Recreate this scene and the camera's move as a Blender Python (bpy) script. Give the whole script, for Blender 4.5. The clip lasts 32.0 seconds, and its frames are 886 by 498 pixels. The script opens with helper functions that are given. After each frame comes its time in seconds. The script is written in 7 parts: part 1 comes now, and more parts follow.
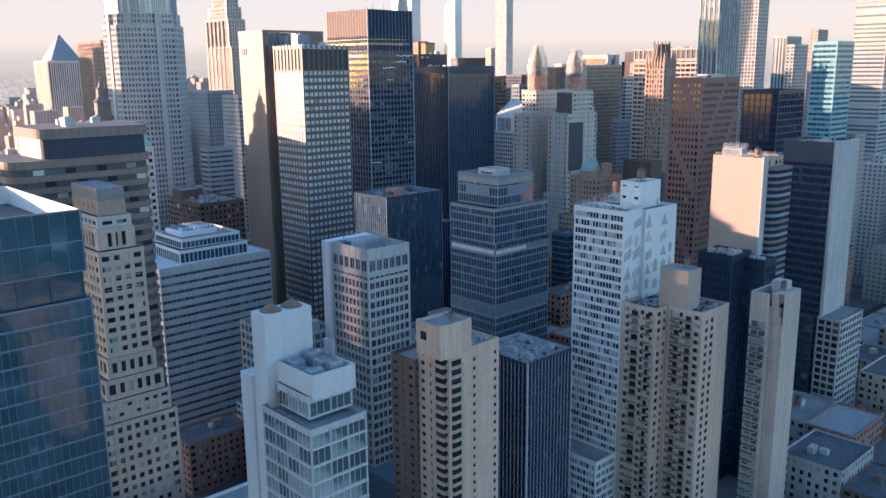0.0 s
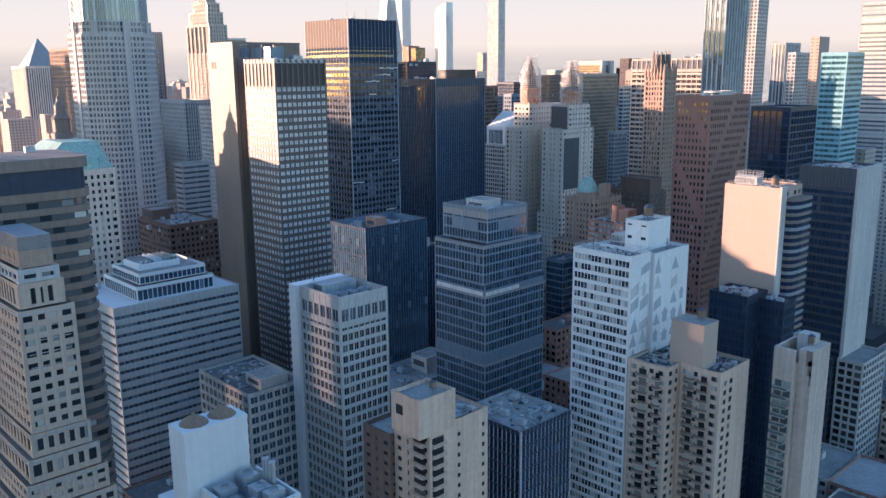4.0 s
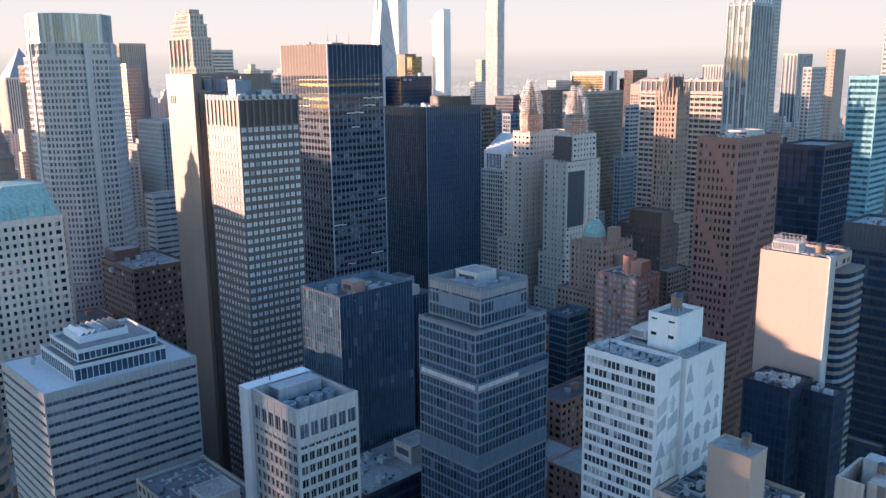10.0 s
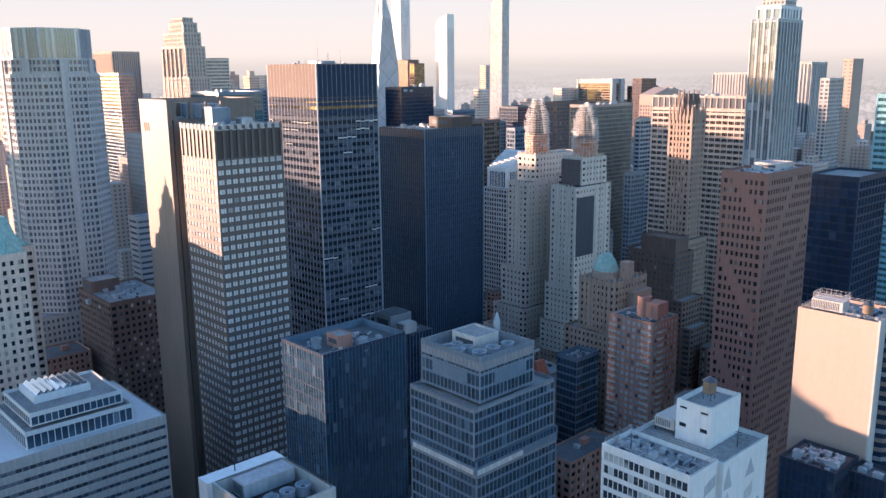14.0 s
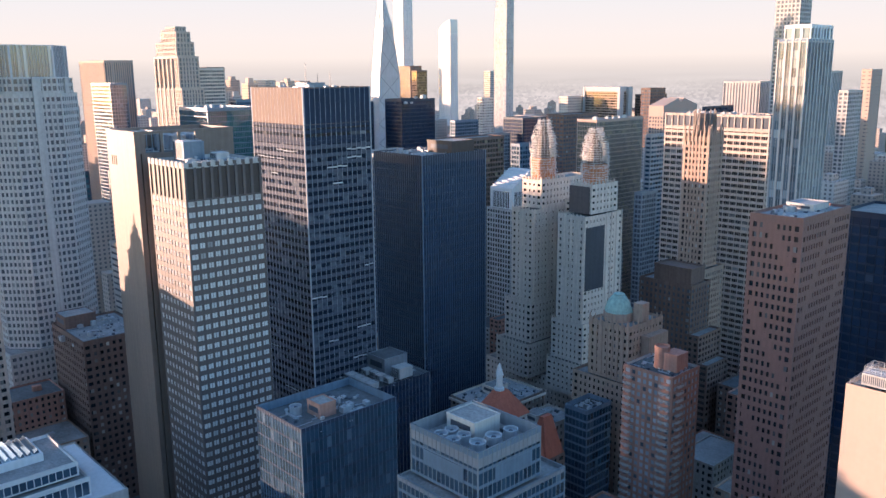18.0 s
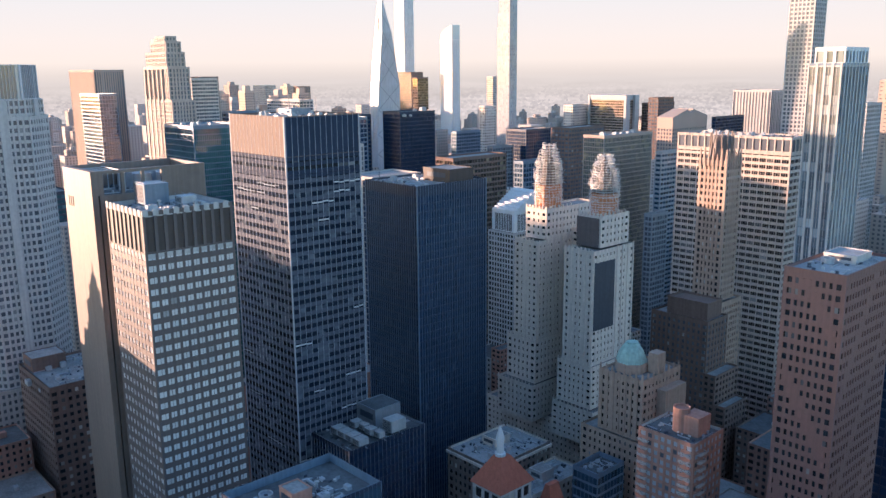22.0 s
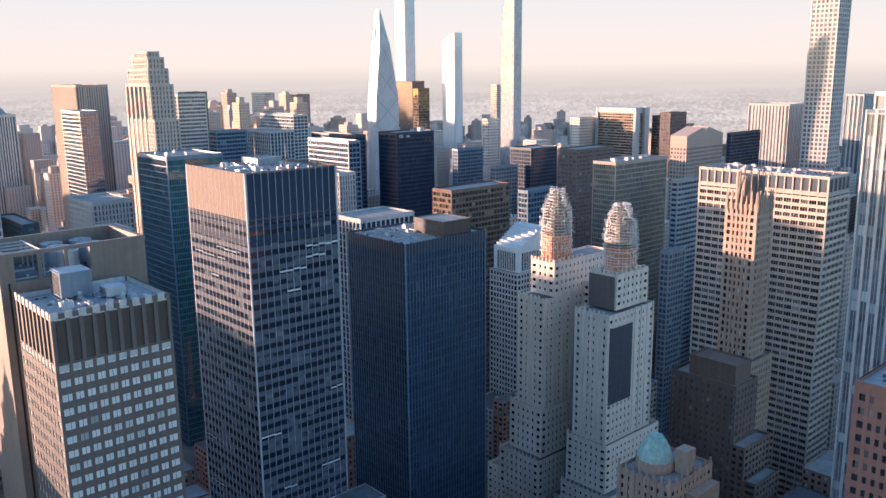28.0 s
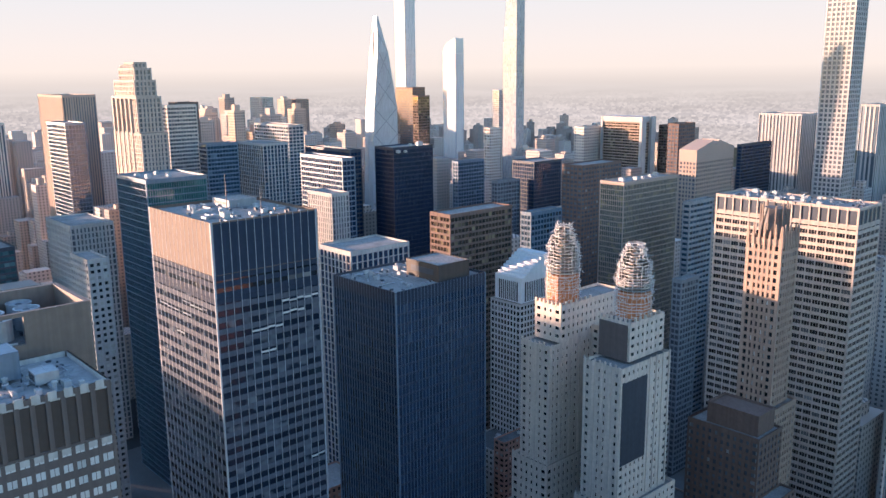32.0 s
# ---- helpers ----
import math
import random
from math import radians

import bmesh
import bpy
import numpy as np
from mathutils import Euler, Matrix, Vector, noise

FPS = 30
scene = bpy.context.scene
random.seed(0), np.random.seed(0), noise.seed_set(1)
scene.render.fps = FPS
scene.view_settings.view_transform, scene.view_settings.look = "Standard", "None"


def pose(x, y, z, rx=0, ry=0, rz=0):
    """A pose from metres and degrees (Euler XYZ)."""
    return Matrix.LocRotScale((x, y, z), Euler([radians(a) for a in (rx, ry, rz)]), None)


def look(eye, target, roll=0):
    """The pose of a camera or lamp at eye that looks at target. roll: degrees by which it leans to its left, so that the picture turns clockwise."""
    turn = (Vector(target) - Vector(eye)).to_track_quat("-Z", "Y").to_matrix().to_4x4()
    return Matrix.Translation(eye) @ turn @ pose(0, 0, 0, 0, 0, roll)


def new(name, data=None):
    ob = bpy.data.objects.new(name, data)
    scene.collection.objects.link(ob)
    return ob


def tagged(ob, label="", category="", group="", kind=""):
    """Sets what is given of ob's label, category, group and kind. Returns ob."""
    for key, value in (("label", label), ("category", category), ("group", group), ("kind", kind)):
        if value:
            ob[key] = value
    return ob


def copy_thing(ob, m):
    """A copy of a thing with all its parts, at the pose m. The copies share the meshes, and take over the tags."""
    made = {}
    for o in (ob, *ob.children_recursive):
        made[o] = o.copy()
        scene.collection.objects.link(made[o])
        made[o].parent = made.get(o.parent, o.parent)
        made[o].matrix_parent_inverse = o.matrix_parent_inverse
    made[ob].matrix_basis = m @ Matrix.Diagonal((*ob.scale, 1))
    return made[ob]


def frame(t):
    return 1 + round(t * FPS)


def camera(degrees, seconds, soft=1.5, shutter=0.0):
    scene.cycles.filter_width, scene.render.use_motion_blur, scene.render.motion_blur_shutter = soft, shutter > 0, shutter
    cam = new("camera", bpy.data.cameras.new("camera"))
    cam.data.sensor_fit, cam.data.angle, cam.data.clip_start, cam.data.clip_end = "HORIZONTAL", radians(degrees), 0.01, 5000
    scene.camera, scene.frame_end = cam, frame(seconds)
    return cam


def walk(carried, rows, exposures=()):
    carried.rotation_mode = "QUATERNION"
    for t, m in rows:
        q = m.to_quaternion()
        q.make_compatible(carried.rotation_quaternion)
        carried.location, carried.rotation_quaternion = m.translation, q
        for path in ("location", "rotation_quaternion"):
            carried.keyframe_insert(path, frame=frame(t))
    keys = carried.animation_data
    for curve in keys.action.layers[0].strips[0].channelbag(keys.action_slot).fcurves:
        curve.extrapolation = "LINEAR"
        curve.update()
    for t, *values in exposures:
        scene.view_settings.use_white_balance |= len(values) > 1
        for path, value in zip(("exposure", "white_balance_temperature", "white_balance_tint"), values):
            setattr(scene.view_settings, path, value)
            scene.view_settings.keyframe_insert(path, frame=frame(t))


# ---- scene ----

# ---------------------------------------------------------------- camera and its flight
cam = camera(56.16, 32.0)
# seconds, x, y, z, heading (to the left of uptown), pitch, roll
FLIGHT = [
    (0, 514.53, 60.36, 179.71, 47.206, -12.312, -0.613),
    (1, 507.86, 67.60, 180.43, 47.038, -12.263, -0.551),
    (2, 501.51, 74.66, 181.99, 46.889, -12.230, -0.519),
    (3, 495.35, 81.62, 184.05, 46.764, -12.210, -0.507),
    (4.5, 486.31, 91.97, 187.67, 46.633, -12.194, -0.512),
    (6, 477.34, 102.23, 191.50, 46.569, -12.183, -0.526),
    (8, 465.40, 115.84, 196.56, 46.581, -12.168, -0.545),
    (10, 453.46, 129.35, 201.48, 46.679, -12.145, -0.552),
    (12, 441.51, 142.72, 206.29, 46.830, -12.113, -0.547),
    (14, 429.60, 155.98, 211.13, 47.001, -12.076, -0.536),
    (16, 417.69, 169.16, 216.04, 47.171, -12.039, -0.527),
    (18, 405.74, 182.38, 221.06, 47.321, -12.005, -0.526),
    (20, 393.69, 195.68, 226.13, 47.449, -11.979, -0.536),
    (22, 381.55, 209.12, 231.23, 47.561, -11.961, -0.558),
    (24, 369.31, 222.67, 236.35, 47.669, -11.950, -0.587),
    (26, 357.07, 236.25, 241.53, 47.782, -11.945, -0.614),
    (28, 344.85, 249.74, 246.80, 47.904, -11.942, -0.629),
    (30, 332.63, 262.98, 252.06, 48.014, -11.936, -0.628),
    (31, 326.44, 269.49, 254.58, 48.051, -11.933, -0.620),
    (32, 320.13, 275.97, 256.90, 48.063, -11.930, -0.608),
]


def flown(x, y, z, heading, pitch, roll):
    h, p = radians(heading), radians(pitch)
    way = Vector((-math.sin(h) * math.cos(p), math.cos(h) * math.cos(p), math.sin(p)))
    eye = Vector((x, y, z))
    return look(eye, eye + 100 * way, roll)


walk(cam, [(r[0], flown(*r[1:])) for r in FLIGHT], [(0.0, 2.24, 5650, 15), (16.0, 2.32, 5720, 15), (32.0, 2.30, 5780, 15)])

# ---------------------------------------------------------------- daylight
SUN_FROM = Vector((-0.845, -0.528, 0.082)).normalized()
world = bpy.data.worlds.new("evening_sky")
scene.world = world
world.use_nodes = True
wn = world.node_tree.nodes
sky = wn.new("ShaderNodeTexSky")
sky.sky_type = "NISHITA"
sky.sun_disc = False
sky.sun_elevation = math.asin(SUN_FROM.z)
sky.sun_rotation = math.atan2(SUN_FROM.x, SUN_FROM.y)
sky.altitude = 200
sky.air_density, sky.dust_density, sky.ozone_density = 1.0, 0.6, 2.2
wn["Background"].inputs["Strength"].default_value = 0.15
soften = wn.new("ShaderNodeHueSaturation")
soften.inputs["Saturation"].default_value = 1.0
world.node_tree.links.new(sky.outputs[0], soften.inputs["Color"])
world.node_tree.links.new(soften.outputs[0], wn["Background"].inputs["Color"])

sun = new("sun", bpy.data.lights.new("sun", "SUN"))
sun.data.energy, sun.data.angle, sun.data.color = 3.5, radians(0.5), (1.0, 0.61, 0.38)
sun.matrix_world = look(SUN_FROM * 900, (0, 0, 0))

# ---------------------------------------------------------------- materials


def material(name, base, rough=0.8, metal=0.0, vary=0.18, grain=0.6, coarse=0.05, bump=0.15, spec=0.4, streak=0.12):
    """A weathered surface: base colour with stains, grain, vertical streaks and a fine relief, in metres."""
    m = bpy.data.materials.new(name)
    m.use_nodes = True
    n, link = m.node_tree.nodes, m.node_tree.links.new
    bsdf = n["Principled BSDF"]
    bsdf.inputs["Roughness"].default_value = rough
    bsdf.inputs["Metallic"].default_value = metal
    bsdf.inputs["Specular IOR Level"].default_value = spec
    co = n.new("ShaderNodeTexCoord")
    big, small, drip = n.new("ShaderNodeTexNoise"), n.new("ShaderNodeTexNoise"), n.new("ShaderNodeTexNoise")
    big.inputs["Scale"].default_value, big.inputs["Detail"].default_value = coarse, 6
    small.inputs["Scale"].default_value, small.inputs["Detail"].default_value = grain, 4
    stretch = n.new("ShaderNodeMapping")
    stretch.inputs["Scale"].default_value = (0.9, 0.9, 0.03)
    drip.inputs["Scale"].default_value, drip.inputs["Detail"].default_value = 1.0, 3
    link(co.outputs["Object"], stretch.inputs["Vector"])
    link(stretch.outputs[0], drip.inputs["Vector"])
    for t in (big, small):
        link(co.outputs["Object"], t.inputs["Vector"])
    add = n.new("ShaderNodeMath")
    add.operation = "ADD"
    link(big.outputs[0], add.inputs[0])
    link(small.outputs[0], add.inputs[1])
    span = n.new("ShaderNodeMapRange")
    span.inputs[1].default_value, span.inputs[2].default_value = 0.7, 1.3
    span.inputs[3].default_value, span.inputs[4].default_value = 1 - vary, 1 + vary
    link(add.outputs[0], span.inputs[0])
    fall = n.new("ShaderNodeMapRange")
    fall.inputs[1].default_value, fall.inputs[2].default_value = 0.35, 0.65
    fall.inputs[3].default_value, fall.inputs[4].default_value = 1 - streak, 1 + streak * 0.5
    link(drip.outputs[0], fall.inputs[0])
    mul = n.new("ShaderNodeMath")
    mul.operation = "MULTIPLY"
    link(span.outputs[0], mul.inputs[0])
    link(fall.outputs[0], mul.inputs[1])
    tint = n.new("ShaderNodeVectorMath")
    tint.operation = "SCALE"
    tint.inputs[0].default_value = base
    link(mul.outputs[0], tint.inputs["Scale"])
    link(tint.outputs[0], bsdf.inputs["Base Color"])
    if bump:
        b = n.new("ShaderNodeBump")
        b.inputs["Strength"].default_value, b.inputs["Distance"].default_value = bump, 0.05
        link(small.outputs[0], b.inputs["Height"])
        link(b.outputs[0], bsdf.inputs["Normal"])
    return m


def glazing(name, dark, light, share, rough=0.06, ior=1.6, mix=0.5, patch=0.0, wavy=0.25):
    """Window glass: dark panes, of which a share shows pale blinds; every pane differs a little in tone and tilt."""
    m = bpy.data.materials.new(name)
    m.use_nodes = True
    n, link = m.node_tree.nodes, m.node_tree.links.new
    bsdf = n["Principled BSDF"]
    bsdf.inputs["Roughness"].default_value = rough
    bsdf.inputs["IOR"].default_value = ior
    island, info = n.new("ShaderNodeNewGeometry"), n.new("ShaderNodeObjectInfo")
    add = n.new("ShaderNodeMath")
    add.operation = "ADD"
    link(island.outputs["Random Per Island"], add.inputs[0])
    link(info.outputs["Random"], add.inputs[1])
    one = n.new("ShaderNodeMath")
    one.operation = "FRACT"
    link(add.outputs[0], one.inputs[0])
    white = n.new("ShaderNodeTexWhiteNoise")
    white.noise_dimensions = "1D"
    link(one.outputs[0], white.inputs["W"])
    ramp = n.new("ShaderNodeValToRGB")
    e = ramp.color_ramp.elements
    e[0].position, e[0].color = 0.0, (*[c * 0.75 for c in dark], 1)
    e[1].position, e[1].color = 1.0, (*light, 1)
    a = ramp.color_ramp.elements.new(max(0.02, 1 - share - 0.05))
    a.color = (*[c * 1.25 for c in dark], 1)
    b = ramp.color_ramp.elements.new(min(0.98, 1 - share + 0.05))
    b.color = (*[d + (l - d) * mix for d, l in zip(dark, light)], 1)
    wave, co, bump = n.new("ShaderNodeTexNoise"), n.new("ShaderNodeTexCoord"), n.new("ShaderNodeBump")
    pick = white.outputs["Value"]
    if patch:
        # whole stretches of a facade keep their blinds alike
        area, stretch, blend = n.new("ShaderNodeTexNoise"), n.new("ShaderNodeMapping"), n.new("ShaderNodeMix")
        stretch.inputs["Scale"].default_value = (0.10, 0.10, 0.16)
        area.inputs["Scale"].default_value, area.inputs["Detail"].default_value = 1.0, 2
        link(co.outputs["Object"], stretch.inputs["Vector"])
        link(stretch.outputs[0], area.inputs["Vector"])
        wide = n.new("ShaderNodeMapRange")
        wide.inputs[1].default_value, wide.inputs[2].default_value = 0.3, 0.7
        link(area.outputs[0], wide.inputs[0])
        blend.inputs[0].default_value = patch
        link(white.outputs["Value"], blend.inputs[2])
        link(wide.outputs[0], blend.inputs[3])
        pick = blend.outputs[0]
    link(pick, ramp.inputs[0])
    link(ramp.outputs[0], bsdf.inputs["Base Color"])
    wave.inputs["Scale"].default_value = 0.35
    link(co.outputs["Object"], wave.inputs["Vector"])
    link(wave.outputs[0], bump.inputs["Height"])
    bump.inputs["Strength"].default_value, bump.inputs["Distance"].default_value = wavy, 0.06
    link(bump.outputs[0], bsdf.inputs["Normal"])
    return m


M = {
    "bronze": material("bronze_panel", (0.12, 0.097, 0.092), 0.55, 0.0, 0.12),
    "bronze_plain": material("brown_panel", (0.195, 0.147, 0.122), 0.6, 0.0, 0.10),
    "steel": material("steel_panel", (0.30, 0.31, 0.33), 0.4, 0.3, 0.12),
    "steel_brown": material("brown_steel_panel", (0.165, 0.115, 0.09), 0.8, 0.0, 0.10),
    "spandrel": material("grey_spandrel_panel", (0.092, 0.102, 0.128), 0.85, 0.0, 0.14, spec=0.15),
    "mullion": material("dull_steel_mullion", (0.38, 0.39, 0.41), 0.7, 0.0, 0.10, spec=0.2),
    "black": material("black_metal", (0.02, 0.034, 0.066), 0.4, 0.2, 0.15),
    "dark_grey": material("dark_grey_metal", (0.055, 0.065, 0.085), 0.5, 0.1, 0.15),
    "limestone": material("limestone", (0.62, 0.535, 0.46), 0.9, 0.0, 0.16),
    "dark_stone": material("dark_brown_stone", (0.20, 0.16, 0.14), 0.8, 0.0, 0.12),
    "pale_stone": material("pale_stone", (0.44, 0.42, 0.40), 0.85, 0.0, 0.12),
    "beige_brick": material("beige_brick", (0.55, 0.41, 0.32), 0.9, 0.0, 0.12),
    "warm_brick": material("warm_cream_brick", (0.50, 0.385, 0.305), 0.9, 0.0, 0.12),
    "tan_brick": material("tan_brick", (0.37, 0.265, 0.205), 0.9, 0.0, 0.16),
    "brown_brick": material("brown_brick", (0.17, 0.115, 0.095), 0.9, 0.0, 0.16),
    "red_granite": material("red_granite", (0.205, 0.11, 0.095), 0.55, 0.0, 0.10),
    "red_brick": material("red_brick", (0.35, 0.195, 0.15), 0.9, 0.0, 0.15),
    "concrete": material("concrete", (0.42, 0.40, 0.38), 0.85, 0.0, 0.14),
    "pink_concrete": material("pinkish_concrete", (0.46, 0.375, 0.32), 0.85, 0.0, 0.14),
    "dark_bronze": material("dark_bronze_louvre", (0.062, 0.047, 0.042), 0.6, 0.0, 0.12),
    "white_panel": material("white_panel", (0.64, 0.635, 0.63), 0.6, 0.0, 0.07, streak=0.06),
    "fin": material("pale_steel_fin", (0.46, 0.47, 0.49), 0.4, 0.1, 0.08),
    "navy": material("dark_blue_panel", (0.03, 0.042, 0.07), 0.8, 0.0, 0.12, spec=0.15),
    "white_paint": material("white_paint", (0.52, 0.53, 0.54), 0.7, 0.0, 0.05, streak=0.05),
    "tan_stucco": material("tan_stucco", (0.40, 0.305, 0.25), 0.9, 0.0, 0.03, streak=0.015),
    "grey_panel": material("grey_panel", (0.25, 0.26, 0.28), 0.5, 0.1, 0.12),
    "blue_panel": material("blue_grey_panel", (0.14, 0.19, 0.25), 0.35, 0.1, 0.12),
    "turquoise": material("turquoise_panel", (0.23, 0.41, 0.46), 0.35, 0.0, 0.10),
    "gravel": material("roof_gravel", (0.24, 0.235, 0.23), 0.95, 0.0, 0.3, 1.2, 0.15, 0.3, streak=0.0),
    "dark_roof": material("dark_roof_membrane", (0.10, 0.105, 0.11), 0.9, 0.0, 0.35, 0.8, 0.12, 0.3, streak=0.0),
    "pale_roof": material("pale_roof_membrane", (0.29, 0.29, 0.29), 0.85, 0.0, 0.22, 0.8, 0.12, 0.2, streak=0.0),
    "copper": material("green_copper", (0.29, 0.43, 0.38), 0.75, 0.0, 0.25),
    "red_tile": material("red_roof_tile", (0.34, 0.105, 0.065), 0.85, 0.0, 0.2, 2.0),
    "galvanised": material("galvanised_metal", (0.38, 0.40, 0.43), 0.45, 0.4, 0.15),
    "unit_white": material("unit_white", (0.38, 0.39, 0.40), 0.6, 0.0, 0.12),
    "timber": material("tank_timber", (0.20, 0.14, 0.10), 0.9, 0.0, 0.25, 3.0),
    "asphalt": material("asphalt", (0.05, 0.05, 0.052), 0.9, 0.0, 0.2, 1.0, 0.05, 0.2, streak=0.0),
    "paving": material("paving", (0.13, 0.127, 0.125), 0.9, 0.0, 0.2, 1.0, 0.05, 0.2, streak=0.0),
    "orange_net": material("orange_netting", (0.55, 0.22, 0.10), 0.9, 0.0, 0.2),
    "scaffold": material("scaffold_steel", (0.66, 0.64, 0.62), 0.5, 0.1, 0.2),
    "mural_grey": material("grey_mural_paint", (0.36, 0.37, 0.40), 0.8, 0.0, 0.06),
    "mural_pale": material("pale_mural_paint", (0.47, 0.46, 0.46), 0.8, 0.0, 0.06),
    "g_dark": glazing("dark_glass", (0.018, 0.022, 0.028), (0.26, 0.26, 0.26), 0.07, ior=1.75, mix=0.4),
    "g_blind": glazing("glass_with_blinds", (0.34, 0.34, 0.34), (0.64, 0.63, 0.62), 0.97, 0.3, mix=0.6),
    "g_curtain": glazing("curtained_glass", (0.08, 0.09, 0.105), (0.40, 0.43, 0.46), 0.84, 0.15, mix=0.55),
    "g_sky": glazing("sky_reflecting_glass", (0.075, 0.10, 0.14), (0.24, 0.28, 0.33), 0.14, ior=1.8, mix=0.3),
    # glass of the supertall towers, paled to put haze into the colour
    "g_haze": glazing("haze_toned_tower_glass", (0.30, 0.34, 0.38), (0.50, 0.53, 0.56), 0.3, 0.12),
    "g_blue": glazing("blue_glass", (0.03, 0.06, 0.095), (0.16, 0.22, 0.28), 0.08, ior=2.0, mix=0.3),
    "g_teal": glazing("teal_glass", (0.05, 0.12, 0.14), (0.2, 0.34, 0.36), 0.12, ior=2.0, mix=0.3),
    "g_bronze": glazing("bronze_glass", (0.05, 0.04, 0.028), (0.30, 0.24, 0.15), 0.15, ior=1.9),
    "g_black": glazing("black_glass", (0.017, 0.034, 0.072), (0.075, 0.10, 0.145), 0.06, ior=1.6, mix=0.3),
    "g_pale": glazing("pale_glass", (0.10, 0.13, 0.16), (0.42, 0.47, 0.50), 0.25, ior=1.9, mix=0.3),
    # far window glass, its dark tones lifted to stand in for distance haze
    "g_far": glazing("haze_toned_far_glass", (0.10, 0.11, 0.13), (0.30, 0.30, 0.30), 0.1, 0.15, mix=0.3),
    "g_steel": glazing("office_glass_with_patches_of_blinds", (0.012, 0.018, 0.032), (0.17, 0.19, 0.22), 0.28, 0.08, 1.5, 0.6, 0.5),
    "g_flats": glazing("white_framed_flat_glass", (0.03, 0.038, 0.05), (0.56, 0.57, 0.57), 0.55, 0.12, 1.6, 0.45, 0.35),
    "g_band": glazing("blue_grey_band_glass", (0.05, 0.062, 0.085), (0.20, 0.22, 0.25), 0.35, 0.08, 1.7, 0.5, 0.5),
    "g_mirror": glazing("wavy_mirror_glass", (0.03, 0.07, 0.095), (0.13, 0.23, 0.27), 0.2, 0.03, 1.7, 0.3, 0.6, 0.9),
    "g_terrace": glazing("pale_terrace_glass", (0.055, 0.085, 0.10), (0.36, 0.42, 0.43), 0.42, 0.08, 1.8, 0.5, 0.5),
    "g_deep": glazing("deep_teal_glass", (0.022, 0.095, 0.10), (0.09, 0.19, 0.19), 0.3, 0.04, 1.9, 0.4, 0.6),
    "g_gold": glazing("gold_tinted_glass", (0.10, 0.115, 0.10), (0.40, 0.33, 0.17), 0.35, 0.06, 1.9, 0.4, 0.6),
    "g_home": glazing("flat_window_glass", (0.02, 0.024, 0.03), (0.50, 0.48, 0.44), 0.22),
}
water_m = material("river_water", (0.12, 0.15, 0.19), 0.12, 0.0, 0.1, 0.05, 0.005, 0.1, spec=0.6)

# ---------------------------------------------------------------- mesh helpers
CORNERS = np.array([(0, 2, 4), (1, 2, 4), (1, 3, 4), (0, 3, 4), (0, 2, 5), (1, 2, 5), (1, 3, 5), (0, 3, 5)])
SIDES = np.array([(3, 2, 1, 0), (4, 5, 6, 7), (0, 1, 5, 4), (1, 2, 6, 5), (2, 3, 7, 6), (3, 0, 4, 7)])


def boxed(name, boxes):
    """One mesh of upright boxes, each given by x0, x1, y0, y1, z0, z1."""
    b = np.asarray(boxes, float).reshape(-1, 6)
    v = np.stack([b[:, CORNERS[:, k]] for k in range(3)], -1).reshape(-1, 3)
    f = (np.arange(len(b))[:, None, None] * 8 + SIDES).reshape(-1, 4)
    me = bpy.data.meshes.new(name)
    me.from_pydata(v.tolist(), [], f.tolist())
    return me


def shaped(name, verts, faces):
    me = bpy.data.meshes.new(name)
    me.from_pydata([tuple(v) for v in verts], [], faces)
    return me


def lathe(name, rings, n=16, turn=0.0):
    """A closed solid of rings: (radius, z) from the bottom up."""
    v, f = [], []
    for r, z in rings:
        for k in range(n):
            a = 2 * math.pi * k / n + turn
            v.append((r * math.cos(a), r * math.sin(a), z))
    for i in range(len(rings) - 1):
        for k in range(n):
            f.append((i * n + k, i * n + (k + 1) % n, (i + 1) * n + (k + 1) % n, (i + 1) * n + k))
    f.append(tuple(range(n))[::-1])
    f.append(tuple((len(rings) - 1) * n + k for k in range(n)))
    return shaped(name, v, f)


def frustum(name, b, t, z0, z1):
    """A block that tapers from footprint b to footprint t (x0, x1, y0, y1)."""
    v = [(b[0], b[2], z0), (b[1], b[2], z0), (b[1], b[3], z0), (b[0], b[3], z0),
         (t[0], t[2], z1), (t[1], t[2], z1), (t[1], t[3], z1), (t[0], t[3], z1)]
    return shaped(name, v, [tuple(s) for s in SIDES])


def part(name, me, mat, parent, label="", at=(0, 0, 0)):
    """Links one mesh as one part under a thing or under a part."""
    ob = new(name, me)
    if not me.materials:
        me.materials.append(M[mat] if isinstance(mat, str) else mat)
    ob.parent = parent
    ob.location = at
    return tagged(ob, label)


def thing(name, label, category, x=0.0, y=0.0, z=0.0, group="", kind=""):
    ob = new(name)
    ob.empty_display_size = 1.0
    ob.location = (x, y, z)
    return tagged(ob, label, category, group, kind)


# ---------------------------------------------------------------- facades
PANES = {}


def pane_mesh(w, h, face, mat):
    key = (round(w, 2), round(h, 2), face, mat)
    if key not in PANES:
        a, b = w / 2, h / 2
        box = (-a, a, -0.04, 0.04, -b, b) if face in "SN" else (-0.04, 0.04, -a, a, -b, b)
        me = boxed("window", [box])
        me.materials.append(M[mat])
        PANES[key] = me
    return PANES[key]


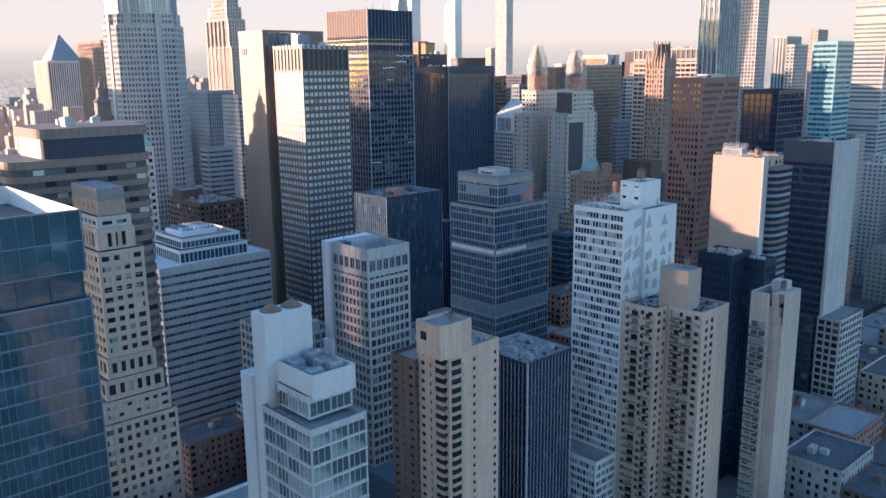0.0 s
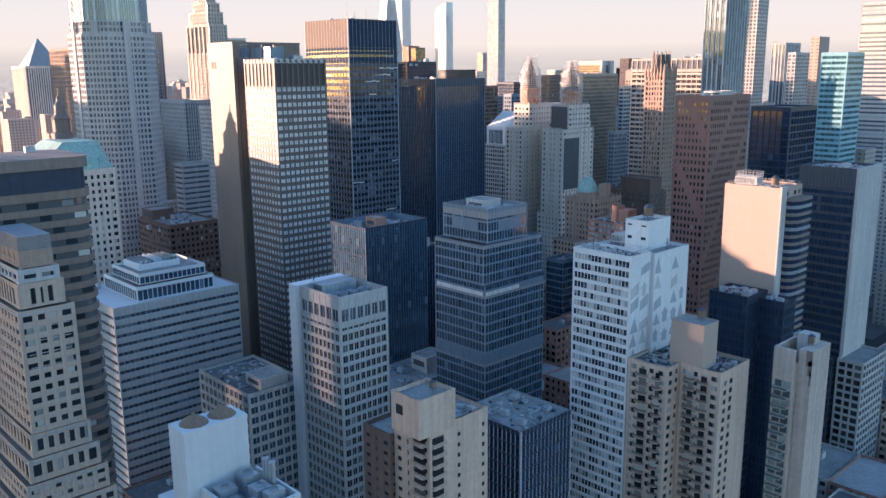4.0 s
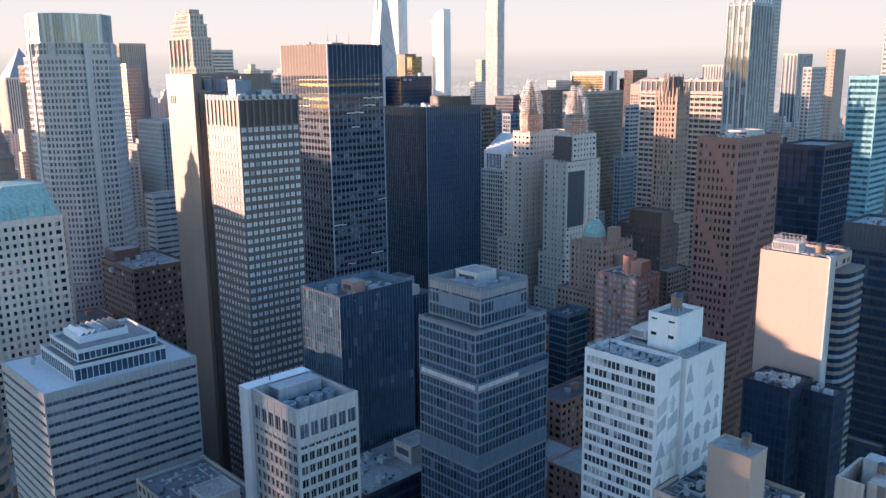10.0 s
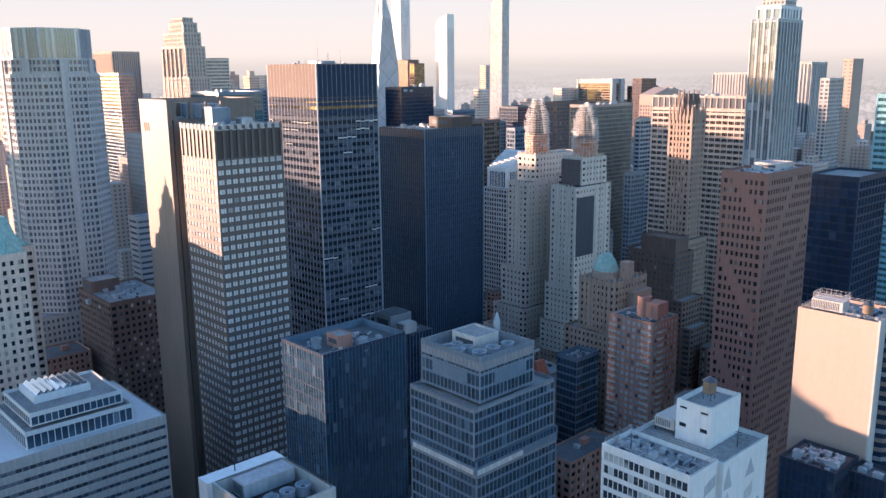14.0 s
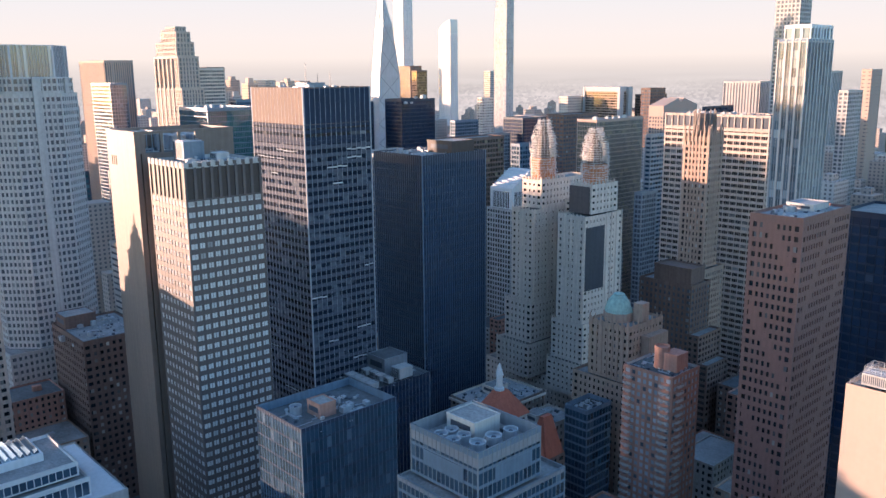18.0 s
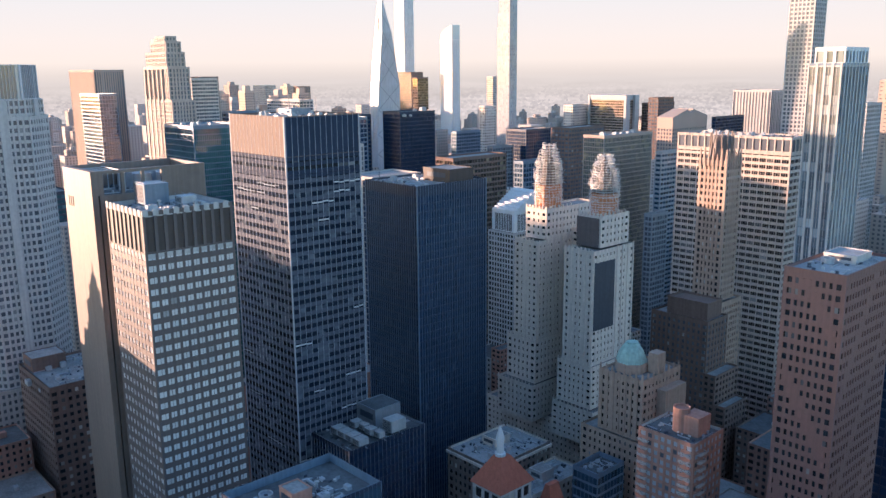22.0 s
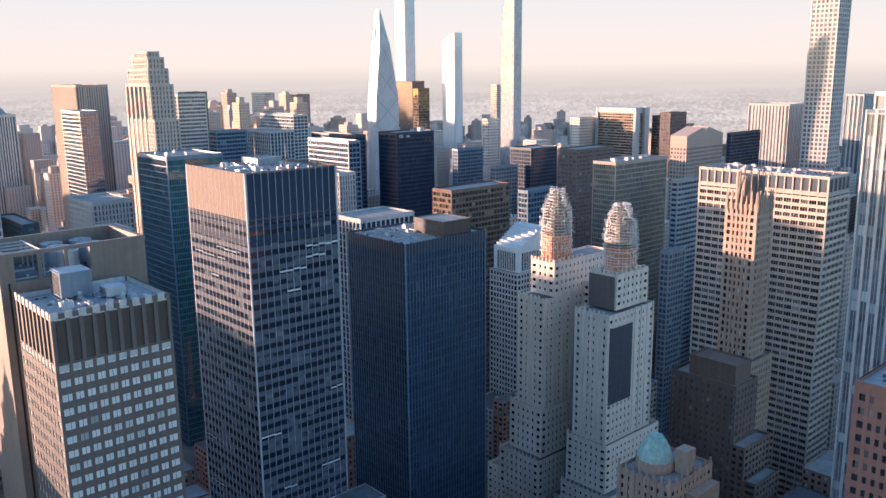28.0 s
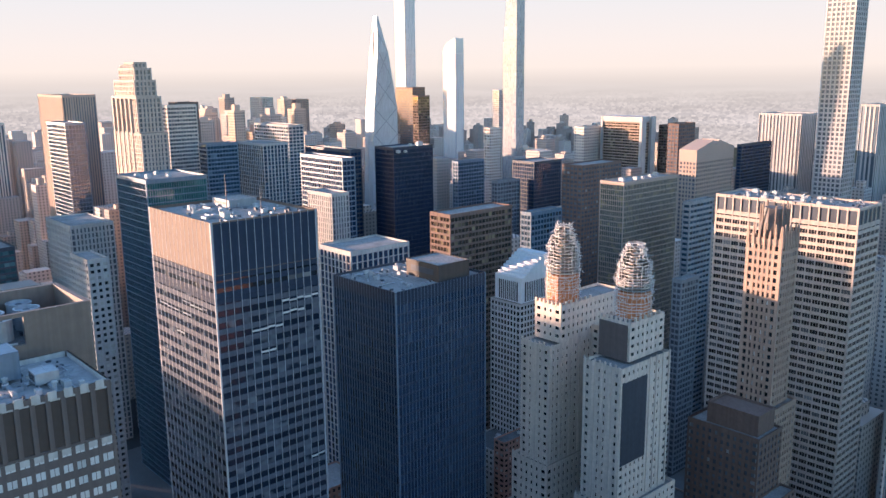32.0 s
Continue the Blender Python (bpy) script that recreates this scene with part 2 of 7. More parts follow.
def face_strips(x0, x1, y0, y1, z0, z1, face, bay, fh, pier, span, depth, corner, top, base, mull, skip=0.0):
    """Piers, spandrels and window places of one face. The outer plane is the box's side."""
    a0, a1 = (x0, x1) if face in "SN" else (y0, y1)
    n = max(1, round((a1 - a0 - 2 * corner) / bay))
    bw = (a1 - a0 - 2 * corner) / n
    zb, zt = z0 + base, z1 - top
    m = max(1, round((zt - zb) / fh))
    h = (zt - zb) / m
    piers, bands, panes = [], [], []

    def laid(u0, u1, w0, w1, out, back):
        if face == "S":
            return (u0, u1, y0 + out, y0 + back, w0, w1)
        if face == "N":
            return (u0, u1, y1 - back, y1 - out, w0, w1)
        if face == "E":
            return (x1 - back, x1 - out, u0, u1, w0, w1)
        return (x0 + out, x0 + back, u0, u1, w0, w1)

    for i in range(1, n):
        u = a0 + corner + i * bw
        piers.append(laid(u - pier / 2, u + pier / 2, z0, z1, 0.0, depth + 0.05))
    if mull:
        for i in range(n):
            for k in range(1, mull):
                u = a0 + corner + (i + k / mull) * bw
                piers.append(laid(u - 0.06, u + 0.06, zb, zt, depth * 0.45, depth + 0.05))
    for j in range(m):
        w = zb + j * h
        bands.append(laid(a0 + corner, a1 - corner, w, w + span, 0.05 if pier > 0.02 else 0.0, depth + 0.05))
    if top > 0.01:
        bands.append(laid(a0 + corner, a1 - corner, zt, z1, 0.06, depth + 0.05))
    if base > 0.01:
        bands.append(laid(a0 + corner, a1 - corner, z0, zb, 0.06, depth + 0.05))
    for j in range(m):
        for i in range(n):
            u, w = a0 + corner + (i + 0.5) * bw, zb + j * h + (h + span) / 2
            c = depth - 0.05
            place = {"S": (u, y0 + c, w), "N": (u, y1 - c, w), "E": (x1 - c, u, w), "W": (x0 + c, u, w)}[face]
            panes.append((place, bw - pier, h - span, i, j))
    return piers, bands, panes


def piece_mesh(name, dims, mat):
    key = (name, mat) + tuple(round(v, 2) for v in dims)
    if key not in PANES:
        a, b, c = (v / 2 for v in dims)
        me = boxed(name, [(-a, a, -b, b, -c, c)])
        me.materials.append(M[mat])
        PANES[key] = me
    return PANES[key]


def pieces(name, boxes, mat, parent):
    """Every box as an object of its own; alike ones share their mesh."""
    for x0, x1, y0, y1, z0, z1 in boxes:
        part(name, piece_mesh(name, (x1 - x0, y1 - y0, z1 - z0), mat), mat, parent, at=((x0 + x1) / 2, (y0 + y1) / 2, (z0 + z1) / 2))


def block(parent, x0, x1, y0, y1, z0, z1, wall, glass, bay=3.5, fh=3.8, pier=0.8, span=1.4, depth=0.35, corner=0.8, top=1.2, base=0.0,
          mull=0, band=None, roof="gravel", parapet=1.1, singles=0, faces="SENW", blank="", lip=0.0, parapet_mat=None, split=False):
    """One storeyed block of a building, in the thing's own coordinates: core, facade grids, windows, roof and parapet."""
    d = depth
    part("core", boxed("core", [(x0 + d, x1 - d, y0 + d, y1 - d, z0, z1 - parapet - 0.05)]), glass, parent)
    posts = [(x, x + corner, y, y + corner, z0, z1) for x in (x0, x1 - corner) for y in (y0, y1 - corner)]
    grid, belts = [], []
    if split:
        pieces("corner_pier", posts, wall, parent)
    else:
        grid += posts
    left = int(singles * 0.12)
    for face in faces:
        if face in blank:
            u = {"S": (x0 + corner, x1 - corner, y0 + 0.03, y0 + d + 0.05, z0, z1), "N": (x0 + corner, x1 - corner, y1 - d - 0.05, y1 - 0.03, z0, z1),
                 "E": (x1 - d - 0.05, x1 - 0.03, y0 + corner, y1 - corner, z0, z1), "W": (x0 + 0.03, x0 + d + 0.05, y0 + corner, y1 - corner, z0, z1)}[face]
            part("blank_wall", boxed("blank_wall", [u]), wall, parent)
            continue
        piers, bands, panes = face_strips(x0, x1, y0, y1, z0, z1, face, bay, fh, pier, span, d, corner, top, base, 0 if split else mull)
        if split and face in "SE":
            pieces("pier", piers, wall, parent)
            pieces("spandrel", bands, band or wall, parent)
            if mull:
                fine = face_strips(x0, x1, y0, y1, z0, z1, face, bay, fh, pier, span, d, corner, top, base, mull)[0]
                grid += fine[len(piers):]
        else:
            grid += piers
            belts += bands
        if face in "NW":
            continue
        panes.sort(key=lambda p: -p[4])
        share = min(len(panes), left // 2 if face == "S" else left)
        for place, w, h, i, j in panes[:share]:
            part("window", pane_mesh(w, h, face, glass), glass, parent, at=place)
        left -= share
        rest = []
        for (px, py, pz), w, h, i, j in panes[share:]:
            rest.append((px - w / 2, px + w / 2, py - 0.04, py + 0.04, pz - h / 2, pz + h / 2) if face == "S"
                        else (px - 0.04, px + 0.04, py - w / 2, py + w / 2, pz - h / 2, pz + h / 2))
        if rest:
            tagged(part("glazing", boxed("glazing", rest), glass, parent), kind="stuff")
    if grid:
        tagged(part("facade_grid", boxed("facade_grid", grid), wall, parent), kind="stuff")
    if belts:
        tagged(part("facade_banding", boxed("facade_banding", belts), band or wall, parent), kind="stuff")
    t = max(0.35, d)
    zr = z1 - parapet
    part("roof", boxed("roof", [(x0 + t, x1 - t, y0 + t, y1 - t, zr - 0.3, zr)]), roof, parent)
    rim = [(x0 + corner, x1 - corner, y0 + 0.12, y0 + t + 0.1, zr - 0.4, z1 + lip), (x0 + corner, x1 - corner, y1 - t - 0.1, y1 - 0.12, zr - 0.4, z1 + lip),
           (x0 + 0.12, x0 + t + 0.1, y0 + corner, y1 - corner, zr - 0.4, z1 + lip), (x1 - t - 0.1, x1 - 0.12, y0 + corner, y1 - corner, zr - 0.4, z1 + lip)]
    part("parapet", boxed("parapet", rim), parapet_mat or wall, parent)


TAKEN = []


def claim(x0, x1, y0, y1):
    TAKEN.append((x0, x1, y0, y1))


def building(label, x0, x1, y0, y1, z1, category="office tower", name="tower", extra=(), **style):
    """A one-block building on the ground, its origin at the middle of its base. extra: more blocks (dx0, dx1, dy0, dy1, z0, z1)."""
    cx, cy = (x0 + x1) / 2, (y0 + y1) / 2
    t = thing(name, label, category, cx, cy, 0.0)
    claim(x0, x1, y0, y1)
    block(t, x0 - cx, x1 - cx, y0 - cy, y1 - cy, 0.0, z1, **style)
    return t


# ---------------------------------------------------------------- rooftop things
def unit_meshes():
    body = boxed("housing", [(-1.6, 1.6, -1.1, 1.1, 0.3, 2.1), (-1.5, 1.5, -0.9, 0.9, 0.0, 0.3)])
    fan = lathe("fan", [(0.75, 2.1), (0.75, 2.4), (0.62, 2.4), (0.6, 2.2), (0.1, 2.22)], 14)
    return body, fan


UNIT = None
TANK = None


def rooftop_unit(x, y, z, turn=0.0, size=1.0):
    global UNIT
    if UNIT is None:
        UNIT = thing("rooftop_unit", "boxy grey air-conditioning unit with a fan on a flat roof", "rooftop unit", x, y, z, "rooftop units")
        body, fan = unit_meshes()
        part("housing", body, "unit_white", UNIT)
        part("fan", fan, "galvanised", UNIT)
        ob = UNIT
        ob.rotation_euler = (0, 0, turn)
    else:
        ob = copy_thing(UNIT, Matrix.LocRotScale((x, y, z), Euler((0, 0, turn)), None))
    ob.scale = (size, size, size)
    return ob


def water_tank(x, y, z, size=1.0):
    global TANK
    if TANK is None:
        TANK = thing("water_tank", "round wooden water tank with a conical roof on steel legs", "water tank", x, y, z, "water tanks")
        part("barrel", lathe("barrel", [(1.9, 2.2), (1.85, 5.6)], 18), "timber", TANK)
        part("cone_roof", lathe("cone_roof", [(2.05, 5.6), (1.0, 6.5), (0.05, 7.0)], 18), "dark_grey", TANK)
        for a in (-1.2, 1.05):
            for b in (-1.2, 1.05):
                part("leg", boxed("leg", [(a, a + 0.16, b, b + 0.16, 0, 2.2)]), "dark_grey", TANK)
        part("deck", boxed("deck", [(-1.7, 1.7, -1.7, 1.7, 2.05, 2.2)]), "dark_grey", TANK)
        ob = TANK
    else:
        ob = copy_thing(TANK, Matrix.Translation((x, y, z)))
    ob.scale = (size, size, size)
    return ob


def bulkhead(x0, x1, y0, y1, z0, z1, wall="concrete", roof="gravel", label="plain rooftop bulkhead with a low rim and louvres", louvre=True):
    """A penthouse for stairs and machines on a roof."""
    cx, cy = (x0 + x1) / 2, (y0 + y1) / 2
    t = thing("bulkhead", label, "rooftop bulkhead", cx, cy, z0, "rooftop bulkheads")
    w, l, h = (x1 - x0) / 2, (y1 - y0) / 2, z1 - z0
    part("wall", boxed("wall", [(-w, w, -l, l, 0, h - 0.4)]), wall, t)
    part("roof", boxed("roof", [(-w + 0.3, w - 0.3, -l + 0.3, l - 0.3, h - 0.4, h - 0.3)]), roof, t)
    part("rim", boxed("rim", [(-w - 0.1, w + 0.1, -l - 0.1, -l + 0.3, h - 0.4, h), (-w - 0.1, w + 0.1, l - 0.3, l + 0.1, h - 0.4, h),
                              (-w - 0.1, -w + 0.3, -l + 0.3, l - 0.3, h - 0.4, h), (w - 0.3, w + 0.1, -l + 0.3, l - 0.3, h - 0.4, h)]), wall, t)
    if louvre:
        part("louvre", boxed("louvre", [(-w * 0.7, w * 0.7, -l - 0.06, -l, h * 0.35, h * 0.7)]), "dark_grey", t)
    return t


def scatter_units(x0, x1, y0, y1, z, count, seed, size=1.0):
    r = random.Random(seed)
    count = max(2, round(count * 0.6))
    cols = max(1, round(math.sqrt(count * (x1 - x0) / max(1.0, y1 - y0))))
    rows = max(1, math.ceil(count / cols))
    k = 0
    for i in range(cols):
        for j in range(rows):
            if k >= count:
                return
            k += 1
            x = x0 + (i + 0.5 + r.uniform(-0.25, 0.25)) * (x1 - x0) / cols
            y = y0 + (j + 0.5 + r.uniform(-0.25, 0.25)) * (y1 - y0) / rows
            rooftop_unit(x, y, z, r.choice((0, math.pi / 2, math.pi)), size * r.uniform(0.6, 1.25))


def wall_windows(parent, x, ys, z0, z1, fh, w, h, face="E", glass="g_dark"):
    """Columns of small windows set 40 mm proud in a blank wall."""
    n = int((z1 - z0) / fh)
    for y in ys:
        for k in range(n):
            part("window", pane_mesh(w, h, face, glass), glass, parent, at=(x, y, z1 - fh * (k + 0.5)) if face == "E" else (y, x, z1 - fh * (k + 0.5)))


DUCT = None


def roof_duct(x, y, z, turn=0.0, size=1.0):
    """A bent sheet-metal duct with a cowl on a flat roof."""
    global DUCT
    if DUCT is None:
        DUCT = thing("roof_duct", "bent sheet-metal duct with an upright cowl on a roof", "roof duct", x, y, z, "roof ducts")
        part("duct", boxed("duct", [(-3.0, 2.2, -0.45, 0.45, 0.0, 0.95), (2.2, 3.1, -0.45, 2.6, 0.0, 0.95)]), "galvanised", DUCT)
        part("cowl", lathe("cowl", [(0.5, 0.0), (0.5, 1.9), (0.8, 1.9), (0.8, 2.3), (0.2, 2.6)], 10), "unit_white", DUCT, at=(-3.4, 0, 0))
        ob = DUCT
        ob.rotation_euler = (0, 0, turn)
    else:
        ob = copy_thing(DUCT, Matrix.LocRotScale((x, y, z), Euler((0, 0, turn)), None))
    ob.scale = (size, size, size)
    return ob

# ---------------------------------------------------------------- ground, streets and distance
STREETS = [437.5 + 80.5 * k for k in range(-10, 16)]
AVENUES = [505, 305, 167, 28, -103, -245, -525, -800, -1080, -1360]
ground = tagged(new("ground", shaped("ground", [(-5200, -2200, -0.3), (3000, -2200, -0.3), (3000, 5200, -0.3), (-5200, 5200, -0.3)], [(0, 1, 2, 3)])),
                "dark asphalt streets and flat city ground", "ground", kind="structure")
ground.data.materials.append(M["asphalt"])
pave = thing("pavement", "pale concrete pavements of the city blocks with kerbs", "pavement", kind="structure")
BLOCKS = []
for j in range(len(STREETS) - 1):
    for i in range(len(AVENUES) - 1):
        w = 21 if AVENUES[i + 1] == 28 else 12
        e = 21 if AVENUES[i] == 28 else 12
        s = (AVENUES[i + 1] + w, AVENUES[i] - e, STREETS[j] + 6, STREETS[j + 1] - 6)
        BLOCKS.append(s)
        if s[0] < -260 or s[2] > 800 or s[2] < 0:
            continue
        part("city_block", boxed("city_block", [(*s, -0.28, -0.13)]), "paving", pave)
water = tagged(new("water", shaped("water", [(-3700, -2200, -0.1), (-2450, -2200, -0.1), (-2450, 5200, -0.1), (-3700, 5200, -0.1)], [(0, 1, 2, 3)])),
               "broad grey river beyond the city", "river", kind="structure")
water.data.materials.append(water_m)

# far haze and pale low sky, painted as glow on a curved backdrop
hz = bpy.data.materials.new("painted_horizon_haze")
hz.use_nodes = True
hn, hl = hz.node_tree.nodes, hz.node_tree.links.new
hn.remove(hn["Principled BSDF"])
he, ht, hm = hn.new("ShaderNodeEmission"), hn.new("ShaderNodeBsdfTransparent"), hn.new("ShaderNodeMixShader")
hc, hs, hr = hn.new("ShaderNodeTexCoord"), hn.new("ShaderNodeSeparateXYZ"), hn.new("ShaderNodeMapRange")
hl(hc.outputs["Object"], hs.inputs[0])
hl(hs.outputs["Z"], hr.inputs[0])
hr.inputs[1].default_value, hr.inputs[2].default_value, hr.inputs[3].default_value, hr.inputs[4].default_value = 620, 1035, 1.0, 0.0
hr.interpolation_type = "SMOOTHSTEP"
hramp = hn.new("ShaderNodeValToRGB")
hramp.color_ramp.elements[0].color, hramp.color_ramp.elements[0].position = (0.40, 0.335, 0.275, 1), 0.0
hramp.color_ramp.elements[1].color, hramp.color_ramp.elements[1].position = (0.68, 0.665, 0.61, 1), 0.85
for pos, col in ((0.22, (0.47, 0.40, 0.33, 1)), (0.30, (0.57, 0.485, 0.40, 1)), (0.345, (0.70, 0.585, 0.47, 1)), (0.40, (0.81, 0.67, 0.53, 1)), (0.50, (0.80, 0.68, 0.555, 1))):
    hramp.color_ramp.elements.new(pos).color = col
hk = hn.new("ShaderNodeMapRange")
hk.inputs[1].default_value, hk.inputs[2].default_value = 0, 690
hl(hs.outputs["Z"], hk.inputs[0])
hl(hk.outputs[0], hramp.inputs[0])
# the faint far city below: painted blocks of pale stone tones, haze in their colour
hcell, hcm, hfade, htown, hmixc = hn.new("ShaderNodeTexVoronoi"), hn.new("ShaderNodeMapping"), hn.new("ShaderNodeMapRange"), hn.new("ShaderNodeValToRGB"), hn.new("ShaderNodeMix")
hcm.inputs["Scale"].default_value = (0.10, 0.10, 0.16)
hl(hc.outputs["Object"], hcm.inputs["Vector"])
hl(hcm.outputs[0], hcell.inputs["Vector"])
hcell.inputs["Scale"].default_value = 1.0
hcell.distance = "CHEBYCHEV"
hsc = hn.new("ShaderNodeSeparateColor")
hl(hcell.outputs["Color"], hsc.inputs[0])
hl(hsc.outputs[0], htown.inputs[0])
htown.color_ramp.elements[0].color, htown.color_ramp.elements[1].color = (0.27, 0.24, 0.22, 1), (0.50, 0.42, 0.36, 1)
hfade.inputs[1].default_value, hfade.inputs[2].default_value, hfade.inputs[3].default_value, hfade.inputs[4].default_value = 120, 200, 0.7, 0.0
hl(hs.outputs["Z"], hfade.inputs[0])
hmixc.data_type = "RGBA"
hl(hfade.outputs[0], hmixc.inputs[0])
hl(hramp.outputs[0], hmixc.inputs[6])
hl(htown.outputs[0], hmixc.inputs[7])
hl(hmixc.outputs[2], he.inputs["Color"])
# faint bands of far land, woods and water under the horizon, as noise in the glow
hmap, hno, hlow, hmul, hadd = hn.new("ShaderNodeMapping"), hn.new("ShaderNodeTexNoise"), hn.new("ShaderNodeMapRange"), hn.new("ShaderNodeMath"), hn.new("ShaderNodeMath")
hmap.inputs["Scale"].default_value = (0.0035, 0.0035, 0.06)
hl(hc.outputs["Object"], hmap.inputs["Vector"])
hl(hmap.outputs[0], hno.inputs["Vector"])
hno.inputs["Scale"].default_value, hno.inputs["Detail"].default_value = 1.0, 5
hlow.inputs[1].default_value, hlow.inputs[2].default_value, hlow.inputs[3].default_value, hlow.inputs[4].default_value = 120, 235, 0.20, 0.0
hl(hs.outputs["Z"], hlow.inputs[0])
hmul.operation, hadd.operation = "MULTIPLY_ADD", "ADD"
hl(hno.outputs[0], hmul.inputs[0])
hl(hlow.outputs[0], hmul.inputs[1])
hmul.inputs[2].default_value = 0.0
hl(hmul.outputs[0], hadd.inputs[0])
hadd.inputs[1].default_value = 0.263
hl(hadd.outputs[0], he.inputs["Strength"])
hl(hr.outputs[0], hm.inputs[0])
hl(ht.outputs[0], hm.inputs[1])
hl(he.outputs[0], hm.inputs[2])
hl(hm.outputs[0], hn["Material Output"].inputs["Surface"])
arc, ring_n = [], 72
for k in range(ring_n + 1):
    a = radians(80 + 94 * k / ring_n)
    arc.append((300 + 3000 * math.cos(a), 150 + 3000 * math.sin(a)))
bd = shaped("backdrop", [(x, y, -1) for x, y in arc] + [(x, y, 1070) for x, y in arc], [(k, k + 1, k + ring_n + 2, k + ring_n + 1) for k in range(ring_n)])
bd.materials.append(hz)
tagged(new("backdrop", bd), "backdrop glowing with painted pinkish haze and pale low sky", "backdrop", kind="structure")

# ---------------------------------------------------------------- the towers along the avenues
S_A = dict(wall="bronze", glass="g_blind", bay=2.72, fh=3.6, pier=0.85, span=1.8, depth=0.3, corner=0.8, top=0.0, base=6, parapet=1.0, parapet_mat="pale_stone", mull=2)
claim(76, 142, 300, 346)
ta = thing("office_tower", "tall bronze-brown office tower with pale blinds in every window", "office tower", 127.4, 322)
block(ta, -13.9, 13.9, -14.7, 15, 0, 176.5, singles=200, roof="dark_roof", split=True, **S_A)
block(ta, -13.9, 13.9, -14.7, 15, 176.6, 189.4, "bronze", "dark_bronze", 3.1, 12, 1.0, 0.5, 0.5, 0.9, 1.3, parapet=1.3, parapet_mat="pale_stone", roof="pale_roof", split=True)
caps = [(-13.9 + 3.1 * k, -12.0 + 3.1 * k, -14.8, -14.5, 188.0, 189.9) for k in range(9)] + [(13.7, 14.0, -14.7 + 3.3 * k, -12.9 + 3.3 * k, 188.0, 189.9) for k in range(9)]
for c in caps:
    part("cap", boxed("cap", [c]), "pale_stone", ta, "pale stone cap")
tb = thing("slab_tower", "plain brown windowless slab tower with three openings near its top", "office tower", 92.6, 326)
tb.scale = (0.81, 1.0, 1.0)
wall_boxes = [(-16, -11.6, -20, -18, 0, 197), (-10.4, -9.2, -20, -18, 0, 197), (-8.0, -6.8, -20, -18, 0, 197), (-5.6, 16, -20, -18, 0, 197),
              (-11.6, -10.4, -20, -18, 0, 185), (-9.2, -8.0, -20, -18, 0, 185), (-6.8, -5.6, -20, -18, 0, 185),
              (-11.6, -10.4, -20, -18, 188.5, 197), (-9.2, -8.0, -20, -18, 188.5, 197), (-6.8, -5.6, -20, -18, 188.5, 197), (-16, 16, -17.5, 20, 0, 190)]
for u in wall_boxes:
    part("wall", boxed("wall", [u]), "bronze_plain", tb)
for u in ((14.8, 16, 4, 20, 190, 197), (14.8, 16, -18, -16, 190, 197), (14.8, 16, -10, -9, 190, 197), (14.8, 16, -3, -2, 190, 197), (-16, -14.8, -18, 20, 190, 197), (-14.8, 14.8, 18.8, 20, 190, 197)):
    part("screen_wall", boxed("screen_wall", [u]), "bronze_plain", tb)
for u in ((-16.1, 16.1, -20.1, -17.9, 197, 198), (-16.1, 16.1, 18.7, 20.1, 197, 198), (-16.1, -14.7, -17.9, 18.7, 197, 198), (14.7, 16.1, -17.9, 18.7, 197, 198)):
    part("rim", boxed("rim", [u]), "bronze_plain", tb)
part("roof", boxed("roof", [(-14.8, 14.8, -17.5, 18.8, 190.0, 190.2)]), "dark_roof", tb)

claim(50, 150, 372, 434)
tower_b = thing("office_tower", "tall steel-and-glass office tower with a blank ribbed crown", "office tower", 76.6, 402.3)
S_B = dict(glass="g_steel", bay=2.8, fh=3.65, depth=0.3, corner=0.5)
block(tower_b, -21.7, 21.7, -18.4, 18.3, 0, 190, wall="mullion", pier=0.12, span=1.7, top=0.0, base=8, singles=60, band="spandrel", roof="dark_roof", split=True, parapet_mat="navy", **S_B)
block(tower_b, -21.7, 21.7, -18.4, 18.3, 190.1, 197, wall="mullion", pier=0.2, span=1.7, top=0.6, band="navy", parapet_mat="navy", roof="dark_roof", glass="g_dark", bay=2.8, fh=3.2, depth=0.3, corner=0.6)
block(tower_b, -21.7, 21.7, -18.4, 18.3, 197.1, 212.9, wall="mullion", pier=0.16, span=15.0, top=0.4, band="steel_brown", roof="gravel", glass="dark_grey", bay=2.8, fh=15.4, depth=0.35, corner=0.7, parapet=0.9, split=True, parapet_mat="steel_brown")
br = random.Random(9)
# east crown panels in dark blue: that side's shade put into the colour
for k in range(13):
    y = -17.7 + 2.715 * k
    part("crown_panel", boxed("crown_panel", [(21.4, 21.69, y + 0.1, y + 2.62, 197.3, 212.4)]), "navy", tower_b, "crown panel coloured dark for the shaded east side")
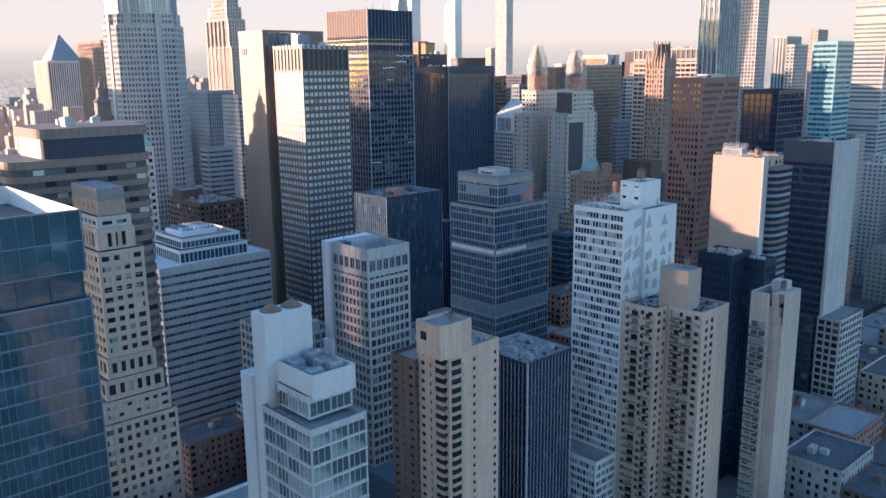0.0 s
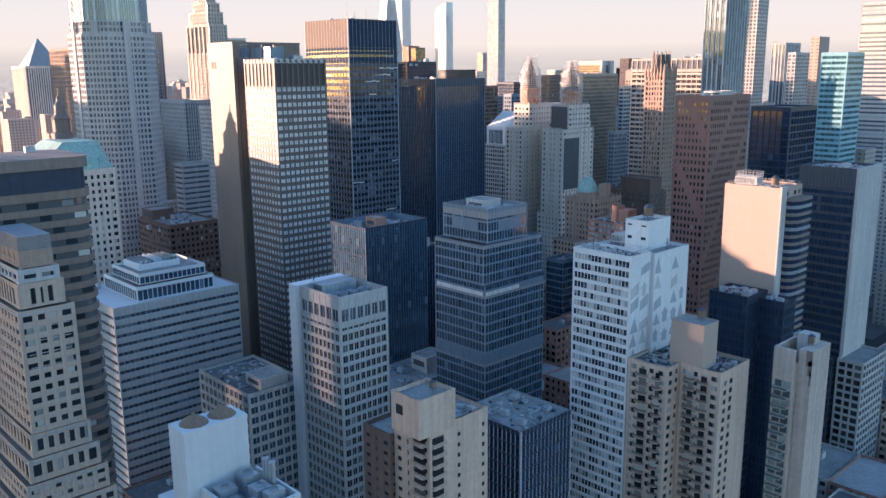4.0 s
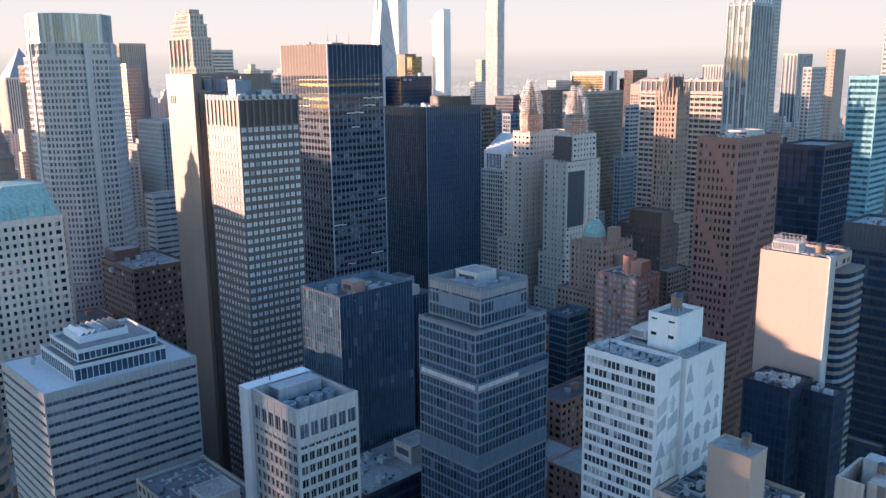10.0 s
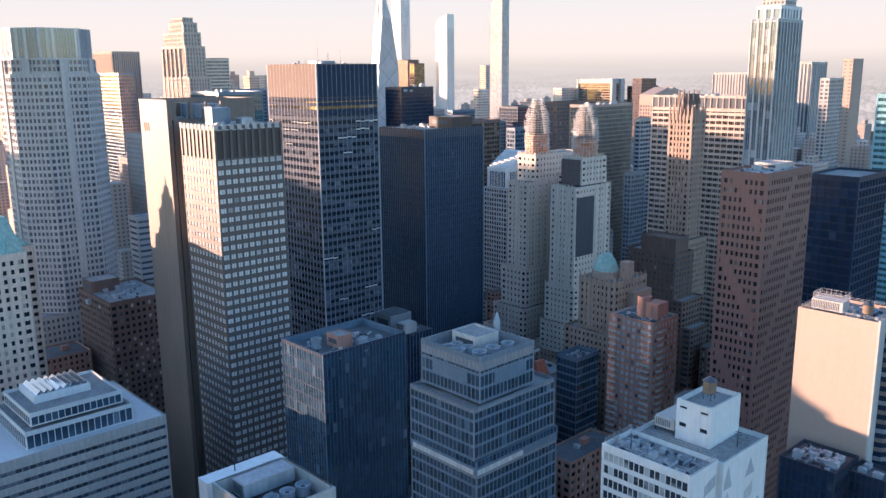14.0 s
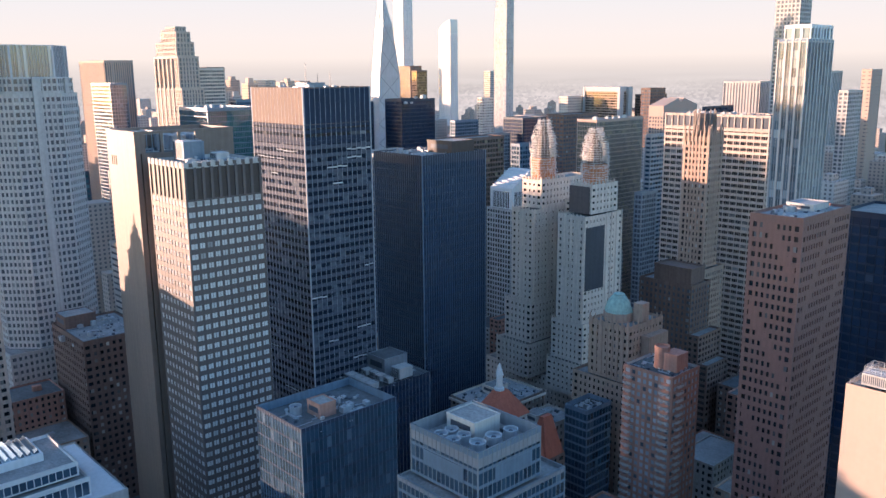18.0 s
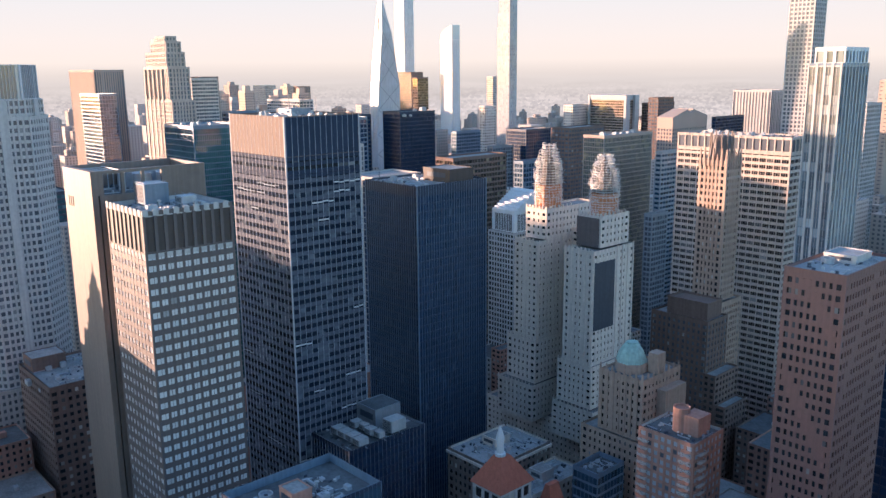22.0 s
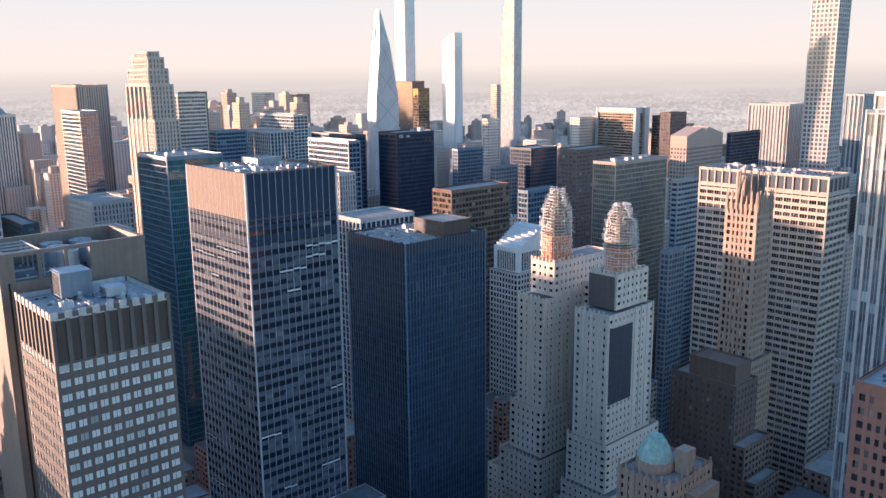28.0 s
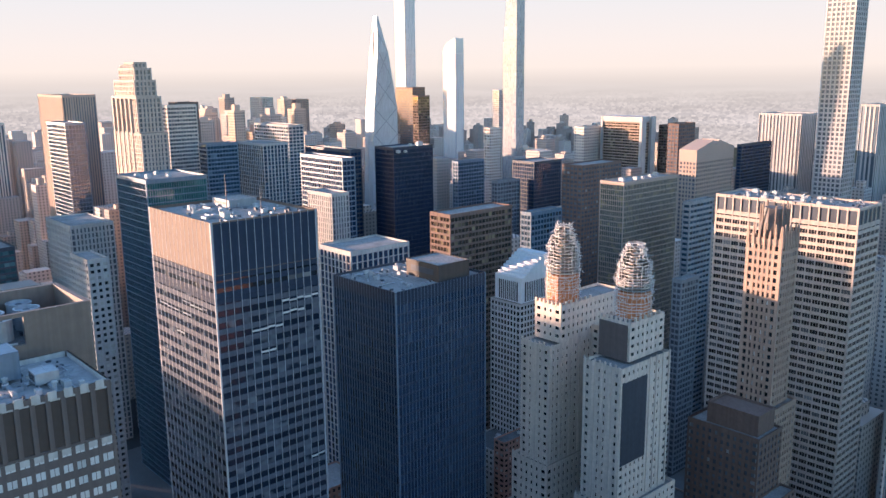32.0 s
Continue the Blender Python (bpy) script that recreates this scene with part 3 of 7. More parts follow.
# pale strips along window rows paint in bright runs of reflection
for j, run, face in [(48, 6, "S"), (48, 5, "E"), (47, 8, "S"), (47, 3, "E"), (46, 4, "E"), (45, 3, "S"), (44, 2, "E"), (33, 2, "E"), (30, 3, "E"), (27, 3, "S"), (25, 3, "E"), (24, 2, "E"), (22, 4, "S"), (21, 3, "E"), (17, 5, "S"), (16, 2, "E"), (12, 5, "S"), (11, 2, "E")]:
    start = br.randint(0, 13 - run)
    for i in range(start, start + run):
        z = 8 + 3.64 * j + 2.545 + br.choice((0, 0.3))
        if face == "E":
            part("window_blind", pane_mesh(2.5, 0.6, "E", "g_blind"), "g_blind", tower_b, at=(21.52, -17.8 + 2.731 * (i + 0.5), z))
        else:
            part("window_blind", pane_mesh(2.55, 0.5, "S", "g_curtain"), "g_curtain", tower_b, at=(-21.1 + 2.813 * (i + 0.5), -18.22, z))
block(tower_b, -24, 40, -30, 31, 0, 24, wall="steel", pier=0.3, span=1.5, glass="g_dark", bay=4.3, fh=4, depth=0.3, corner=0.7, roof="gravel")
building("dark office block with a roof full of white plant", 99.5, 127, 392, 433, 80, "office block", "office_block", wall="galvanised", band="black", glass="g_black", bay=2.1, fh=4, pier=0.12, span=0.9, depth=0.3,
         corner=0.3, top=2.0, roof="dark_roof", singles=30)
claim(50, 98, 452, 512)
building("black glass office tower with thin vertical mullions", 56.9, 96, 454.7, 500.2, 179.2, wall="blue_panel", band="black", glass="g_black", bay=1.65, fh=3.9, pier=0.2, span=0.7, depth=0.35,
         corner=0.6, top=5.0, singles=150, roof="gravel", parapet=0.9, name="office_tower", split=True, parapet_mat="dark_grey", mull=0)
bulkhead(74, 93, 478, 494, 178.3, 184.8, "dark_bronze", "gravel", "dark metal penthouse with a louvred front")

# ---------------------------------------------------------------- the hotel with two scaffolded cupolas
claim(50, 158, 530, 596)
ho = thing("grand_hotel", "limestone art deco hotel with two tall setback towers", "hotel", 110, 555)
S_W = dict(wall="limestone", glass="g_dark", bay=2.9, fh=3.4, pier=2.1, span=2.05, depth=0.3, corner=1.0, top=2.2, parapet=1.2, roof="gravel")
block(ho, -45, 48, -22, 38, 0, 50, **S_W)
block(ho, -25, 0, -34, 22, 50, 70, singles=20, **S_W)
block(ho, 15, 41, -36, 10, 50, 68, singles=20, **S_W)
block(ho, -21.5, -1.5, -30.5, 24, 70, 94, singles=30, split=True, **S_W)
block(ho, 16, 37.5, -33.5, 6, 68, 90, singles=30, split=True, **S_W)
for bx, by, bz, n in ((-25, -34, 70, 10), (15, -36, 68, 10), (-21.5, -30.5, 94, 8), (16, -33.5, 90, 9), (-19, -28, 146, 6), (17, -31, 147, 7)):
    for k in range(n):
        part("pinnacle", frustum("pinnacle", (bx + k * 2.45, bx + k * 2.45 + 0.9, by - 0.15, by + 0.6), (bx + k * 2.45 + 0.2, bx + k * 2.45 + 0.7, by, by + 0.4), bz - 2.2, bz + 1.3), "limestone", ho)
block(ho, -19, -3, -28, 24, 93, 146, singles=90, split=True, **S_W)
block(ho, 17, 35, -31, 2, 89, 147, singles=90, split=True, **S_W)
block(ho, -3.2, 17.2, 0, 22, 49, 150, **S_W)
block(ho, -17.5, -3.2, -21, 22, 146, 162, singles=20, **S_W)
block(ho, 18, 32, -22, 1, 147, 162.6, singles=20, **S_W)
for bx0, bx1, by, bz in ((-17.5, -3.2, -21.0, 162), (18.0, 32.0, -22.0, 162.6)):
    for k in range(7):
        part("battlement", boxed("battlement", [(bx0 + k * 2.2, bx0 + k * 2.2 + 0.9, by - 0.1, by + 0.7, bz - 0.5, bz + 1.4)]), "limestone", ho)
        part("battlement", boxed("battlement", [(bx1 - 0.7, bx1 + 0.1, by + k * 3.2, by + k * 3.2 + 0.9, bz - 0.5, bz + 1.4)]), "limestone", ho)
for k in range(5):
    part("rib", boxed("rib", [(-18.4 + 3.6 * k, -17.5 + 3.6 * k, -28.35, -27.95, 94, 146.6)]), "limestone", ho)
    part("rib", boxed("rib", [(17.6 + 4.0 * k, 18.5 + 4.0 * k, -31.35, -30.95, 90, 147.6)]), "limestone", ho)
for k in range(4):
    part("rib", boxed("rib", [(34.95, 35.35, -12.5 + 4.4 * k, -11.6 + 4.4 * k, 90, 147.6)]), "limestone", ho)
    part("rib", boxed("rib", [(-3.05, -2.65, -27 + 6.0 * k, -26.1 + 6.0 * k, 94, 146.6)]), "limestone", ho)
part("netting", boxed("netting", [(34.95, 35.25, -30, -14, 107, 141)]), "dark_grey", ho, "dark hanging of scaffold netting")
part("netting", boxed("netting", [(17.6, 31.0, -22.5, -22.1, 147, 161.5)]), "bronze", ho, "brown hanging of scaffold netting")


def cupola(x, y, z, top):
    """A copper-domed turret wrapped in scaffolding."""
    t = thing("scaffolded_cupola", "domed hotel cupola wrapped in pale scaffold tubes and orange netting", "cupola", x, y, z, "scaffolded cupolas")
    h = top - z
    rings = [(6.3, 0), (6.3, h * 0.42), (5.2, h * 0.5), (4.6, h * 0.68), (2.8, h * 0.8), (1.4, h * 0.9), (0.6, h * 0.98)]
    part("turret", lathe("turret", [(r * 0.72, zz) for r, zz in rings], 8, math.pi / 8), "dark_stone", t)
    part("net", lathe("net", [(7.05, 0.2), (7.05, h * 0.36), (6.7, h * 0.37)], 8, math.pi / 8), "orange_net", t, "orange debris netting")
    r = random.Random(int(x))
    for k in range(24):
        f = (k + 0.5) / 24
        rad = float(np.interp(f, [0, 0.45, 0.55, 0.7, 0.85, 1.0], [7.0, 7.2, 7.2, 6.4, 4.6, 2.6])) + r.uniform(-0.1, 0.35)
        zz = f * h
        part("lift", lathe("lift", [(rad, zz), (rad, zz + 0.2), (rad - 0.4, zz + 0.2), (rad - 0.4, zz)], 8, math.pi / 8), "scaffold", t)
    for k in range(24):
        a = 2 * math.pi * k / 24
        for lo, hi, rad in ((0, 0.5, 6.9), (0.45, 0.74, 6.4), (0.7, 1.0, 3.4)):
            if rad < 4 and k % 3:
                continue
            px, py = rad * math.cos(a), rad * math.sin(a)
            part("standard", piece_mesh("standard", (0.12, 0.12, (hi - lo) * h + 1.0), "scaffold"), "scaffold", t, at=(px, py, (lo + hi) / 2 * h))
    tubes = []
    for k in range(420):
        f = r.uniform(0.02, 1.0)
        rad = float(np.interp(f, [0, 0.45, 0.55, 0.7, 0.85, 1.0], [7.1, 7.3, 7.3, 6.6, 4.8, 2.6])) + r.uniform(-0.3, 0.8)
        a, size, th = r.uniform(0, 2 * math.pi), r.uniform(0.6, 1.6), 0.09
        m = Matrix.LocRotScale((rad * math.cos(a), rad * math.sin(a), f * h + 0.3), Euler((0, r.choice((0, 0, 0, 0.7, -0.7, 1.571)), a + math.pi / 2 + r.choice((0, 0, 0.3, 1.4)))), None)
        tubes.append([m @ Vector((size * sx, th * sy, th * sz)) for sz in (-1, 1) for sx, sy in ((-1, -1), (1, -1), (1, 1), (-1, 1))])
    tagged(part("tube_lattice", shaped("tube_lattice", [p for q in tubes for p in q], [tuple(8 * k + c for c in u) for k in range(len(tubes)) for u in SIDES.tolist()]), "scaffold", t, "tangle of pale scaffold tubes"), kind="stuff")
    return t


cupola(99.2, 544, 161.0, 194.5)
cupola(134.6, 545, 161.5, 191.0)

# ---------------------------------------------------------------- more of the avenue's east side
tred = building("red granite office tower with small square windows", 271.1, 289.5, 449.6, 487.7, 175.6, wall="red_granite", glass="g_dark", bay=2.0, fh=3.5, pier=1.0, span=1.7, depth=0.35,
         corner=1.2, top=3.0, singles=200, roof="pale_roof", parapet=1.0, name="office_tower", split=True)
blanks = []
for face, n, w in (("S", 8, 2.0), ("E", 18, 1.983)):
    for i in range(n):
        for j in range(49):
            if (i + j if face == "S" else i - j) % 11 in (6, 7):
                z, u = 3.52 * j + 2.62, (i + 0.5) * w
                blanks.append((-8.0 + u - 0.55, -8.0 + u + 0.55, -19.03, -18.6, z - 0.95, z + 0.95) if face == "S" else (8.75, 9.18, -17.85 + u - 0.55, -17.85 + u + 0.55, z - 0.95, z + 0.95))
tagged(part("blank_bay", boxed("blank_bay", blanks), "red_granite", tred, "blank granite bays in stepped runs"), kind="stuff")
claim(95, 169, 672, 706)
t345 = thing("office_tower", "pale concrete office slab with wide dark windows", "office tower", 131.8, 689)
block(t345, -38.4, 35.1, -14, 12.4, 0, 186.4, "pink_concrete", "g_dark", 4.6, 3.9, 0.6, 1.7, 0.5, 0.9, 0.0, singles=120, split=True, mull=3)
block(t345, -38.4, 35.1, -14, 12.4, 186.5, 195.4, "pink_concrete", "dark_grey", 4.6, 8, 0.7, 0.6, 0.6, 0.9, 0.9, split=True)
claim(245, 292, 288, 346)
tg = thing("office_tower", "grey-blue glass office tower with setbacks and pale bands", "office tower", 271, 318)
S_G = dict(wall="grey_panel", glass="g_blue", bay=1.55, fh=3.7, pier=0.12, span=0.8, depth=0.22, corner=0.3, band="blue_panel")
block(tg, -12, 11.7, -11.6, 10.4, 123.6, 136.6, top=1.5, parapet=3.5, parapet_mat="grey_panel", roof="gravel", singles=40, split=True, **S_G)
block(tg, -13, 13, -15.2, 18.5, 108.5, 123.6, top=0.5, roof="gravel", singles=100, split=True, **S_G)
block(tg, -13.1, 14.1, -15.4, 18.8, 104.9, 108.5, "blue_panel", "g_blue", 1.55, 3.6, 0.12, 1.9, 0.2, 0.4, 0.0, parapet=0.4)
for k in range(16):
    part("window_blind", pane_mesh(1.42, 1.5, "S", "g_blind"), "g_blind", tg, at=(-11.0 + 1.55 * k, -15.42, 105.3))
for k in range(12):
    part("window_blind", pane_mesh(1.42, 1.5, "E", "g_blind"), "g_blind", tg, at=(14.12, -14.3 + 1.55 * k, 105.3))
block(tg, -13, 14, -15.2, 18.5, 82, 104.9, top=0.5, roof="gravel", singles=40, split=True, **S_G)
block(tg, -13.2, 14.2, -15.4, 18.7, 78.2, 82, "blue_panel", "blue_panel", 1.55, 3.6, 0.16, 2.8, 0.2, 0.4, 0.0, parapet=0.4)
block(tg, -13, 14, -15.2, 18.5, 40, 78.2, top=0.5, roof="gravel", split=True, **S_G)
block(tg, -16, 17, -20, 22, 24, 46, top=0.8, roof="gravel", **S_G)
block(tg, -20, 20, -26, 25, 0, 36, top=0.8, roof="gravel", **S_G)
for s in ((-7, 7, -11.75, -11.6, 127.5, 131.5), (11.7, 11.85, -6, 7, 127.5, 131.5)):
    part("louvre_panel", boxed("louvre_panel", [s]), "blue_panel", tg, "blue-grey louvred plant screen")
building("blue glass office block with bronze-lit ribs", 188.4, 213.4, 304.2, 340.0, 119.4, wall="blue_panel", band="navy", glass="g_blue", bay=1.5, fh=3.9, pier=0.1, span=0.55, depth=0.2,
         corner=0.25, top=1.2, singles=160, roof="dark_roof", parapet=2.6, name="office_block", split=True)
building("low dark office block with a pale rooftop box", 216.8, 246, 290, 345, 58, "office block", "office_block", wall="dark_grey", glass="g_black", bay=2.4, fh=3.9, pier=0.25, span=1.2, depth=0.3,
         corner=0.5, top=1.5, roof="gravel")
bulkhead(228, 238, 318, 330, 56.9, 64, "pale_stone", "gravel")
claim(252, 284, 236, 264)
tv = thing("office_tower", "slim tower of white concrete ribs beside a blank white wall", "office tower", 267.5, 250)
block(tv, -9.0, 13.5, -10, 10, 0, 106, "pale_stone", "g_dark", 2.3, 3.6, 0.62, 1.25, 0.45, 0.9, 0.0, singles=130, split=True, mull=2)
block(tv, -9.0, 13.5, -10, 10, 106.1, 115, "pale_stone", "g_band", 3.24, 8.0, 0.7, 0.5, 0.5, 0.9, 1.0, mull=2, parapet=4.0, roof="dark_roof", split=True)
part("blank_wall", boxed("blank_wall", [(-13.6, -9.1, -11.2, 10, 0, 115)]), "white_panel", tv)
part("podium", boxed("podium", [(-13, 30, -13, 12, 0, 30)]), "blue_panel", tv)

# white tower with a painted end wall
claim(328, 352, 296, 330)
tf = thing("apartment_tower", "white panel tower with grey facets painted on one wall", "residential tower", 340, 312)
block(tf, -10.8, 11, -15, -4, 0, 132.2, "white_panel", "g_flats", 1.25, 3.1, 0.13, 1.15, 0.25, 0.6, 1.8, singles=260, blank="E", roof="gravel", split=True)
block(tf, -10.8, 12.2, -3.9, 16, 0, 131.6, "white_panel", "g_flats", 1.25, 3.1, 0.13, 1.15, 0.25, 0.6, 1.8, blank="ES", roof="gravel")
block(tf, -3, 5.6, 2, 15, 130.4, 140.2, "white_panel", "g_home", 4, 4.4, 3.4, 3.4, 0.25, 0.8, 1.0, blank="E", roof="gravel")
block(tf, -10.8, 11, -27, -15.1, 0, 42, "white_panel", "g_flats", 1.25, 3.1, 0.13, 1.15, 0.25, 0.6, 1.8, roof="gravel")
fr = random.Random(5)


def facet(x, y0, y1, z0, z1, kind):
    """One painted facet, an arrow, a triangle or a slanted shard, 12 mm proud of the wall."""
    m, w = (y0 + y1) / 2, y1 - y0
    if kind == 0:
        k = z1 - (z1 - z0) * 0.45
        q = [(y0 + w * 0.2, z0), (y1 - w * 0.2, z0), (y1 - w * 0.2, k), (y1, k), (m, z1), (y0, k), (y0 + w * 0.2, k)]
    elif kind == 1:
        q = [(y0, z0), (y1, z0), (m, z1)]
    else:
        q = [(y0, z0), (y1, z0 + (z1 - z0) * 0.3), (y1, z1), (y0, z1 - (z1 - z0) * 0.35)]
    n = len(q)
    v = [(x, a, b) for a, b in q] + [(x + 0.012, a, b) for a, b in q]
    f = [tuple(range(n))[::-1], tuple(range(n, 2 * n))] + [(k, (k + 1) % n, n + (k + 1) % n, n + k) for k in range(n)]
    return shaped("mural_facet", v, f)


for row in range(13):
    for col in range(6):
        if fr.random() < 0.22:
            continue
        xx = 10.975 if col < 2 else 12.175
        y0 = (-14.3 + col * 5.1) if col < 2 else (-3.7 + (col - 2) * 4.9)
        z0 = 56 + row * 5.7 + fr.uniform(-0.6, 1.2)
        part("mural_facet", facet(xx, y0, y0 + fr.uniform(3.4, 4.7), z0, z0 + fr.uniform(3.8, 5.4), fr.choice((0, 1, 1, 2))), fr.choice(("mural_grey", "mural_grey", "mural_pale")), tf, "grey painted facet")

BALCONY = {}


def balcony(parent, x, y, z, w, d, face="S", mat="concrete", rail="dark_grey", bow=0.0):
    """A slab, bowed or straight, with a railing of bars and a top rail."""
    key = (w, d, face, mat, rail, bow)
    if key not in BALCONY:
        n = 10
        front = [(-w / 2 + w * k / n, -d - bow * math.sin(math.pi * k / n)) for k in range(n + 1)]
        outline = front + [(w / 2, 0.05), (-w / 2, 0.05)]
        v = [(a, b, 0) for a, b in outline] + [(a, b, 0.18) for a, b in outline]
        m = len(outline)
        f = [tuple(range(m))[::-1], tuple(range(m, 2 * m))] + [(k, (k + 1) % m, m + (k + 1) % m, m + k) for k in range(m)]
        bars = [(a - 0.035, a + 0.035, b, b + 0.06, 0.18, 1.03) for a, b in front]
        bars += [(a, a + w / n, min(b, front[k + 1][1]) - 0.02, max(b, front[k + 1][1]) + 0.06, 1.0, 1.1) for k, (a, b) in enumerate(front[:-1])]
        bars += [(-w / 2, -w / 2 + 0.06, -d, 0, 0.95, 1.1), (w / 2 - 0.06, w / 2, -d, 0, 0.95, 1.1), (-w / 2, w / 2, -d + 0.06, -d + 0.1, 0.3, 0.8)]
        slab, rails = shaped("balcony", v, f), boxed("railing", bars)
        if face == "E":
            slab.transform(Matrix.Rotation(math.pi / 2, 4, "Z"))
            rails.transform(Matrix.Rotation(math.pi / 2, 4, "Z"))
        BALCONY[key] = (slab, rails)
    slab, bars = BALCONY[key]
    b = part("balcony", slab, mat, parent, at=(x, y, z))
    tagged(part("railing", bars, rail, b), kind="stuff")


claim(352, 380, 296, 323)
te = thing("apartment_tower", "beige brick apartment tower with columns of curved balconies", "residential tower", 366, 310)
S_E = dict(wall="beige_brick", glass="g_home", bay=3.1, fh=2.95, pier=1.5, span=1.35, depth=0.3, corner=0.9, top=1.6, roof="dark_roof")
block(te, -14, -0.2, -12.5, 10, 0, 101, singles=90, split=True, **S_E)
block(te, 0, 13.2, -5.5, 12, 0, 101, singles=90, blank="E", **S_E)
wall_windows(te, 13.2, (-2.5, 1.0), 14, 98.5, 2.95, 1.5, 1.5)
for k in range(30):
    z = 99.4 - 2.95 * (k + 1) - 0.1
    balcony(te, -8.6, -12.5, z, 4.2, 1.0, "S", "beige_brick", "bronze_plain", 0.7)
    part("balcony_door", pane_mesh(2.6, 2.0, "S", "g_home"), "g_home", te, at=(-8.6, -12.5, z + 1.25))
    balcony(te, -3.4, -12.5, z, 3.0, 0.8, "S", "beige_brick", "bronze_plain", 0.7)
    part("balcony_door", pane_mesh(1.4, 2.0, "S", "g_home"), "g_home", te, at=(-3.4, -12.5, z + 1.25))
    balcony(te, 3.6, -5.5, z, 3.4, 0.9, "S", "beige_brick", "bronze_plain", 0.7)
    part("balcony_door", pane_mesh(1.8, 2.0, "S", "g_home"), "g_home", te, at=(3.6, -5.5, z + 1.25))
    balcony(te, 8.0, -5.5, z, 3.6, 1.0, "S", "beige_brick", "bronze_plain", 0.7)
    part("balcony_door", pane_mesh(2.0, 2.0, "S", "g_home"), "g_home", te, at=(8.0, -5.5, z + 1.25))
bulkhead(362, 373, 304.8, 313, 99.9, 114.0, "tan_stucco", "gravel", "tan stucco penthouse with chimneys", False)
claim(326, 352, 394, 418)
ts = thing("apartment_tower", "tan stucco slab tower with a blank end wall and balconies", "residential tower", 338.5, 407)
block(ts, -11.3, 11.5, -9.5, 9.5, 0, 143.6, "tan_stucco", "g_home", 3.1, 2.95, 1.1, 1.2, 0.3, 1.0, 2.0, singles=60, blank="S", roof="gravel")
part("pilaster", boxed("pilaster", [(11.5, 12.1, -9.5, -5.0, 0, 144.2)]), "pale_stone", ts, "pale corner strip")
bay_out = [(0.0, -4.8), (2.6, -4.2), (4.2, -2.0), (4.6, 2.5), (4.6, 9.0), (0.0, 9.4)]
part("bay_core", shaped("bay_core", [(11.5 + a * 0.93, b * 0.95, z) for z in (0, 139) for a, b in bay_out], [(5, 4, 3, 2, 1, 0), (6, 7, 8, 9, 10, 11)] + [(k, (k + 1) % 6, 6 + (k + 1) % 6, 6 + k) for k in range(6)]), "g_black", ts)
rail_me = shaped("bay_rail", [(11.5 + a, b, z) for z in (0, 1.25) for a, b in bay_out], [(5, 4, 3, 2, 1, 0), (6, 7, 8, 9, 10, 11)] + [(k, (k + 1) % 6, 6 + (k + 1) % 6, 6 + k) for k in range(6)])
rail_pale = rail_me.copy()
for k in range(47):
    part("bay_rail", rail_pale if k % 3 == 1 else rail_me, "grey_panel" if k % 3 else "dark_stone", ts, at=(0, 0, 138.0 - 2.95 * k))
claim(333, 362, 370, 394)
tdk = thing("office_block", "dark glass office block of two joined parts with a crowded roof", "office block", 347, 386)
S_K = dict(wall="dark_grey", band="black", glass="g_black", bay=1.6, fh=3.7, pier=0.24, span=1.0, depth=0.3, corner=0.5, top=3.2, roof="dark_roof")
block(tdk, -12.5, 3.5, -8, 8, 0, 104.4, singles=70, split=True, **S_K)
block(tdk, 3.6, 13.8, 0.5, 10.2, 0, 102.6, singles=70, split=True, **S_K)
claim(333, 360, 448, 476)
trd = thing("office_tower", "dark banded office tower with a white stone end wall", "office tower", 346.7, 462)
block(trd, -12.7, 11.3, -12, 12.5, 0, 139, "dark_grey", "g_black", 1.7, 3.8, 0.1, 1.3, 0.3, 0.5, 0.5, singles=60, roof="gravel")
block(trd, -12.7, 11.3, -12, 12.5, 139.1, 147.9, "dark_grey", "dark_grey", 1.4, 8, 0.3, 0.6, 0.3, 0.5, 0.5, roof="pale_roof")
part("white_wall", boxed("white_wall", [(11.4, 12.8, -12.2, 12.5, 0, 148.3)]), "pale_stone", trd, "blank white stone end wall")
building("dark glass office midrise with stepped terraces", 343, 359.5, 443.8, 449.6, 66, "office block", "office_block", wall="dark_grey", glass="g_blue", bay=3.2, fh=3.6, pier=0.3, span=1.0, depth=0.4, corner=0.6)
building("white grid office midrise beside a dark tower", 360.6, 371.5, 446, 472, 67, "office block", "office_block", wall="pale_stone", glass="g_dark", bay=3.2, fh=3.6, pier=0.8, span=1.2, depth=0.4,
         corner=0.8, top=1.2, singles=30, roof="gravel")
claim(382, 396, 324, 345)
tl = thing("apartment_tower", "pale stone apartment tower with glass balconies beside a blank shaft", "residential tower", 389.3, 335)
block(tl, -5.5, 1.0, -7.0, 8.2, 0, 101.0, "pink_concrete", "g_terrace", 2.6, 3.0, 0.4, 0.7, 0.4, 0.7, 6.0, singles=30, blank="EN", roof="gravel")
part("shaft", boxed("shaft", [(1.05, 5.2, -4.6, 8.2, 0, 105.6)]), "pink_concrete", tl, "blank pale stone shaft")
part("crown_wall", boxed("crown_wall", [(-5.5, 1.0, -7.0, -6.2, 101, 105.6), (-5.5, -4.7, -6.2, 8.2, 101, 105.6), (-4.7, 1.0, 7.4, 8.2, 101, 105.6)]), "pink_concrete", tl)
part("lift_house", boxed("lift_house", [(-2.5, 2.5, 2, 6.5, 100, 108.5)]), "concrete", tl)
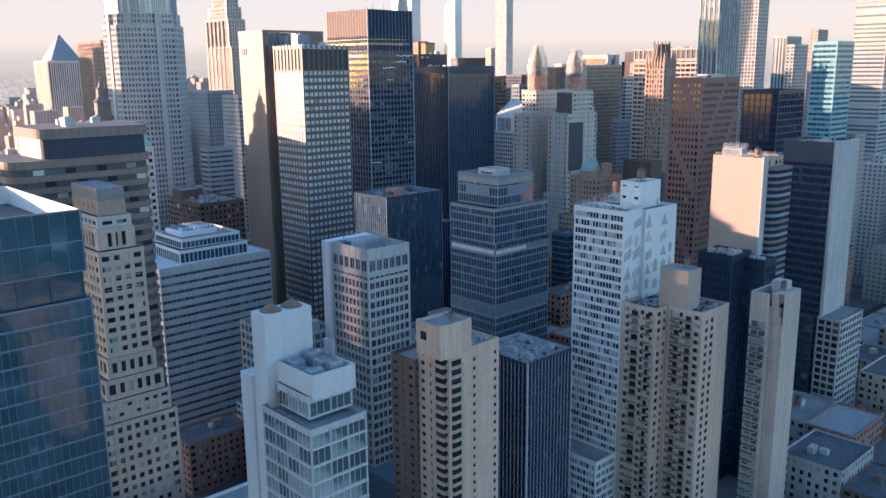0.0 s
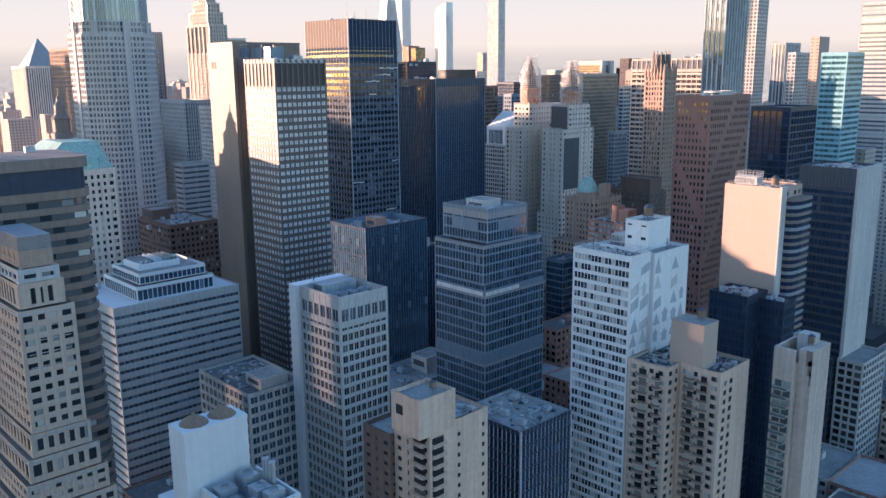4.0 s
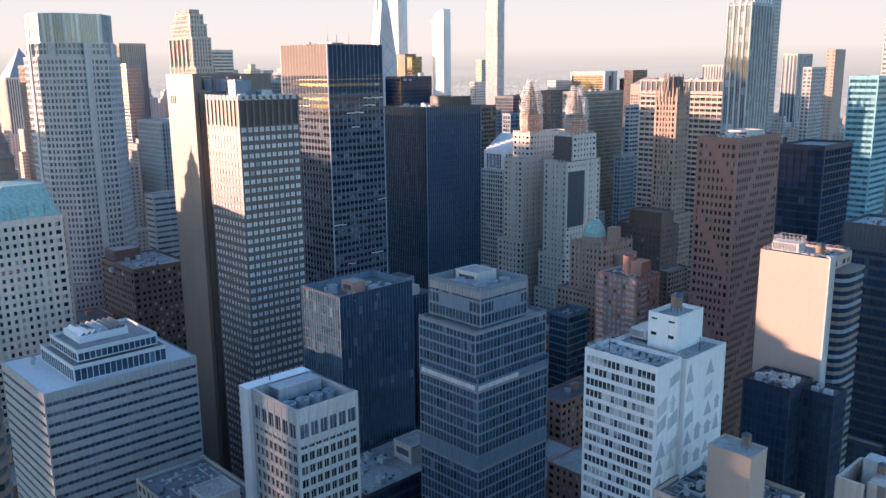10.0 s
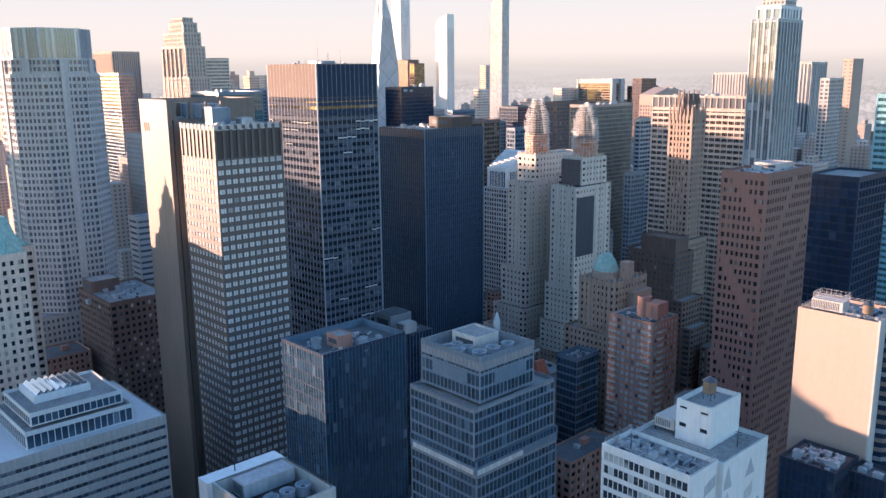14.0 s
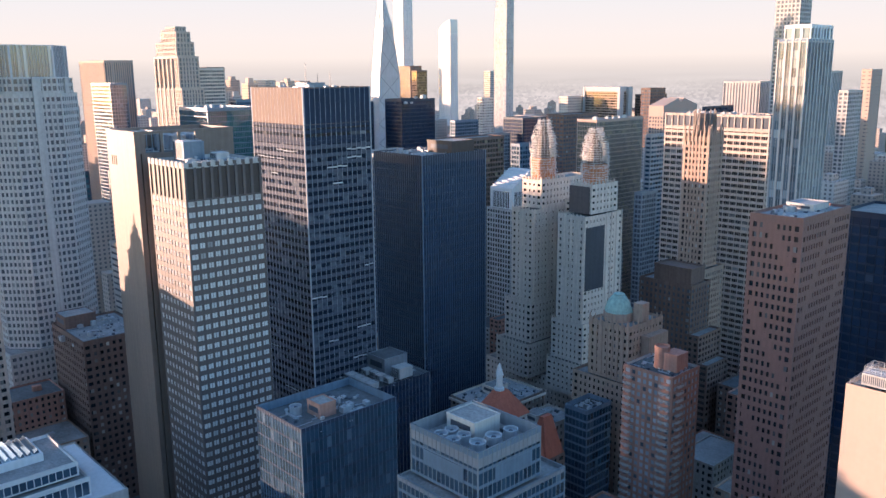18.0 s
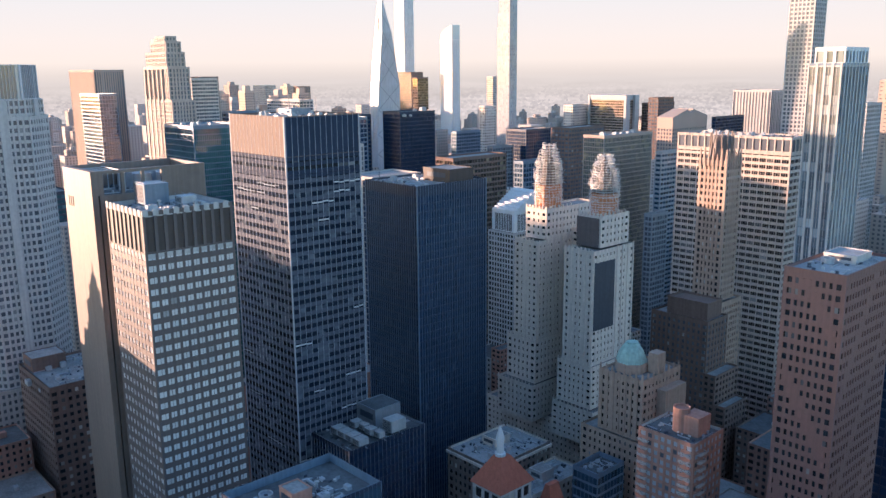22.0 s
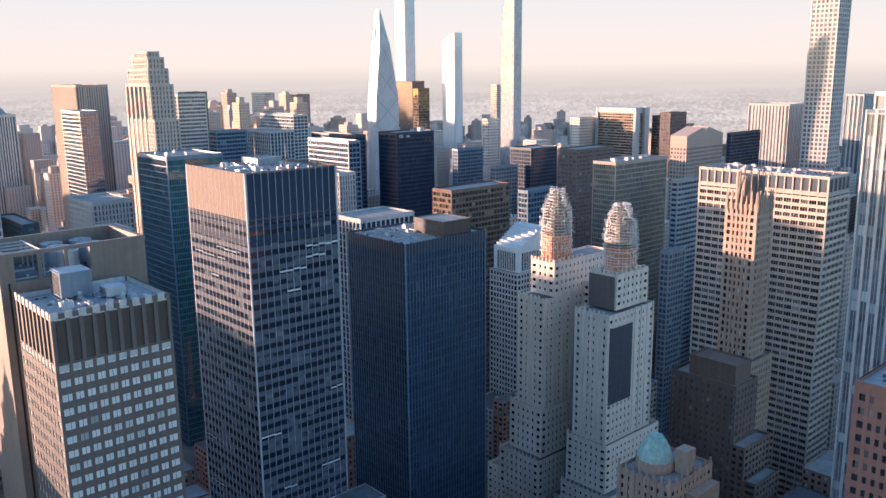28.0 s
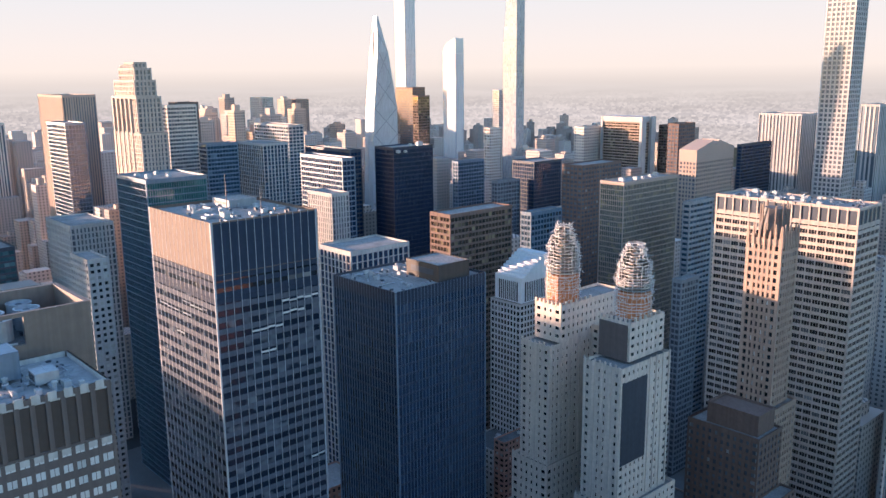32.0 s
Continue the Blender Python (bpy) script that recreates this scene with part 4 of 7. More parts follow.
for k in range(3):
    part("corner_trim", boxed("corner_trim", [(3.4 + 0.6 * k, 5.26, -4.72, -4.6, 104.0 - 3.2 * (k + 1), 105.7 - 3.2 * k)]), "dark_stone", tl, "stepped brown stone trim")
    part("corner_trim", boxed("corner_trim", [(-5.62, -5.5, -7.06, -4.5 - 0.7 * k, 104.0 - 3.2 * (k + 1), 105.7 - 3.2 * k)]), "dark_stone", tl, "stepped brown stone trim")
for k in range(28):
    balcony(tl, -2.6, -7.0, 92 - 3.0 * k, 4.6, 1.3, "S", "pink_concrete", "g_teal")
claim(320, 348, 212, 244)
tk = thing("apartment_tower", "beige brick apartment tower with a square lift house", "residential tower", 334, 229)
block(tk, -3.5, 10.5, -8.5, 13, 0, 97.5, "beige_brick", "g_dark", 3.4, 2.95, 2.2, 1.6, 0.35, 1.0, 2.5, singles=30, roof="gravel", split=True, blank="E")
block(tk, -15, -3.6, -10, 9, 0, 92, "brown_brick", "g_dark", 3.4, 2.95, 2.6, 1.9, 0.35, 1.0, 2.5, roof="gravel")
block(tk, 1.0, 11.8, -13, -0.5, 96.4, 107, "beige_brick", "g_dark", 4, 9, 2.4, 5, 0.35, 1.0, 2.0, roof="gravel", blank="ENS")
part("window", pane_mesh(2.6, 2.6, "S", "g_dark"), "g_dark", tk, "single dark square window", at=(4.2, -13.0, 102.6))
wall_windows(tk, 10.5, (2.0, 11.2), 10, 94.5, 2.95, 0.9, 1.1)
for k in range(28):
    z = 92.3 - 2.95 * k
    balcony(tk, 6.6, -8.5, z, 5.2, 1.5, "S", "beige_brick", "beige_brick")
    balcony(tk, 10.5, -5.6, z, 4.6, 1.2, "E", "beige_brick", "beige_brick")
    # wide dark panes stand in for the shade of recessed balconies
    part("balcony_door", pane_mesh(4.6, 1.9, "S", "g_dark"), "g_dark", tk, at=(6.6, -8.5, z + 1.4))
    part("balcony_door", pane_mesh(4.0, 1.9, "E", "g_dark"), "g_dark", tk, at=(10.5, -5.6, z + 1.4))
claim(226, 272, 138, 174)
tm = thing("setback_tower", "beige brick art deco tower with stepped setbacks", "office tower", 250, 156)
S_M = dict(wall="warm_brick", glass="g_home", bay=2.75, fh=3.3, pier=1.3, span=1.6, depth=0.4, corner=1.0, parapet=0.9, roof="pale_roof")
for k, (z0, z1) in enumerate(((91.8, 124.9), (85.4, 91.8), (79.0, 85.4), (72.0, 79.0), (0, 72.0))):
    o = (0, 0.7, 2.2, 3.6, 5.0)[k]
    block(tm, -16.4 - o, 15.6 + o * 0.7, -6.5 - o, 7.7 + o, z0, z1, top=1.5, singles=110 if k == 0 else 30, split=k < 4, **S_M)
    part("string_course", boxed("string_course", [(-16.4 - o, 15.6 + o * 0.7, -6.62 - o, -6.5 - o, z1 - 1.1, z1 - 0.7), (15.6 + o * 0.7, 15.72 + o * 0.7, -6.62 - o, 7.7 + o, z1 - 1.1, z1 - 0.7)]), "pale_stone", tm, "pale stone string course")
    if k == 0:
        for q in range(9):
            for face in (0, 1):
                for c in range(11 if face == 0 else 4):
                    at = (-14.0 + 2.73 * c, -6.45, z1 - 4.85 - 3.5 * q) if face == 0 else (15.55, -4.0 + 3.05 * c, z1 - 4.85 - 3.5 * q)
                    part("window_sill", piece_mesh("window_sill", (1.5, 0.24, 0.14) if face == 0 else (0.24, 1.6, 0.14), "pale_stone"), "pale_stone", tm, at=at)
block(tm, -13.5, 13.2, -5.2, 6.4, 124.9, 131.4, wall="warm_brick", glass="g_dark", bay=2.2, fh=5.4, pier=1.2, span=0.8, depth=0.5, corner=3.0, top=0.9, roof="gravel")
block(tm, -12.8, 12.6, -4.6, 5.8, 131.4, 135.0, wall="pale_stone", glass="g_dark", bay=3.2, fh=2.8, pier=1.4, span=1.0, depth=0.4, corner=1.5, top=0.8, roof="gravel")
block(tm, -10.5, 11.2, -3.4, 5.0, 135.0, 139.4, "tan_brick", "tan_brick", 4, 4, 1, 2, 0.3, 1.0, 1.0)
part("louvre_house", boxed("louvre_house", [(-10.4, 11.0, -3.3, 4.9, 139.4, 143.2)]), "grey_panel", tm, "grey louvred plant screen")
for k in range(9):
    part("louvre", boxed("louvre", [(-10.5, 11.1, -3.4, -3.3, 139.6 + 0.4 * k, 139.75 + 0.4 * k), (11.0, 11.1, -3.3, 4.9, 139.6 + 0.4 * k, 139.75 + 0.4 * k)]), "dark_stone", tm)
claim(196, 230, 136, 190)
tq = thing("office_tower", "dark office tower with rounded corners and pale window bands", "office tower", 200, 164)


def rounded(x0, x1, y0, y1, r, n=6):
    out = []
    for cx, cy, a0 in ((x1 - r, y1 - r, 0), (x0 + r, y1 - r, 90), (x0 + r, y0 + r, 180), (x1 - r, y0 + r, 270)):
        for k in range(n + 1):
            a = radians(a0 + 90 * k / n)
            out.append((cx + r * math.cos(a), cy + r * math.sin(a)))
    return out


def prism(name, outline, z0, z1):
    n = len(outline)
    v = [(x, y, z0) for x, y in outline] + [(x, y, z1) for x, y in outline]
    return shaped(name, v, [tuple(range(n))[::-1], tuple(range(n, 2 * n))] + [(k, (k + 1) % n, n + (k + 1) % n, n + k) for k in range(n)])


part("core", prism("core", rounded(-3.4, 27.4, -25.4, 21.4, 6.6), 0, 147), "g_dark", tq)
band_me = prism("band", rounded(-4, 28, -26, 22, 7), 0, 1.9)
for k in range(37):
    part("window_band", band_me, "bronze_plain", tq, at=(0, 0, 3.95 * k))
for k in range(37):
    for i in range(11):
        part("window", pane_mesh(3.4, 1.7, "E", "g_home"), "g_home", tq, at=(27.42, -17 + 3.4 * i, 3.95 * k + 2.95)) if k > 12 and (k + i) % 3 == 0 else None
part("roof_slab", prism("roof_slab", rounded(-4.2, 28.2, -26.2, 22.2, 7), 146.5, 149), "bronze_plain", tq)
part("upper_core", prism("upper_core", rounded(-3, 27, -14.5, 21, 5), 149, 155.5), "black", tq, "dark recessed top storey")
part("upper_rim", prism("upper_rim", rounded(-4, 28, -15.5, 22, 5.5), 155.5, 158.8), "dark_stone", tq)
claim(108, 160, 212, 277)
tn = thing("office_block", "white banded office block with a glazed roof storey", "office block", 134, 245)
S_N = dict(wall="pale_stone", glass="g_band", bay=2.2, fh=3.9, pier=0.07, span=2.45, depth=0.35, corner=0.5)
block(tn, -25, 22.8, -28.5, 29.8, 0, 88.4, top=3.6, roof="white_paint", parapet=0.5, split=True, **S_N)
block(tn, -17, 18.0, -16, 20, 87.8, 94.0, "white_panel", "g_blue", 2.2, 4.2, 0.2, 0.4, 0.3, 0.5, 0.4, roof="gravel", singles=30, split=True)
block(tn, -14, 14.5, -13, 18, 93.9, 98.5, "white_panel", "g_blue", 2.2, 4.2, 0.2, 0.4, 0.3, 0.5, 0.4, roof="gravel", singles=30)
skl = thing("roof_skylight", "sloped row of glazed rooftop skylights", "skylight", 130, 246, 97.4)
part("curb", boxed("curb", [(-9, 8, -9, 10, 0, 2.6)]), "white_panel", skl)
for k in range(8):
    part("ridge", shaped("ridge", [(-8, -8 + 2.2 * k, 2.6), (7, -8 + 2.2 * k, 2.6), (7, -6.2 + 2.2 * k, 2.6), (-8, -6.2 + 2.2 * k, 2.6), (-8, -6.6 + 2.2 * k, 3.9), (7, -6.6 + 2.2 * k, 3.9)],
                         [(0, 1, 5, 4), (1, 2, 5), (2, 3, 4, 5), (3, 0, 4)]), "g_pale", skl)
claim(216, 254, 221, 247)
tu = thing("office_block", "stone-framed office block with blue paired windows", "office block", 235, 234)
block(tu, -17.5, 17.5, -11.5, 11.5, 0, 78, "concrete", "g_blue", 2.9, 3.7, 0.8, 1.3, 0.4, 0.9, 1.4, singles=100, roof="dark_roof", mull=2)
bulkhead(240, 250, 229, 240, 76.9, 81, "concrete")
claim(222, 249, 446, 471)
to = thing("apartment_tower", "apartment tower of pale red brick with white balconies", "residential tower", 235.5, 458.5)
block(to, -11.2, 11.2, -9.6, 9.6, 0, 108, "red_brick", "g_curtain", 2.6, 2.95, 1.0, 1.2, 0.3, 0.9, 1.4, singles=160, roof="dark_roof", parapet_mat="pale_stone")
for k in range(26):
    z = 103.2 - 2.95 * k
    balcony(to, -8.6, -9.6, z, 4.0, 1.5, "S", "pale_stone", "pale_stone")
    balcony(to, 8.0, -9.6, z, 4.0, 1.5, "S", "pale_stone", "pale_stone")
part("tank_house", lathe("tank_house", [(3.0, 106.9), (3.0, 116), (2.6, 116), (2.6, 115.2)], 18), "red_brick", to, "round brick tank house")
part("lift_house", boxed("lift_house", [(1.5, 8, -2, 6, 106.9, 114)]), "red_brick", to)
for k in range(18):
    balcony(to, 11.2, -5.5, 103.2 - 2.95 * k, 4.0, 1.4, "E", "pale_stone", "pale_stone")
claim(180, 214, 470, 502)
td = thing("old_hotel", "tan brick hotel tower with a green copper dome", "hotel", 199, 486)
S_D = dict(wall="tan_brick", glass="g_dark", bay=2.5, fh=3.3, pier=1.6, span=1.75, depth=0.3, corner=1.1, roof="gravel")
block(td, -18, 14, -14.5, 15, 0, 88, top=1.5, **S_D)
block(td, -10.5, 10.5, -13, 13.5, 88, 113.8, top=2.5, singles=60, **S_D)
for k in range(8):
    part("pinnacle", frustum("pinnacle", (-10.6 + 2.85 * k, -9.6 + 2.85 * k, -13.2, -12.2), (-10.3 + 2.85 * k, -9.9 + 2.85 * k, -12.9, -12.5), 111, 116.5), "tan_brick", td)
    part("pinnacle", frustum("pinnacle", (9.7, 10.7, -13.2 + 3.6 * k, -12.2 + 3.6 * k), (10.0, 10.4, -12.9 + 3.6 * k, -12.5 + 3.6 * k), 111, 116.0), "tan_brick", td)
for k in range(7):
    part("buttress", boxed("buttress", [(-9.3 + 2.85 * k, -8.7 + 2.85 * k, -13.4, -12.95, 89, 114.5)]), "tan_brick", td)
part("side_wing", boxed("side_wing", [(10.6, 14.5, -3, 12, 88, 108)]), "tan_brick", td, "blank side wing of tan brick")
part("drum", lathe("drum", [(6.8, 113), (6.8, 116.6), (6.3, 116.8)], 8, math.pi / 8), "tan_brick", td).location = (-2, -3, 0)
part("dome", lathe("dome", [(6.4, 116.8), (6.0, 118.6), (5.0, 121.2), (3.4, 123.6), (2.6, 124.4), (2.6, 124.9)], 8, math.pi / 8), "copper", td, "green copper dome with flat facets").location = (-2, -3, 0)
part("chimney_block", boxed("chimney_block", [(4.5, 9.0, -1, 4.5, 113, 121.5)]), "tan_brick", td, "brick chimney block")

# brick club house with red tiled roofs
claim(176, 214, 386, 432)
tr = thing("brick_club_house", "brick club house with steep red tiled roofs and a white lantern", "club house", 194, 409)
block(tr, -16, 16, -20, 22, 0, 70, "brown_brick", "g_home", 3.2, 3.5, 1.8, 1.8, 0.3, 1.0, 1.5, roof="gravel")
block(tr, -7, 7, -7, 9, 70, 88, "pale_stone", "g_home", 3.2, 5, 1.2, 1.8, 0.4, 1.4, 1.5, roof="gravel")
part("main_roof", frustum("main_roof", (-7.8, 7.8, -7.8, 9.8), (-2, 2, -1.5, 3), 88, 98), "red_tile", tr)
part("lantern", lathe("lantern", [(2.0, 98), (2.0, 99), (1.3, 99.2), (1.3, 104), (1.7, 104.2), (1.2, 106), (0.3, 109)], 10), "white_paint", tr)
part("wing_roof", frustum("wing_roof", (7.5, 16, -19.5, 21.5), (10.5, 11.5, -17, 19), 70, 79), "red_tile", tr)
part("gable", frustum("gable", (6, 16.2, 10, 21), (10, 12, 13, 18), 70, 86), "red_tile", tr)

# ---------------------------------------------------------------- close to the start
claim(276, 334, 64, 126)
tp = thing("glass_tower", "glass tower with a pale grid of mullions", "office tower", 305, 95)
block(tp, -26, 27.2, -28, 28, 0, 130, "blue_panel", "g_mirror", 1.6, 3.9, 0.09, 0.42, 0.2, 0.3, 0.5, singles=100)
block(tp, -25.0, 26.2, -27, 27, 130, 136, "black", "g_mirror", 6.4, 5.8, 0.15, 0.3, 0.2, 0.3, 0.3)
block(tp, -25.6, 27.0, -27.6, 27.7, 136, 149.4, "blue_panel", "g_mirror", 3.2, 6.4, 0.09, 0.25, 0.2, 0.3, 0.3, singles=20, parapet=4.5, parapet_mat="white_panel", roof="dark_roof")
claim(356, 396, 132, 156)
tw = thing("glass_tower", "white tower with glass terraces and a blank lift core", "residential tower", 377, 146)
S_T = dict(wall="fin", glass="g_terrace", bay=4.1, fh=3.5, pier=0.3, span=0.42, depth=0.35, corner=0.35, mull=3)
block(tw, -1.0, 16, -7.5, 5.5, 0, 115.0, singles=120, top=0.8, split=True, roof="pale_roof", **S_T)
block(tw, 1.0, 12, -5.0, 5.2, 115.0, 119.6, singles=20, top=0.8, roof="pale_roof", **S_T)
for k in range(14):
    part("glass_rail", boxed("glass_rail", [(-0.8, 15.9, -7.85, -7.8, 110.9 - 3.5 * k, 111.15 - 3.5 * k)]), "white_panel", tw)
for k in range(14):
    part("glass_rail", boxed("glass_rail", [(16.3, 16.35, -7.4, 5.4, 110.9 - 3.5 * k, 111.15 - 3.5 * k)]), "white_panel", tw)
for u in ((-0.4, 12.2, -4.2, -3.8, 118.6, 123.6), (11.8, 12.2, -3.8, 6.0, 118.6, 123.6), (-0.4, 11.8, 5.6, 6.0, 118.6, 123.6)):
    part("plant_screen", boxed("plant_screen", [u]), "white_paint", tw, "white plant screen")
part("lift_core", boxed("lift_core", [(-5.3, -0.2, -6.3, 4.6, 112, 133.2)]), "white_paint", tw, "blank white lift core")
part("side_wall", boxed("side_wall", [(-9.8, -5.4, -7, 5, 0, 119.6)]), "white_paint", tw, "blank white stair wall")
part("core_wall", boxed("core_wall", [(-5.35, -1.1, -6.4, 5, 0, 116.4)]), "white_paint", tw, "white wall under the lift core")
part("plant_deck", boxed("plant_deck", [(0.4, 11.7, -3.4, 5.6, 119.5, 121.2)]), "galvanised", tw, "grey plant deck")
part("terrace_door", pane_mesh(1.2, 2.4, "S", "timber"), "timber", tw, at=(1.6, -5.06, 116.4))
for y in (-3.2, 1.6):
    part("cone_cap", lathe("cone_cap", [(2.3, 133.2), (1.8, 133.7), (0.5, 134.5), (0.2, 134.9)], 16), "timber", tw, "brown conical tank cap", at=(-2.9, y, 0))
building("low office block with a pale blue roof", 296, 356, 140, 184, 52, "office block", "office_block", wall="white_panel", glass="g_blue", bay=3.2, fh=4, pier=0.4, span=1.2, depth=0.3,
         corner=0.6, top=1.5, roof="pale_roof")
building("dark office block with close vertical ribs", 317, 342.5, 259, 283, 84, "office block", "office_block", wall="mullion", band="black", glass="g_black", bay=1.7, fh=3.8, pier=0.14, span=0.6, depth=0.45,
         corner=0.6, top=1.5, singles=60, roof="gravel", split=True)
building("narrow blue glass office slab", 196, 208, 449, 466, 82, "office block", "office_block", wall="blue_panel", band="blue_panel", glass="g_blue", bay=2.0, fh=3.8, pier=0.1, span=1.0, depth=0.2,
         corner=0.3, top=2.0, singles=20, roof="dark_roof", parapet=2.0)
mid = building("stone midrise with a heavy cornice and a cluttered roof", 128, 156, 446, 484, 66, "office block", "office_block", wall="dark_stone", glass="g_home", bay=3.0, fh=3.7, pier=1.5, span=1.7, depth=0.35,
         corner=1.0, top=2.4, singles=40, roof="pale_roof", parapet_mat="limestone")
part("cornice", boxed("cornice", [(-14.6, 14.6, -19.6, -19.0, 63.6, 64.8)]), "limestone", mid, "projecting stone cornice")
part("cornice", boxed("cornice", [(14.0, 14.6, -19.0, 19.4, 63.6, 64.8)]), "limestone", mid, "projecting stone cornice")
building("pale stone midrise with a white roof house", 158.5, 176, 447, 484, 60, "office block", "office_block", wall="limestone", glass="g_home", bay=3.0, fh=3.7, pier=1.5, span=1.7, depth=0.35,
         corner=1.0, top=2.0, singles=30, roof="pale_roof")
building("brown brick terrace block with setbacks", 163.6, 171, 603, 628, 72, "office block", "office_block", wall="brown_brick", glass="g_dark", bay=3.2, fh=3.6, pier=1.6, span=1.6, depth=0.35, corner=1.0)
building("low brown brick terrace block", 171.6, 178, 603, 626, 56, "office block", "office_block", wall="brown_brick", glass="g_dark", bay=3.2, fh=3.6, pier=1.6, span=1.6, depth=0.35, corner=1.0)
